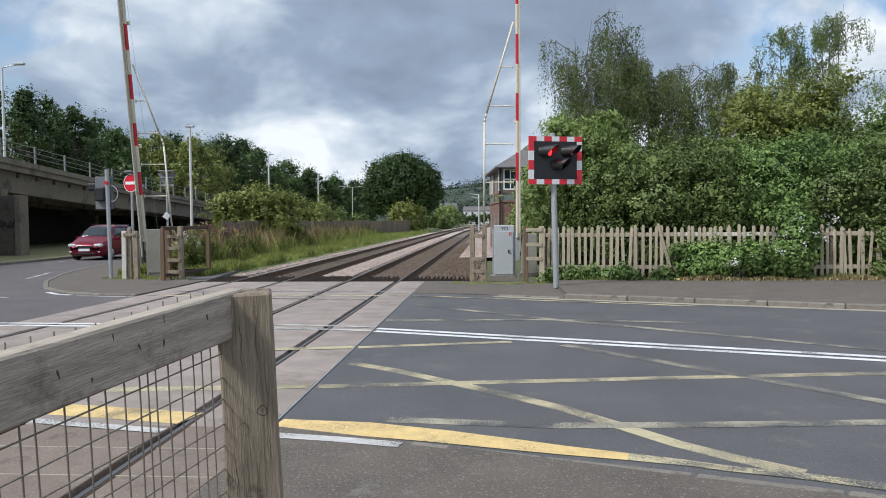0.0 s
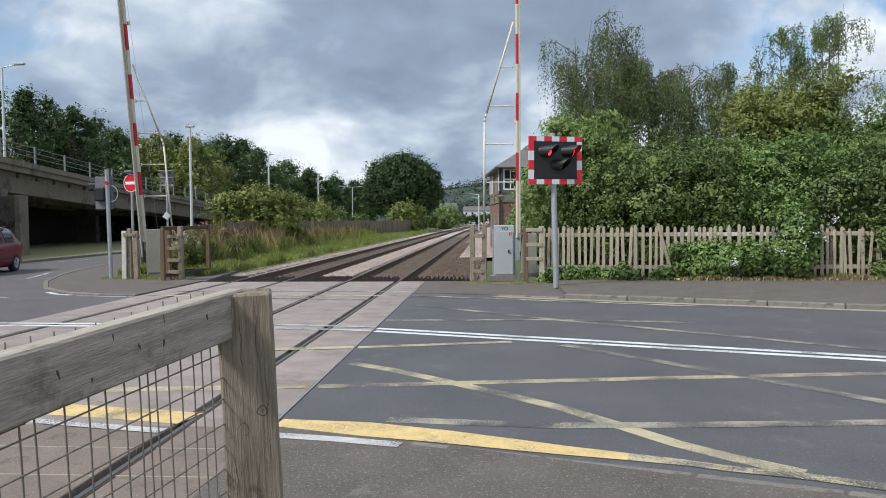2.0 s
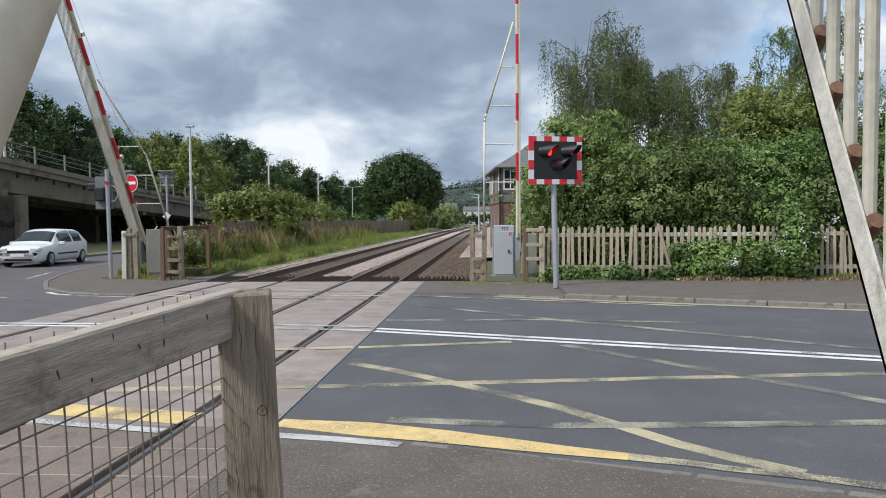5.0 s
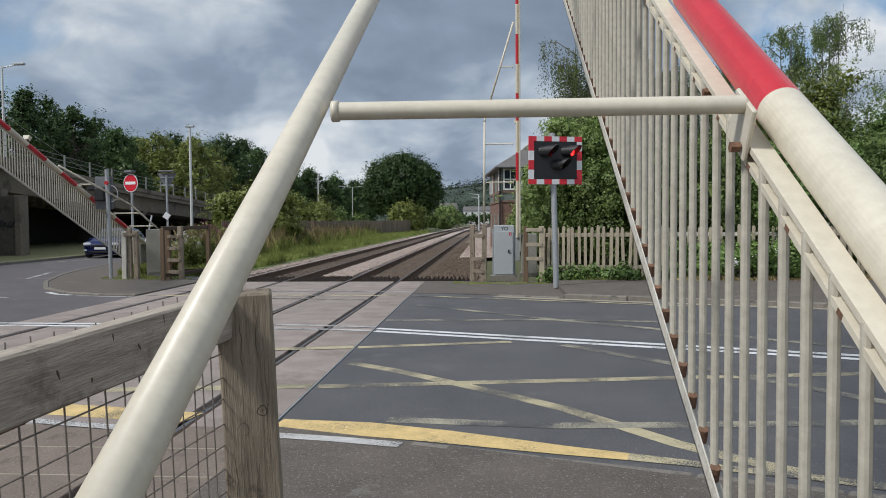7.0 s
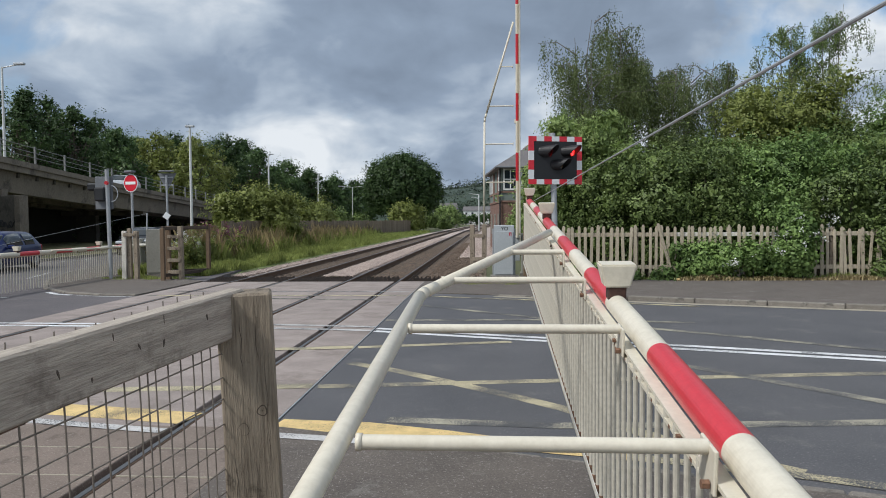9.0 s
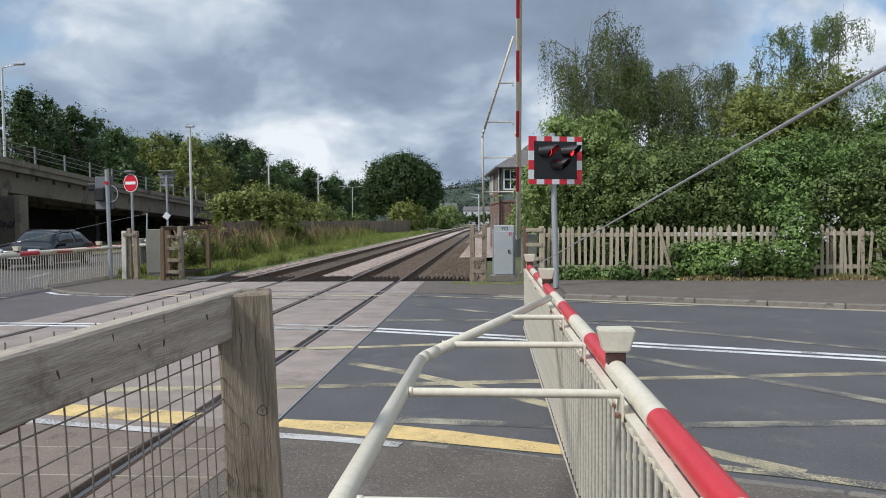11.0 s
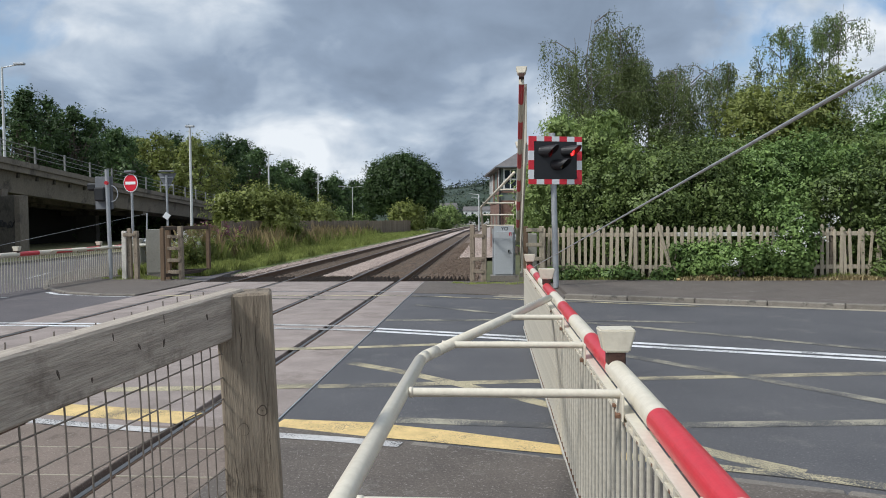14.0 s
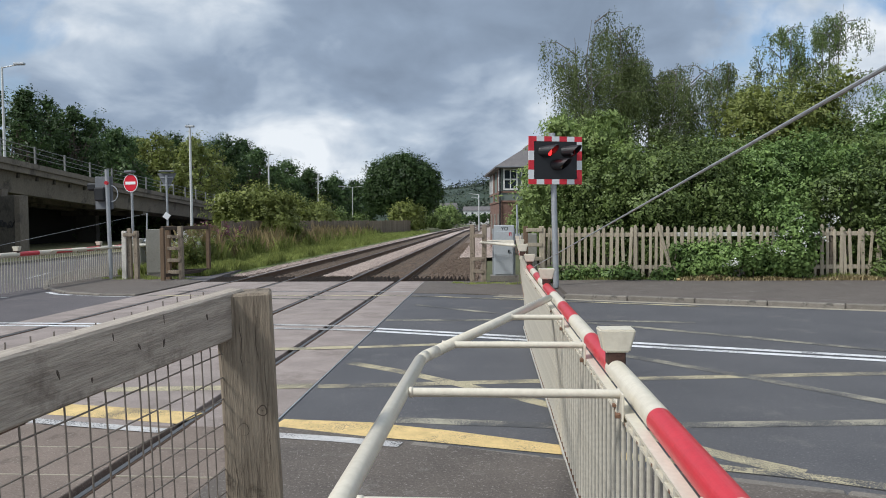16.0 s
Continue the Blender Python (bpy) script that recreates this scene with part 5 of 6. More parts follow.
def near_fence():
    """The square timber post, top rail and welded mesh beside the viewer."""
    ob = thing("mesh_fence", pose(-0.735, 2.205, 0), "weathered grey timber post and rail fence with square wire mesh", "fence")
    bm = bmesh.new()
    box(bm, (-0.081, -0.081, 0.0), (0.081, 0.081, 1.515), 0.007)
    bmesh.ops.subdivide_edges(bm, edges=[e for e in bm.edges if abs(e.verts[0].co.z - e.verts[1].co.z) > 0.5], cuts=24)
    for v in bm.verts:
        v.co.x += 0.004 * noise.noise((v.co.x * 9, v.co.y * 9, v.co.z * 5))
        v.co.y += 0.004 * noise.noise((v.co.x * 9 + 7, v.co.y * 9, v.co.z * 5))
        if v.co.z > 1.45:
            v.co.z += 0.006 * noise.noise((v.co.x * 40, v.co.y * 40, 2))
    post = part("post", bm, WOOD_GREY, ob, "square weathered post with knots", m=pose(0.030, 0, 0, 0, -2.1, 16))
    for z, x, r in ((1.105, -0.022, 0.017), (1.158, 0.036, 0.014)):
        bm = bmesh.new()
        n = 18
        for i in range(n):
            a, b = 6.2832 * i / n, 6.2832 * (i + 1) / n
            wob = lambda q: r * (1 + 0.10 * math.sin(3 * q + z * 9))
            tube(bm, (x + wob(a) * math.cos(a), -0.0805, z + 1.1 * wob(a) * math.sin(a)), (x + wob(b) * math.cos(b), -0.0805, z + 1.1 * wob(b) * math.sin(b)), 0.0022, sides=5)
            if i % 3 == 0:
                tube(bm, (x, -0.0810, z), (x + 0.75 * r * math.cos(a), -0.0810, z + 0.75 * r * math.sin(a)), 0.0011, 0.0004, sides=4)
        part("knot", bm, KNOT, post, "dark ring-shaped knot")
    for x, z0, z1, r in ((-0.048, 0.86, 1.10, 0.0010), (0.010, 0.60, 1.02, 0.0012), (0.052, 0.95, 1.34, 0.0010), (-0.015, 1.24, 1.46, 0.0009), (0.030, 1.22, 1.50, 0.0008)):
        bm = bmesh.new()
        last = (x, -0.0812, z0)
        for i in range(1, 9):
            p = (x + 0.003 * math.sin(i * 1.9 + x * 90), -0.0812, z0 + (z1 - z0) * i / 8)
            tube(bm, last, p, r * math.sin(3.0 * (i - 0.9) / 8), r * math.sin(3.0 * i / 8), sides=4)
            last = p
        part("crack", bm, KNOT, post, "fine drying crack")
    turn = math.degrees(math.atan2(1.33 - 2.15, -0.95 + 0.80))
    rail = box_part("top_rail", (-0.11, -0.030, 1.378), (3.1, 0.030, 1.520), WOOD_RAIL, ob, "weathered top rail with knots", 0.006, m=pose(-0.055, -0.045, 0, 0, 3.0, turn))
    for x, z, w, h, tilt in ((0.66, 1.452, 0.0036, 0.015, 18), (0.565, 1.415, 0.0036, 0.008, 0), (0.40, 1.452, 0.0036, 0.012, 30), (0.305, 1.440, 0.0045, 0.014, -12), (0.105, 1.470, 0.005, 0.012, 14), (0.49, 1.495, 0.002, 0.012, 4), (0.87, 1.43, 0.004, 0.010, -20), (0.30, 1.500, 0.0016, 0.016, 0)):
        bm = bmesh.new()
        tube(bm, (0, 0, 0), (0, 0.0016, 0), 1.0, 0.6, sides=12)
        for v in bm.verts:
            v.co.x *= w * (1 + 0.3 * math.sin(v.co.z * 3))
            v.co.z *= h
        part("knot", bm, KNOT, rail, "small dark knot", m=pose(x, 0.0293, z, 0, tilt, 0))
    mesh = thing("wire_mesh", pose(-0.055, -0.045, 0.015, 0, 3.0, turn), "", "")
    mesh.parent = ob
    up = bmesh.new()
    tube(up, (0, 0, 0.06), (0, 0, 1.372), 0.0023, sides=6)
    up_data = bpy.data.meshes.new("upright_wire")
    up.to_mesh(up_data)
    up.free()
    up_data.materials.append(WIRE)
    across = bmesh.new()
    tube(across, (0, 0, 0), (3.1, 0, 0), 0.0023, sides=6)
    across_data = bpy.data.meshes.new("cross_wire")
    across.to_mesh(across_data)
    across.free()
    across_data.materials.append(WIRE)
    wires = [0.045, 0.098, 0.153, 0.201, 0.246, 0.294, 0.335, 0.384, 0.429, 0.484, 0.554, 0.616, 0.683, 0.746] + [0.81 + 0.064 * k for k in range(35)]
    for k, wx in enumerate(wires):
        shared("upright_wire", up_data, mesh, pose(wx, 0.006 * math.sin(k), 0, 0.3 * math.sin(k * 1.7), 0.3 * math.cos(k * 2.1)))
    stub = bmesh.new()
    tube(stub, (0, -0.034, 1.47), (0, -0.034, 1.512), 0.0018, sides=5)
    stub_data = bpy.data.meshes.new("wire_end")
    stub.to_mesh(stub_data)
    stub.free()
    stub_data.materials.append(WIRE)
    for k in range(24):
        shared("wire_end", stub_data, mesh, pose(0.02 + 0.064 * k, 0, 0.005 * math.sin(k * 7)))
    for k in range(18):
        shared("cross_wire", across_data, mesh, pose(0, 0.005, 0.137 + 0.0698 * k + 0.003 * math.sin(k * 2.6)))
    tube_part("top_wire", (0, -0.012, 1.366), (3.1, -0.012, 1.366), 0.0050, WIRE, mesh, "thick top wire")
    box_part("post", (3.0, -0.065, 0.0), (3.13, 0.065, 1.515), WOOD_GREY, ob, "", 0.006, m=pose(-0.055, -0.045, 0, 0, 0, turn))
    return ob


near_fence()
# ---------- trees, shrubs and grass ----------
def shrub(x, y, z, clumps, leaf, label, seed, count, size, category="shrub", group="", droop=0.0, long=1.6):
    ob = thing("shrub", pose(x, y, z), label, category, group)
    rng = random.Random(seed)
    bm = bmesh.new()
    for cl in clumps:
        foot = (cl[0] * 0.5, cl[1] * 0.5, -0.1)
        mid = (cl[0] * 0.7 + rng.uniform(-0.1, 0.1), cl[1] * 0.7, cl[2] * 0.5)
        tube(bm, foot, mid, 0.05, 0.035, 6)
        tube(bm, mid, cl[:3], 0.035, 0.012, 6)
    part("stem", bm, BARK, ob)
    leaf_cloud("leaves", clumps, count, size, leaf, ob, seed, droop, long, core=0.20)
    return ob


def heap(seed, w, d, h, n):
    """Clumps of a broad uneven shrub."""
    rng = random.Random(seed)
    out = []
    for k in range(int(n * 2.4)):
        r = rng.uniform(0.13, 0.28) * min(w, h)
        z = rng.uniform(0.12, 1.0) ** 0.8 * (h - r)
        wide = 1 - 0.45 * (z / h) ** 2
        out.append((rng.uniform(-0.5, 0.5) * w * wide, rng.uniform(-0.5, 0.5) * d * wide, max(r * 0.5, z), r, r * 0.9, r * rng.uniform(0.7, 1.0)))
    return out


# shrubs behind the picket fence
G_SHRUB = "shrubs behind the picket fence"
shrub(3.1, 25.2, 0, heap(11, 3.7, 3.0, 5.7, 24), LEAF_BRIGHT, "bright feathery green willow shrub behind the fence", 11, 53000, 0.0234, group=G_SHRUB, droop=0.4, long=2.8)
shrub(4.5, 23.6, 0, heap(12, 3.8, 2.6, 4.0, 22), LEAF_BUSH, "dense dark green shrub behind the picket fence", 12, 53000, 0.0270, group=G_SHRUB)
shrub(6.6, 23.6, 0, heap(13, 4.0, 3.0, 4.4, 20), LEAF_BUSH, "dense green shrub behind the picket fence", 13, 53000, 0.0270, group=G_SHRUB)
shrub(9.6, 23.8, 0, heap(14, 4.0, 3.2, 4.7, 20), LEAF_IVY, "dense green shrub behind the picket fence", 14, 52000, 0.0261, group=G_SHRUB)
shrub(12.6, 24.0, 0, heap(15, 4.4, 3.2, 4.6, 20), LEAF_BUSH, "dense green shrub behind the overgrown fence", 15, 47000, 0.0270, group=G_SHRUB)
shrub(16.5, 24.0, 0, heap(16, 4.6, 3.2, 4.8, 18), LEAF_BUSH, "dense green shrub behind the overgrown fence", 16, 21000, 0.0378, group=G_SHRUB)
shrub(5.0, 26.6, 0, heap(17, 4.4, 2.6, 5.5, 18), LEAF_BIRCH, "tall olive green shrub below the birches", 17, 33000, 0.0270, group=G_SHRUB, droop=0.4, long=2.2)
shrub(8.3, 26.6, 0, heap(22, 3.6, 2.6, 5.0, 16), LEAF_BUSH, "tall green shrub below the birches", 22, 30000, 0.0288, group=G_SHRUB)
shrub(11.0, 27.2, 0, heap(18, 5.0, 2.8, 7.4, 20), LEAF_OLIVE, "tall yellow-green shrub below the trees", 18, 33000, 0.0306, group=G_SHRUB)
shrub(14.4, 26.6, 0, heap(19, 4.6, 2.8, 6.9, 20), LEAF_IVY, "tall bright green shrub below the trees", 19, 33000, 0.0306, group=G_SHRUB)
shrub(12.9, 26.0, 0, heap(24, 4.0, 2.4, 5.6, 18), LEAF_BUSH, "tall dark green shrub behind the overgrown fence", 24, 30000, 0.0324, group=G_SHRUB)
shrub(2.3, 30.0, 0, heap(20, 1.6, 4.0, 3.2, 12), LEAF_BUSH, "green shrub beside the signal box", 20, 15000, 0.0396, group=G_SHRUB)
shrub(1.75, 37.5, 0, heap(21, 1.3, 3.0, 2.7, 10), LEAF_BRIGHT, "light green shrub below the signal box", 21, 11000, 0.0396, group=G_SHRUB)

# birches and other trees above them
G_TREE = "trees behind the shrubs"
for x, y, h, w, mat, strands, hang, label in (
        (3.5, 27.6, 9.5, 5.2, LEAF_BIRCH, 1250, 2.0, "drooping birch tree with pale bark and hanging twigs"),
        (5.0, 28.0, 9.2, 5.8, LEAF_BIRCH, 1450, 2.1, "drooping birch tree with pale bark and hanging twigs"),
        (6.4, 28.4, 9.0, 5.6, LEAF_BIRCH, 1150, 1.9, "drooping birch tree with pale bark and hanging twigs"),
        (8.2, 30.4, 8.2, 4.6, LEAF_BIRCH, 560, 1.2, "slim drooping birch with thin pale stems"),
        (9.8, 31.0, 9.2, 4.6, LEAF_BIRCH, 560, 0.9, "slim open tree with thin pale stems"),
        (11.3, 31.2, 9.0, 4.6, LEAF_BIRCH, 520, 0.8, "slim open tree with thin pale stems"),
        (12.7, 31.4, 9.9, 4.6, LEAF_BUSH, 600, 0.8, "slim open tree with thin pale stems"),
        (14.2, 31.6, 11.0, 5.0, LEAF_BUSH, 800, 0.8, "tall open tree with an uneven crown"),
        (17.3, 30.6, 8.6, 5.0, LEAF_BUSH, 700, 0.8, "open green tree above the shrubs")):
    hanging_tree("tree", x, y, 0, h, w, mat, label, int(x * 10), strands, 0.030, 0.40, G_TREE, hang)


# bramble and ivy over the fence, with white flowers
def bramble(name, spots, count, size, mat, label, seed, inner=0.3):
    ob = thing(name, pose(0, 0, 0), label, "climbing plant")
    leaf_cloud("leaves", spots, count, size, mat, ob, seed, inner=inner)
    bm = bmesh.new()
    rng = random.Random(seed)
    for c in spots:
        tube(bm, (c[0], c[1], 0.0), (c[0] + rng.uniform(-0.2, 0.2), c[1], c[2] + c[5] * 0.5), 0.012, 0.006, 5)
    part("stems", bm, BARK, ob)
    return ob


def bramble_spots(x0, x1, z0, z1, n, seed, y=19.8, r=0.32):
    rng = random.Random(seed)
    return [(rng.uniform(x0, x1), y + rng.uniform(-0.12, 0.25), rng.uniform(z0, z1), r * rng.uniform(0.6, 1.2), 0.22, r * rng.uniform(0.6, 1.1)) for k in range(n)]


bramble("bramble", bramble_spots(5.1, 8.0, 0.35, 0.95, 30, 41), 12000, 0.032, LEAF_IVY, "bright green bramble over the lower fence", 41)
bramble("bramble", bramble_spots(7.95, 8.45, 0.4, 2.0, 20, 42, 19.85, 0.32), 12000, 0.034, LEAF_IVY, "bright green bramble climbing over the fence", 42)
bramble("bramble", bramble_spots(8.6, 12.8, 1.2, 2.9, 40, 43, 20.3, 0.5), 18000, 0.036, LEAF_BUSH, "green climber hanging over the fence top", 43)
bramble("bramble", bramble_spots(10.2, 13.5, 0.3, 1.2, 12, 44, 20.0, 0.3), 4000, 0.032, LEAF_BUSH, "sparse bramble among the pickets", 44)
bramble("bramble", bramble_spots(1.5, 4.9, 0.08, 0.34, 22, 45, 19.85, 0.2), 5000, 0.03, LEAF_IVY, "low weeds along the foot of the fence", 45)


def flowers():
    rng = np.random.default_rng(5)
    spots = [(6.2 + 2.8 * u, 19.22 + 0.12 * rng.random(), 0.5 + 0.5 * u + 1.5 * u * rng.random(), 0.03, 0.02, 0.03) for u in rng.random(34)]
    ob = thing("bramble_flowers", pose(0, 0, 0), "small white bindweed flowers on the bramble", "flowers", kind="stuff")
    leaf_cloud("petals", spots, 260, 0.020, PETAL, ob, 5, long=1.0, sprig=4)


flowers()
box_part("litter", (4.86, 19.36, 0.10), (5.0, 19.44, 0.15), YELLOW_FRESH, None, "", 0.01)
tagged(bpy.data.objects["litter"], "crumpled yellow wrapper on the verge", "litter")


# grass
def blades(name, count, place, height, width, mat, label, seed, lean=0.35):
    """Bent grass blades; place(rng, n) gives their feet."""
    rng = np.random.default_rng(seed)
    foot = place(rng, count)
    tuft = 0.45 + 0.95 * np.abs(np.sin(foot[:, 0] * 1.7 + 2.1 * np.sin(foot[:, 1] * 0.9)) * np.cos(foot[:, 1] * 0.55 + foot[:, 0] * 0.8))
    h = height * ((0.5 + 0.8 * rng.random(count)) * tuft)[:, None]
    a = rng.random(count) * 6.28
    out = np.stack([np.cos(a), np.sin(a), np.zeros(count)], 1)
    side = np.stack([-np.sin(a), np.cos(a), np.zeros(count)], 1) * width
    up = np.array([0, 0, 1.0])
    b = lean * rng.random(count)[:, None] * h
    mid = foot + up * h * 0.6 + out * b * 0.35
    tip = foot + up * h + out * b
    v = np.stack([foot - side, foot + side, mid + side * 0.7, tip, mid - side * 0.7], 1).reshape(-1, 3)
    data = bpy.data.meshes.new(name)
    n = count
    data.vertices.add(5 * n)
    data.vertices.foreach_set("co", v.ravel())
    data.loops.add(5 * n)
    data.loops.foreach_set("vertex_index", np.arange(5 * n))
    data.polygons.add(n)
    data.polygons.foreach_set("loop_start", np.arange(0, 5 * n, 5))
    data.polygons.foreach_set("loop_total", np.full(n, 5))
    data.update(calc_edges=True)
    data.materials.append(mat)
    return tagged(new(name, data), label, "grass", kind="stuff")


def band(x_of, y0, y1, z=0.0, power=1.6):
    """Feet between two lines that run along the railway; x_of(s, y) gives x."""
    def place(rng, n):
        y = y0 + (y1 - y0) * rng.random(n) ** power
        return np.stack([x_of(rng.random(n), y), y, np.full(n, z)], 1)
    return place


GRASS_SOIL = material("grass soil", (0.10, 0.14, 0.04), (0.20, 0.23, 0.075), 0.95, 1.5, 30, 0.6)
bed("grass_bank", -12.1, -8.75, 22.6, 130, lambda s: 0.02 - 0.10 * s, GRASS_SOIL, "green grass bank beside the railway")
bed("grass_bank", -17.0, -12.05, 37.0, 130, lambda s: 0.02, GRASS_SOIL, "green grass bank beside the railway")
blades("grass", 95000, band(lambda s, y: -9.0 - s ** 1.2 * (2.9 + 0.07 * (y - 22)), 22.5, 110, -0.06), 0.29, 0.009, GRASS, "short green grass beside the track", 51)
blades("tall_grass", 16000, band(lambda s, y: -10.2 - 0.045 * (y - 22) - s * (1.6 + 0.03 * (y - 22)), 26.0, 90, -0.05, 1.8), 0.72, 0.006, GRASS, "tall wild grass on the bank", 52)
blades("seed_grass", 9000, band(lambda s, y: -10.5 - 0.05 * (y - 22) - s * (1.3 + 0.03 * (y - 22)), 25.0, 100, -0.05, 1.6), 1.08, 0.0045, DRY_GRASS, "dry brown seed grass on the bank", 53)
blades("verge_grass", 6000, lambda rng, n: np.stack([1.5 + rng.random(n) * 13.0, 19.70 + 0.3 * rng.random(n) ** 0.6 + 0.08 * np.sin(rng.random(n) * 90), np.full(n, 0.08)], 1), 0.13, 0.008, GRASS, "grass and weeds at the fence foot", 54)
blades("verge_grass", 1500, lambda rng, n: (lambda c: np.stack([-0.85 + c * 0.36 + 0.10 * rng.normal(size=n), 19.72 - 0.35 * (np.sin(c * 5.1) ** 2) + 0.10 * rng.normal(size=n), np.full(n, 0.01)], 1))(rng.integers(0, 7, n)), 0.065, 0.006, GRASS, "green weeds round the cabinet", 55)
blades("verge_grass", 2200, lambda rng, n: (lambda c: np.stack([-11.6 + c * 0.30 + 0.13 * rng.normal(size=n), 21.3 + 0.35 * np.sin(c * 2.3) + 0.13 * rng.normal(size=n), np.full(n, 0.02)], 1))(rng.integers(0, 9, n)), 0.075, 0.006, GRASS, "green weeds round the barrier machine", 56)
blades("dry_leaves", 3000, lambda rng, n: np.stack([5.0 + rng.random(n) * 9.0, 19.4 + 0.45 * rng.random(n), np.full(n, 0.09)], 1), 0.10, 0.02, DRY_GRASS, "brown dead leaves at the fence foot", 57, 1.5)


def willowherb():
    ob = thing("flowering_plants", pose(0, 0, 0), "tall pink willowherb on the grass bank", "wild flowers", kind="stuff")
    rng = random.Random(8)
    spots = [(-11.2 - 1.5 * rng.random(), 29.5 + 4 * rng.random(), 0.75 + 0.75 * rng.random(), 0.10, 0.10, 0.28) for k in range(34)]
    leaf_cloud("leaves", [(c[0], c[1], c[2] * 0.5, 0.16, 0.16, c[2] * 0.5) for c in spots], 6000, 0.035, LEAF_OLIVE, ob, 8, long=2.4)
    leaf_cloud("flower_spikes", spots, 1500, 0.026, PINK, ob, 9)
    bm = bmesh.new()
    for c in spots:
        tube(bm, (c[0], c[1], -0.1), (c[0], c[1], c[2] + 0.2), 0.008, 0.004, 5)
    part("stems", bm, LEAF_OLIVE, ob)
    ob2 = thing("flowering_plants", pose(0, 0, 0), "white flowering wild herbs by the fence", "wild flowers", kind="stuff")
    spots = [(-10.3 - 1.2 * rng.random(), 24.2 + 2.4 * rng.random(), 0.7 + 0.65 * rng.random(), 0.10, 0.10, 0.03) for k in range(40)]
    leaf_cloud("flower_heads", spots, 900, 0.014, PETAL, ob2, 10, long=1.0)
    leaf_cloud("leaves", [(c[0], c[1], c[2] * 0.5, 0.15, 0.15, c[2] * 0.5) for c in spots], 7000, 0.022, LEAF_OLIVE, ob2, 11, long=2.6)


willowherb()

# shrubs and trees at the left and in the distance
G_FAR = "trees beyond the railway"
shrub(-14.6, 45.0, 0, heap(61, 4.6, 3.4, 4.2, 22), LEAF_OLIVE, "rounded green shrub behind the grass bank", 61, 30000, 0.05)
shrub(-19.0, 73.0, 0, heap(62, 5.0, 4.0, 4.4, 16), LEAF_OLIVE, "green shrub behind the board fence", 62, 18000, 0.07)
shrub(-18.4, 88.0, 0, heap(63, 6.0, 4.0, 3.4, 14), LEAF_BUSH, "green shrub behind the board fence", 63, 11000, 0.09)
shrub(-12.6, 108.0, 0, heap(64, 4.6, 3.0, 4.6, 14), LEAF_OLIVE, "olive green shrub below the round tree", 64, 9000, 0.09)
shrub(-14.6, 150.0, 0, heap(65, 6.0, 5.0, 4.6, 14), LEAF_BUSH, "green shrub beside the distant track", 65, 8000, 0.11)
shrub(-11.6, 190.0, 0, heap(66, 7.0, 6.0, 6.0, 14), LEAF_BRIGHT, "light green shrub beside the distant track", 66, 8000, 0.13)
shrub(-12.0, 165.0, 0, heap(67, 7.0, 6.0, 3.2, 14), LEAF_BUSH, "low dark green shrub beside the distant track", 67, 8000, 0.12)


def round_tree(x, y, height, width, label, seed):
    rng = random.Random(seed)
    ob = thing("tree", pose(x, y, 0), label, "tree", G_FAR)
    clumps = []
    for k in range(70):
        u = 1 - 1.75 * (k + 0.5) / 70
        a = k * 2.39996
        r = math.sqrt(max(0.0, 1 - u * u)) * rng.uniform(0.74, 0.90)
        s = width * rng.uniform(0.11, 0.145)
        clumps.append((math.cos(a) * r * width / 2, math.sin(a) * r * width / 2, height * 0.54 + u * height * 0.37, s, s, s * 0.9))
    bm = bmesh.new()
    limbs(bm, (0, 0, -0.1), clumps[::3], 0.32, rng, (0.2, 0.1, height * 0.7))
    part("trunk", bm, BARK, ob)
    leaf_cloud("crown", clumps, 48000, 0.078, LEAF_OAK, ob, seed, inner=0.4, core=0.22)


round_tree(-14.2, 118.0, 12.7, 13.4, "large round dark green tree beyond the railway", 71)
rng = random.Random(3)
for k, (x, y, h, w, mat) in enumerate([(-38.4, 58, 12.9, 6.8, LEAF_OAK), (-36.6, 62, 12.0, 6.8, LEAF_OAK), (-37.0, 70, 11.1, 7.1, LEAF_FAR), (-39.9, 85, 12.6, 8.0, LEAF_OLIVE),
        (-35.6, 85, 12.0, 10.0, LEAF_OLIVE), (-37.2, 100, 14.0, 10.2, LEAF_OAK), (-34.2, 105, 12.6, 9.0, LEAF_FAR), (-34.3, 120, 12.0, 9.4, LEAF_FAR),
        (-31.4, 125, 10.9, 8.8, LEAF_OAK), (-28.1, 130, 10.0, 9.1, LEAF_FAR), (-26.8, 142, 9.6, 8.9, LEAF_OAK), (-47.3, 75, 15.3, 9.4, LEAF_OAK),
        (-44.8, 80, 13.7, 9.4, LEAF_OAK), (-47.6, 95, 13.3, 8.9, LEAF_FAR), (-46.5, 105, 14.8, 10.7, LEAF_OAK), (-46.7, 118, 15.1, 11.1, LEAF_FAR),
        (-39.7, 115, 15.2, 9.0, LEAF_OAK), (-43.4, 60, 14.3, 7.5, LEAF_OAK), (-40.7, 135, 11.7, 11.6, LEAF_OAK)]):
    tree("tree", x, y, 0, h, w * 1.15, mat, "leafy green tree in the row beyond the viaduct" if x < -31 else "leafy green tree in the distance", 80 + k, 17000, 0.042 + y * 0.00026, 0.08, BARK, 0.20, 64, group=G_FAR, spread=1.0)

shrub(-4.0, 321.0, 0, heap(68, 26.0, 5.0, 4.4, 22), LEAF_FAR, "dark hedge below the distant buildings", 68, 7000, 0.18)


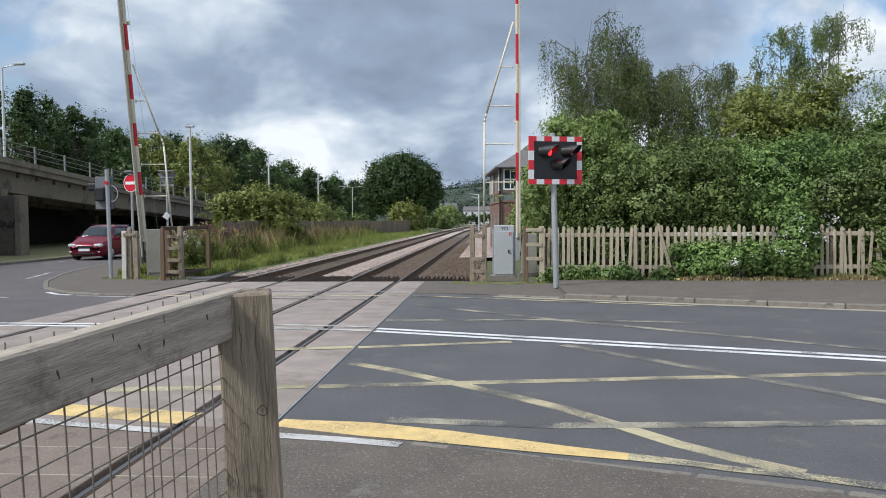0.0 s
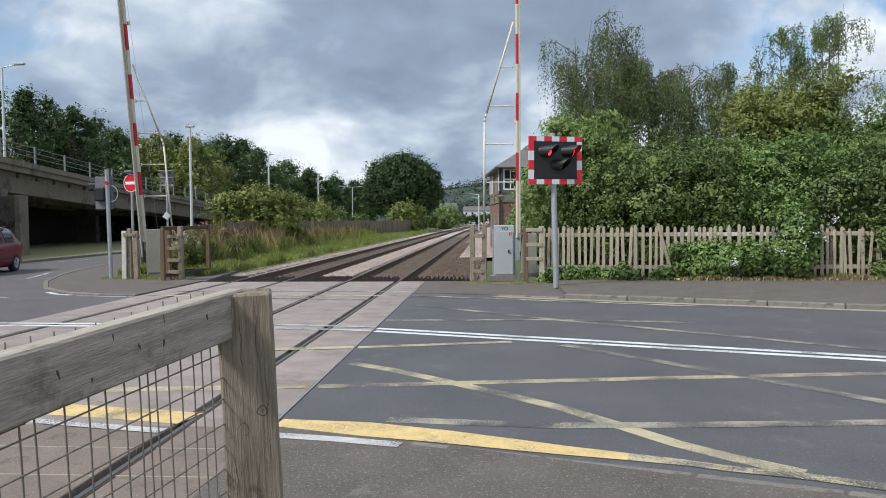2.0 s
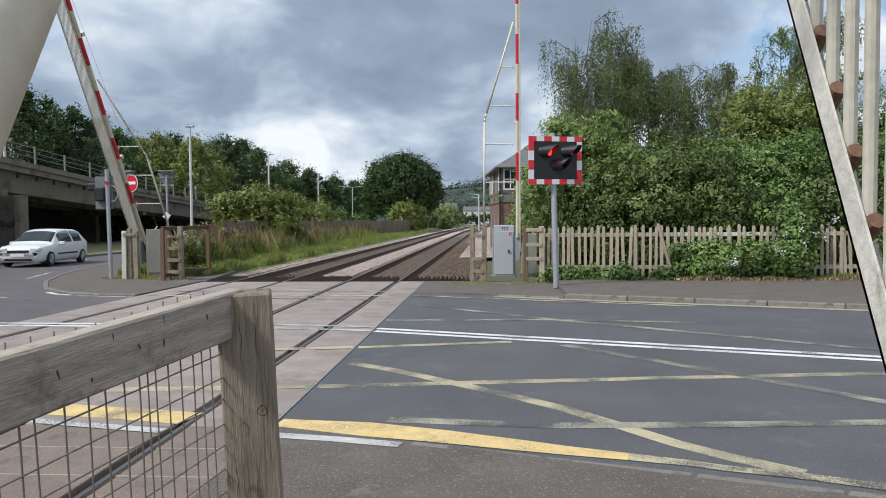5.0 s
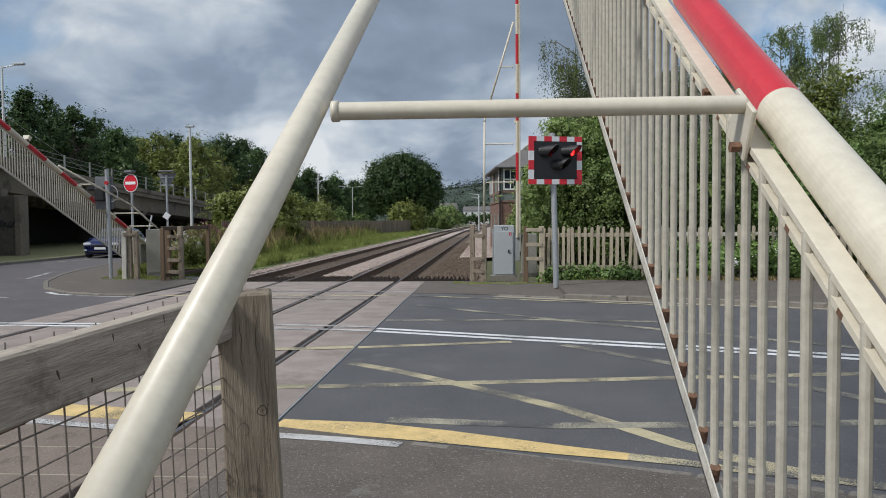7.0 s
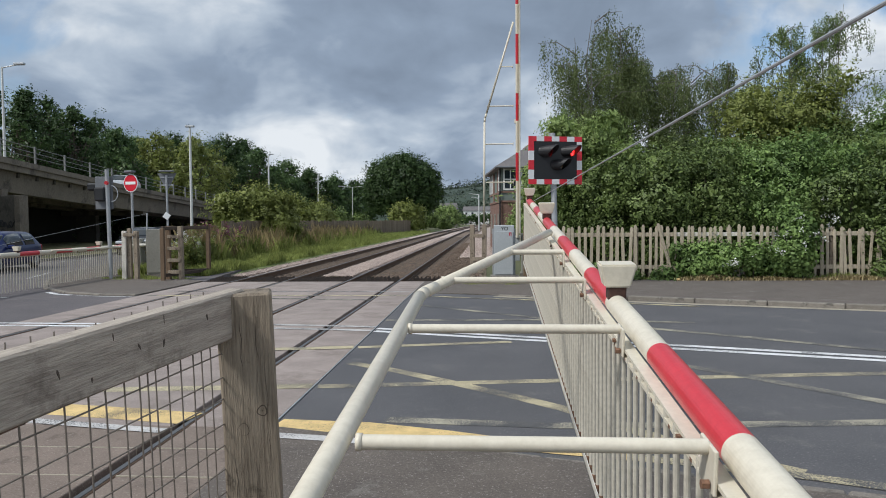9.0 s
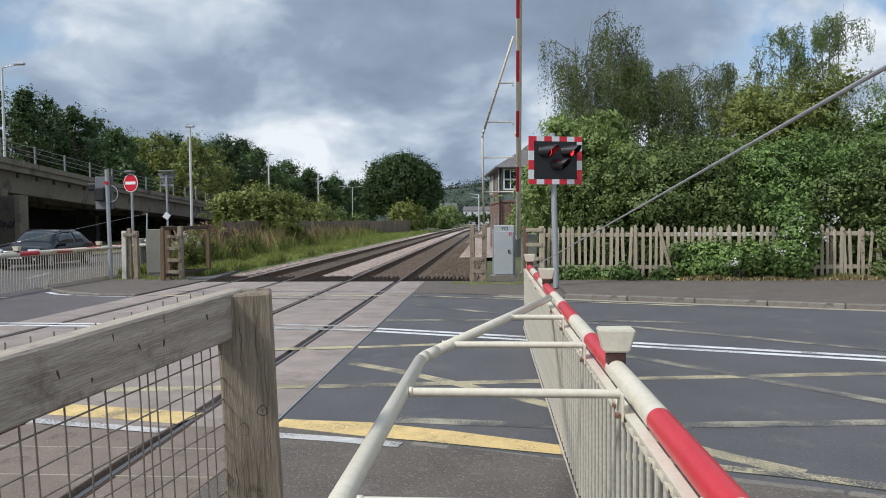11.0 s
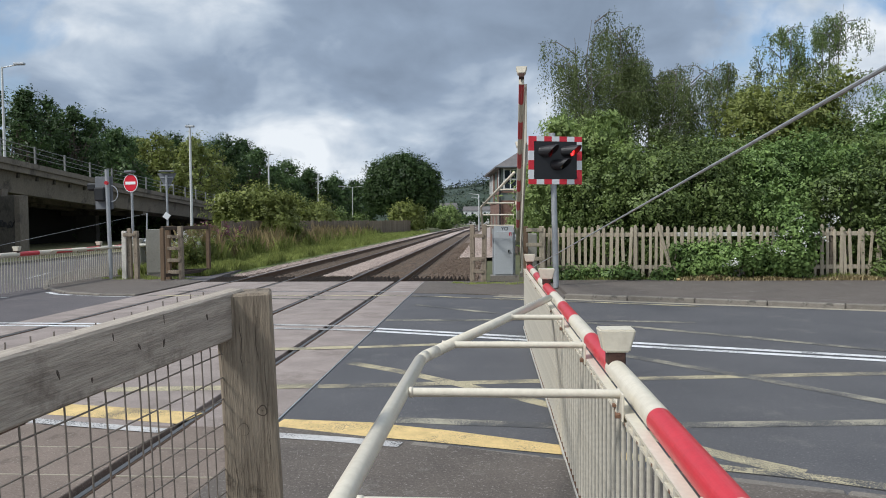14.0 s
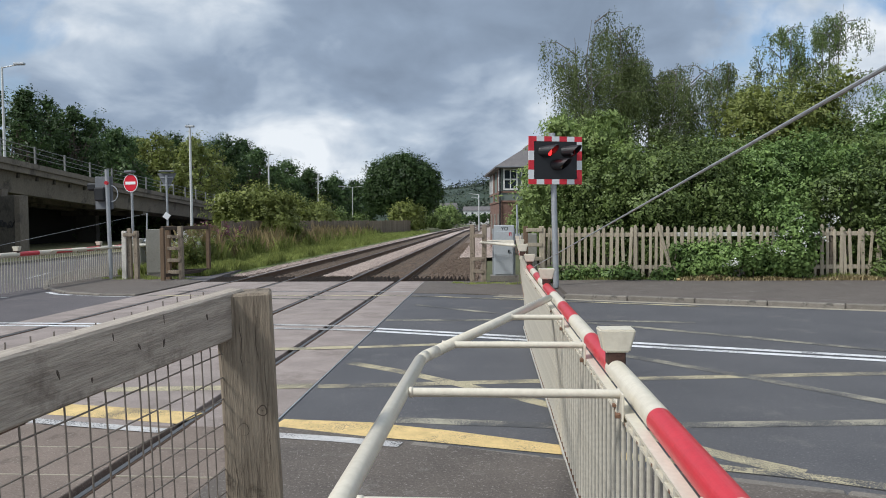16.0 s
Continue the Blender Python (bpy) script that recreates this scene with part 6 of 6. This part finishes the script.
def hills():
    """Wooded hill at the horizon, its ridge roughened by crowns."""
    ob = thing("wooded_hill", pose(0, 0, 0), "distant wooded green hill at the horizon", "hill", kind="stuff")
    rng = random.Random(12)
    clumps = []
    for k in range(150):
        x = -45 + 125 * k / 150
        for y, base in ((420, 8), (470, 18), (520, 27)):
            r = rng.uniform(5, 9)
            top = base * (0.75 + 0.25 * math.sin(x * 0.021 + 1.2) + 0.15 * math.sin(x * 0.07))
            clumps.append((x + rng.uniform(-3, 3), y + rng.uniform(-12, 12), max(1.0, top), r, r, r * 0.8))
    leaf_cloud("crowns", clumps, 60000, 0.42, LEAF_HAZE, ob, 12, inner=0.3)
    bm = bmesh.new()
    rows = []
    for y, f in ((400, 0.0), (430, 0.45), (480, 0.8), (540, 1.0), (640, 0.6)):
        rows.append([bm.verts.new((-330 + 560 * i / 40, y, -1 + f * 30 * (0.75 + 0.25 * math.sin((-330 + 560 * i / 40) * 0.021 + 1.2)))) for i in range(41)])
    for a, b in zip(rows, rows[1:]):
        for i in range(40):
            bm.faces.new((a[i], a[i + 1], b[i + 1], b[i]))
    part("slope", bm, LEAF_HAZE, ob, smooth=True)


LEAF_HAZE = leaf_material("far hazy woods", (0.028, 0.045, 0.031), (0.065, 0.090, 0.056), 0.1)
hills()


# ---------- buildings ----------
def signal_box():
    """Two-storey railway signal box: brick base, boarded upper storey with white windows, hipped slate roof."""
    # local x along the front that faces the crossing, local y away
    turn = 4.6
    ob = thing("signal_box", pose(0.68, 42.2, -0.2, 0, 0, turn), "red brick railway signal box with white windows and slate roof", "building")
    w, d = 4.2, 7.8
    box_part("wall", (0, 0, 0), (w, d, 3.0), BRICK, ob, "red brick lower walls", 0.01)
    upper = box_part("upper_storey", (0, 0, 3.0), (w, d, 5.0), GREEN_BOARD, ob, "grey-green boarded upper storey", 0.01)
    for z in (3.0, 3.55, 4.9):
        box_part("band", (-0.05, -0.05, z - 0.05), (w + 0.05, d + 0.05, z + 0.05), GREEN_BOARD if z > 4 else BRICK, upper)
    # windows on the front and on the track side
    for x0, x1 in ((0.12, 0.95), (1.15, 1.95), (2.15, 2.95), (3.15, 4.05)):
        win = thing("window", pose(0, 0, 0), "", "")
        win.parent = upper
        box_part("pane", (x0 + 0.06, -0.03, 3.75), (x1 - 0.06, -0.005, 4.8), GLASS_DARK, win)
        for a, b in ((x0, x0 + 0.08), (x1 - 0.08, x1), ((x0 + x1) / 2 - 0.03, (x0 + x1) / 2 + 0.03)):
            box_part("frame", (a, -0.07, 3.65), (b, -0.01, 4.9), WHITE_PAINT, win)
        for z in (3.65, 4.22, 4.80):
            box_part("frame", (x0, -0.065, z), (x1, -0.01, z + 0.09), WHITE_PAINT, win)
    for y0, y1 in ((0.15, 1.2), (5.4, 7.5)):
        win = thing("window", pose(0, 0, 0), "", "")
        win.parent = upper
        box_part("pane", (-0.03, y0, 3.75), (-0.005, y1, 4.8), GLASS_DARK, win)
        for a, b in ((y0, y0 + 0.10), (y1 - 0.10, y1), ((y0 + y1) / 2 - 0.05, (y0 + y1) / 2 + 0.05)):
            box_part("frame", (-0.07, a, 3.65), (-0.01, b, 4.9), WHITE_PAINT, win)
    for y0 in (1.5, 4.3):
        box_part("pilaster", (-0.04, y0, 3.0), (-0.002, y0 + 0.8, 4.85), BRICK, upper, "brick pier")
    for y0 in (1.2, 3.6, 6.0):
        box_part("blind_arch", (-0.025, y0, 1.0), (-0.003, y0 + 1.0, 2.3), KERB, ob, "pale bricked-up opening")
    bm = bmesh.new()
    o = 0.38
    e = [bm.verts.new(p) for p in ((-o, -o, 5.0), (w + o, -o, 5.0), (w + o, d + o, 5.0), (-o, d + o, 5.0))]
    low = [bm.verts.new((v.co.x, v.co.y, 4.90)) for v in e]
    r0, r1 = bm.verts.new((w / 2, 1.9, 6.55)), bm.verts.new((w / 2, d - 1.9, 6.55))
    for f in ((e[0], e[1], r0), (e[1], e[2], r1, r0), (e[2], e[3], r1), (e[3], e[0], r0, r1), tuple(low[::-1])):
        bm.faces.new(f)
    for k in range(4):
        bm.faces.new((low[k], low[(k + 1) % 4], e[(k + 1) % 4], e[k]))
    bmesh.ops.recalc_face_normals(bm, faces=bm.faces)
    roof = part("roof", bm, SLATE, ob, "dark slate hipped roof")
    box_part("ridge", (w / 2 - 0.08, 1.8, 6.5), (w / 2 + 0.08, d - 1.8, 6.62), BRICK, roof, "red ridge tiles")
    tube_part("gutter", (-o, -o, 4.96), (w + o, -o, 4.96), 0.06, SIGN_BACK, roof, "grey gutter")
    tube_part("downpipe", (-0.08, -0.08, 0.0), (-0.08, -0.08, 4.9), 0.045, BLACK, ob, "dark downpipe")
    return ob


signal_box()


def far_house(x, y, w, d, h, mat, label):
    ob = thing("house", pose(x, y, 0), label, "house", "distant houses")
    box_part("wall", (-w / 2, -d / 2, -0.3), (w / 2, d / 2, h), mat, ob)
    bm = bmesh.new()
    v = [bm.verts.new(p) for p in ((-w / 2 - 0.4, -d / 2 - 0.4, h), (w / 2 + 0.4, -d / 2 - 0.4, h), (w / 2 + 0.4, d / 2 + 0.4, h), (-w / 2 - 0.4, d / 2 + 0.4, h), (-w / 2, 0, h + 2.0), (w / 2, 0, h + 2.0))]
    for f in ((0, 1, 5, 4), (2, 3, 4, 5), (1, 2, 5), (3, 0, 4), (3, 2, 1, 0)):
        bm.faces.new([v[i] for i in f])
    part("roof", bm, SLATE, ob)
    n = max(2, int(w / 2.6))
    for k in range(n):
        x0 = -w / 2 + w * (k + 0.3) / n
        win = box_part("window", (x0, -d / 2 - 0.06, h - 1.9), (x0 + w * 0.4 / n, -d / 2 + 0.02, h - 0.7), WHITE_PAINT, ob)
        box_part("pane", (x0 + 0.1, -d / 2 - 0.09, h - 1.8), (x0 + w * 0.4 / n - 0.1, -d / 2 - 0.05, h - 0.8), GLASS_DARK, win)
    return ob


far_house(-14.5, 222, 9, 7, 5.0, KERB, "distant grey house with a slate roof")
far_house(-5.0, 335, 14, 8, 6.0, WHITE_PAINT, "distant long white building with a grey roof")


# ---------- vehicles ----------
TYRE = material("tyre rubber", (0.012, 0.012, 0.012), (0.028, 0.028, 0.028), 0.8, 10, 60, 0.2)
RIM = material("alloy rim", (0.38, 0.39, 0.40), (0.52, 0.53, 0.54), 0.35, 6, 40, 0.05, metal=0.8)
CAR_GLASS = plain("car glass", (0.02, 0.028, 0.034), 0.05)
HEAD_LAMP = plain("headlamp glass", (0.62, 0.65, 0.68), 0.1)
TAIL_LAMP = plain("tail lamp red", (0.30, 0.01, 0.012), 0.15)
TRIM = plain("black trim", (0.015, 0.015, 0.016), 0.6)


def vehicle(label, paint, length=4.1, width=1.74, height=1.60, nose=0.95, tail=0.15, rails=True, category="car"):
    """A hatchback that points to its local -y, with its foot at z 0."""
    ob = thing("car", pose(0, 0, 0), label, category, "cars on the side road")
    hl = length / 2
    belt = height * 0.60
    s = width / 1.74
    foot, brow = -hl + nose, -hl + nose + 0.72
    # stations from nose to tail: y, sill, top of the side, crown height, half width, share of it at the crown's edge
    stations = np.array([(-hl, 0.30, 0.56, 0.62, 0.60, 0.80), (-hl + 0.05, 0.22, 0.66, 0.73, 0.74, 0.82), (-hl + 0.25, 0.19, 0.76, 0.85, 0.82, 0.84),
                         (foot - 0.12, 0.19, belt * 0.93, belt * 1.02, 0.865, 0.84), (foot, 0.19, belt * 0.97, belt * 1.08, 0.87, 0.82), (brow, 0.19, belt, height - 0.06, 0.87, 0.70),
                         (brow + 0.5, 0.19, belt, height, 0.87, 0.70), (hl - 0.75 - tail * 0.3, 0.19, belt * 1.02, height - 0.03, 0.87, 0.70), (hl - 0.38 - tail * 0.3, 0.20, belt * 1.03, height - 0.11, 0.86, 0.69),
                         (hl - 0.07, 0.24, belt * 1.03, belt * 1.10, 0.82, 0.80), (hl, 0.34, belt * 0.84, belt * 0.90, 0.74, 0.84)])
    fine = np.linspace(-hl, hl, 57)
    table = np.stack([np.interp(fine, stations[:, 0], stations[:, k]) for k in range(1, 6)], 1)
    for turn in range(2):
        table[1:-1] = 0.25 * table[:-2] + 0.5 * table[1:-1] + 0.25 * table[2:]

    def section(k, out=0.0):
        """Half of a cross-section, from the sill up to the middle of the roof."""
        sill, side, crown, w, share = table[k]
        w *= s
        return [((w - 0.10), sill), (w - 0.02, sill + 0.10), (w + out, sill + 0.30), (w * 0.995 + out, side * 0.80), (w * 0.965 + out, side), (w * share + (w * 0.965 - w * share) * 0.5 + out, side + (crown - side) * 0.52 + out),
                (w * share + out * 0.5, crown - 0.045 + out), (w * share * 0.86, crown - 0.012 + out), (w * share * 0.45, crown + 0.010 + out), (0.0, crown + 0.016 + out)]

    bm = bmesh.new()
    rings = []
    for k, y in enumerate(fine):
        half = section(k)
        rings.append([bm.verts.new((-px, y, pz)) for px, pz in half] + [bm.verts.new((px, y, pz)) for px, pz in reversed(half[:-1])])
    n = len(rings[0])
    for p, q in zip(rings, rings[1:]):
        for i in range(n):
            bm.faces.new((p[i], q[i], q[(i + 1) % n], p[(i + 1) % n]))
    bm.faces.new(rings[0]), bm.faces.new(rings[-1][::-1])
    bmesh.ops.recalc_face_normals(bm, faces=bm.faces)
    part("body", bm, paint, ob, smooth=True)

    def glass(name, y0, y1, rows, mirror):
        """A curved pane that lies on the shell between two places along the car."""
        ks = [k for k, y in enumerate(fine) if y0 <= y <= y1]
        bm = bmesh.new()
        grid = []
        for k in ks:
            half = section(k, 0.008)
            line = [half[i] for i in rows]
            if mirror == 0:
                line = [(-px * 0.97, pz) for px, pz in line] + [(px * 0.97, pz) for px, pz in reversed(line[:-1])]
            else:
                (x0, z0), (x1, z1), (x2, z2) = line
                line = [(mirror * (x0 + (x1 - x0) * 0.16), z0 + (z1 - z0) * 0.16), (mirror * x1, z1), (mirror * (x1 + (x2 - x1) * 0.80), z1 + (z2 - z1) * 0.80)]
            grid.append([bm.verts.new((px, fine[k], pz)) for px, pz in line])
        for p, q in zip(grid, grid[1:]):
            for i in range(len(p) - 1):
                bm.faces.new((p[i], q[i], q[i + 1], p[i + 1]))
        bmesh.ops.recalc_face_normals(bm, faces=bm.faces)
        bmesh.ops.solidify(bm, geom=bm.faces[:], thickness=0.006)
        part(name, bm, CAR_GLASS, ob, "dark glass", smooth=True)

    glass("windscreen", foot + 0.04, brow - 0.02, (6, 7, 8, 9), 0)
    glass("rear_window", hl - 0.42 - tail * 0.3, hl - 0.12, (6, 7, 8, 9), 0)
    pillar = (brow + hl - 0.55) / 2
    for sx in (-1, 1):
        glass("window", brow - 0.26, pillar - 0.05, (4, 5, 6), sx)
        glass("window", pillar + 0.05, hl - 0.62 - tail * 0.3, (4, 5, 6), sx)
    y0, y1, y2 = foot - 0.05, brow, hl - 0.6 - tail
    wb, wr = 0.83 * s, 0.63 * s
    zb, zr = belt * 0.96, height
    for sx in (-1, 1):
        if rails:
            tube_part("roof_rail", (sx * (wr - 0.04), y1 + 0.25, zr - 0.005), (sx * (wr - 0.04), y2 - 0.1, zr - 0.005), 0.020, TRIM, ob, "black roof rail", sides=8)
        mir = box_part("mirror", (sx * (wb + 0.04) - 0.02 if sx > 0 else sx * (wb + 0.24), y0 + 0.42, zb - 0.02), (sx * (wb + 0.24) if sx > 0 else sx * (wb + 0.04) + 0.02, y0 + 0.54, zb + 0.13), paint, ob, "", 0.03)
        head = box_part("headlight", (min(sx * 0.42, sx * 0.78) * s, -hl + 0.015, 0.62), (max(sx * 0.42, sx * 0.78) * s, -hl + 0.36, 0.765), HEAD_LAMP, ob, "clear headlight", 0.04)
        box_part("fog_light", (min(sx * 0.55, sx * 0.75) * s, -hl + 0.02, 0.36), (max(sx * 0.55, sx * 0.70) * s, -hl + 0.16, 0.43), HEAD_LAMP, ob, "", 0.02)
        box_part("tail_light", (min(sx * 0.66, sx * 0.80) * s, hl - 0.22, belt * 0.72), (max(sx * 0.66, sx * 0.80) * s, hl - 0.02, belt * 1.05), TAIL_LAMP, ob, "red tail light", 0.03)
        box_part("door_handle", (sx * 0.868 * s - 0.02, 0.05, belt * 0.82), (sx * 0.868 * s + 0.02, 0.22, belt * 0.86), paint, ob)
        box_part("side_trim", (sx * 0.868 * s - 0.012, -0.85, 0.46), (sx * 0.868 * s + 0.014, 0.95, 0.52), TRIM, ob, "dark side strip")
    box_part("grille", (-0.40 * s, -hl - 0.014, 0.575), (0.40 * s, -hl + 0.12, 0.675), TRIM, ob, "black grille", 0.01)
    box_part("number_plate", (-0.26, -hl - 0.028, 0.43), (0.26, -hl + 0.05, 0.54), SIGN_WHITE, ob, "plain white plate")
    box_part("number_plate", (-0.26, hl - 0.03, 0.62), (0.26, hl + 0.02, 0.73), YELLOW_PLATE, ob, "plain yellow plate")
    box_part("bumper", (-0.52 * s, -hl - 0.010, 0.26), (0.52 * s, -hl + 0.25, 0.37), TRIM, ob, "dark lower bumper", 0.03)
    wheels = []
    for sx in (-1, 1):
        for y in (-hl + 0.80, hl - 0.74):
            wh = thing("wheel", pose(sx * 0.78 * s, y, 0.31), "", "")
            wh.parent = ob
            bm = bmesh.new()
            tube(bm, (-0.10, 0, 0), (0.10, 0, 0), 0.31, sides=24)
            bmesh.ops.bevel(bm, geom=[e for e in bm.edges if len(e.link_faces) == 2 and any(len(f.verts) > 4 for f in e.link_faces)], offset=0.03, segments=2, affect="EDGES")
            part("tyre", bm, TYRE, wh)
            bm = bmesh.new()
            tube(bm, (sx * 0.07, 0, 0), (sx * 0.108, 0, 0), 0.20, sides=20)
            for k in range(5):
                a = k * 1.2566
                tube(bm, (sx * 0.112, 0, 0), (sx * 0.112, 0.19 * math.cos(a), 0.19 * math.sin(a)), 0.022, sides=5)
            part("rim", bm, RIM, wh, "silver rim")
            wheels.append((wh, sx * 0.78 * s, y))
    return ob, wheels


YELLOW_PLATE = plain("yellow plate", (0.65, 0.48, 0.05), 0.4)


def car_paint(name, colour, metal=0.3):
    m = plain(name, colour, 0.3, metal, coat=0.25)
    m.node_tree.nodes["Principled BSDF"].inputs["Specular IOR Level"].default_value = 0.3
    return m


CARS = [
    (vehicle("dark red compact people carrier on the side road", car_paint("dark red car paint", (0.17, 0.006, 0.024)), 3.95, 1.74, 1.62, 0.80),
     [(0.0, -18.55, 33.9), (0.5, -18.5, 31.2), (1.0, -18.3, 28.6), (1.5, -18.05, 26.2), (2.0, -17.65, 23.6), (2.5, -17.0, 20.9), (3.4, -15.8, 17.0), (5, -15.4, 9), (16, -15.4, 4.0)]),
    (vehicle("white hatchback on the side road", car_paint("white car paint", (0.72, 0.74, 0.76), 0.0), 4.3, 1.80, 1.48, 1.1, 0.1, False),
     [(0.0, -33.5, 108), (2.0, -26.5, 72), (2.5, -24.3, 61), (3.0, -21.8, 52), (3.6, -19.6, 42.0), (4.2, -19.05, 35.8), (5.0, -18.5, 29.0), (5.8, -17.5, 22.4), (6.6, -16.6, 17.0), (8.0, -15.8, 10), (10, -15.4, 4.5), (16, -15.4, -6)]),
    (vehicle("dark blue hatchback on the side road", car_paint("dark blue car paint", (0.010, 0.020, 0.095)), 4.4, 1.80, 1.44, 1.1, 0.1, False),
     [(0.0, -37.5, 128), (5.5, -26.6, 73), (6.3, -20.6, 44.5), (7.0, -19.15, 36.0), (7.5, -18.85, 33.0), (8.0, -18.65, 30.0), (8.5, -18.4, 27.6), (9.0, -18.1, 25.2), (10.0, -17.5, 22.2), (11.0, -16.6, 16.5), (12.5, -15.6, 8.5), (16, -15.4, -14)]),
    (vehicle("black estate car with silver roof bars", car_paint("black car paint", (0.006, 0.007, 0.010), 0.0), 4.6, 1.82, 1.46, 1.15, 0.75, True),
     [(0.0, -42.0, 150), (7.0, -31.0, 95), (8.3, -21.6, 51), (9.0, -18.9, 38.5), (9.6, -18.3, 33.5), (10.4, -17.9, 29.4), (11.3, -17.55, 26.9), (12.0, -17.5, 24.7), (12.5, -17.5, 23.6), (13.0, -17.4, 22.2), (13.6, -17.0, 20.2), (14.5, -16.3, 17), (16, -15.6, 8)]),
]


def deck_car(label, paint, height, rails):
    ob, wheels = vehicle(label, paint, 4.2, 1.76, height, 0.95, 0.1, rails)
    ob["group"] = "vehicles on the viaduct"
    return ob, wheels


DECK_CARS = [
    (deck_car("pale grey car crossing the viaduct", car_paint("silver car paint", (0.48, 0.50, 0.52)), 1.6, True),
     [(0.0, -51.2, 257, 0.87), (2.5, -45.5, 202, 1.40), (5.3, -39.1, 140, 2.0), (7.5, -34.2, 93, 3.0), (8.0, -33.0, 81.5, 3.31), (8.5, -31.8, 70.0, 3.70), (9.0, -30.7, 58.8, 4.09), (9.4, -29.9, 50.4, 4.38), (10.0, -28.5, 37, 5.02), (11.3, -25.5, 8, 5.67), (12.6, -22.6, -20, 6.2), (16, -22.5, -21.5, 6.2)]),
    (deck_car("grey hatchback leaving over the viaduct", car_paint("grey car paint", (0.30, 0.31, 0.33)), 1.42, False),
     [(0.0, -32.9, 64.8, 3.88), (0.5, -32.1, 55.4, 4.20), (0.8, -31.4, 49.5, 4.42), (1.0, -31.1, 46.0, 4.57), (1.3, -30.5, 40.4, 4.82), (2.5, -28.4, 18.5, 5.41), (4.3, -25.6, -13, 6.03), (16, -25.55, -13.6, 6.04)]),
]


def drive(made, rows, height=None):
    """Key a car and its wheels along rows of time and place."""
    ob, wheels = made
    poses, turns, rolled, last = [], [], 0.0, None
    for k, (t, x, y, *z) in enumerate(rows):
        a, b = rows[max(0, k - 1)], rows[min(len(rows) - 1, k + 1)]
        head = math.degrees(math.atan2(b[1] - a[1], -(b[2] - a[2])))
        poses.append((t, pose(x, y, z[0] if z else 0.0, 0, 0, head)))
    walk(ob, poses)
    # wheels turn in steps well under a quarter
    for wh, wx, wy in wheels:
        steps, travelled = [], 0.0
        for p, q in zip(rows, rows[1:]):
            n = max(1, int((q[0] - p[0]) / 0.5))
            for i in range(n):
                steps.append((p[0] + (q[0] - p[0]) * i / n, travelled))
                travelled += min(80.0, math.degrees(math.hypot(q[1] - p[1], q[2] - p[2]) / 0.31) / n)
        steps.append((rows[-1][0], travelled))
        walk(wh, [(t, pose(wx, wy, 0.31, -a)) for t, a in steps])


def motions():
    swing(NEAR_BARRIER, NEAR_TIMES)
    swing(LEFT_BARRIER, LEFT_TIMES)
    swing(FAR_BARRIER, FAR_TIMES)
    for made, rows in CARS:
        drive(made, rows)
    for made, rows in DECK_CARS:
        drive(made, rows)
    for lens, at, left in LENSES:
        turn = 0.0 if left else 180.0
        rows = [(0.0, pose(*at, 0, 0, turn))]
        changes = sorted([0.15 + 0.725 * k for k in range(23)] + [0.55 + 0.725 * k for k in range(22)])
        for t in changes:
            if t < 15.9:
                for j in range(4):
                    rows.append((t - 0.05 + 0.0334 * j, pose(*at, 0, 0, turn + 60 * j)))
                turn += 180
        rows.append((16.0, pose(*at, 0, 0, turn)))
        walk(lens, rows)


motions()
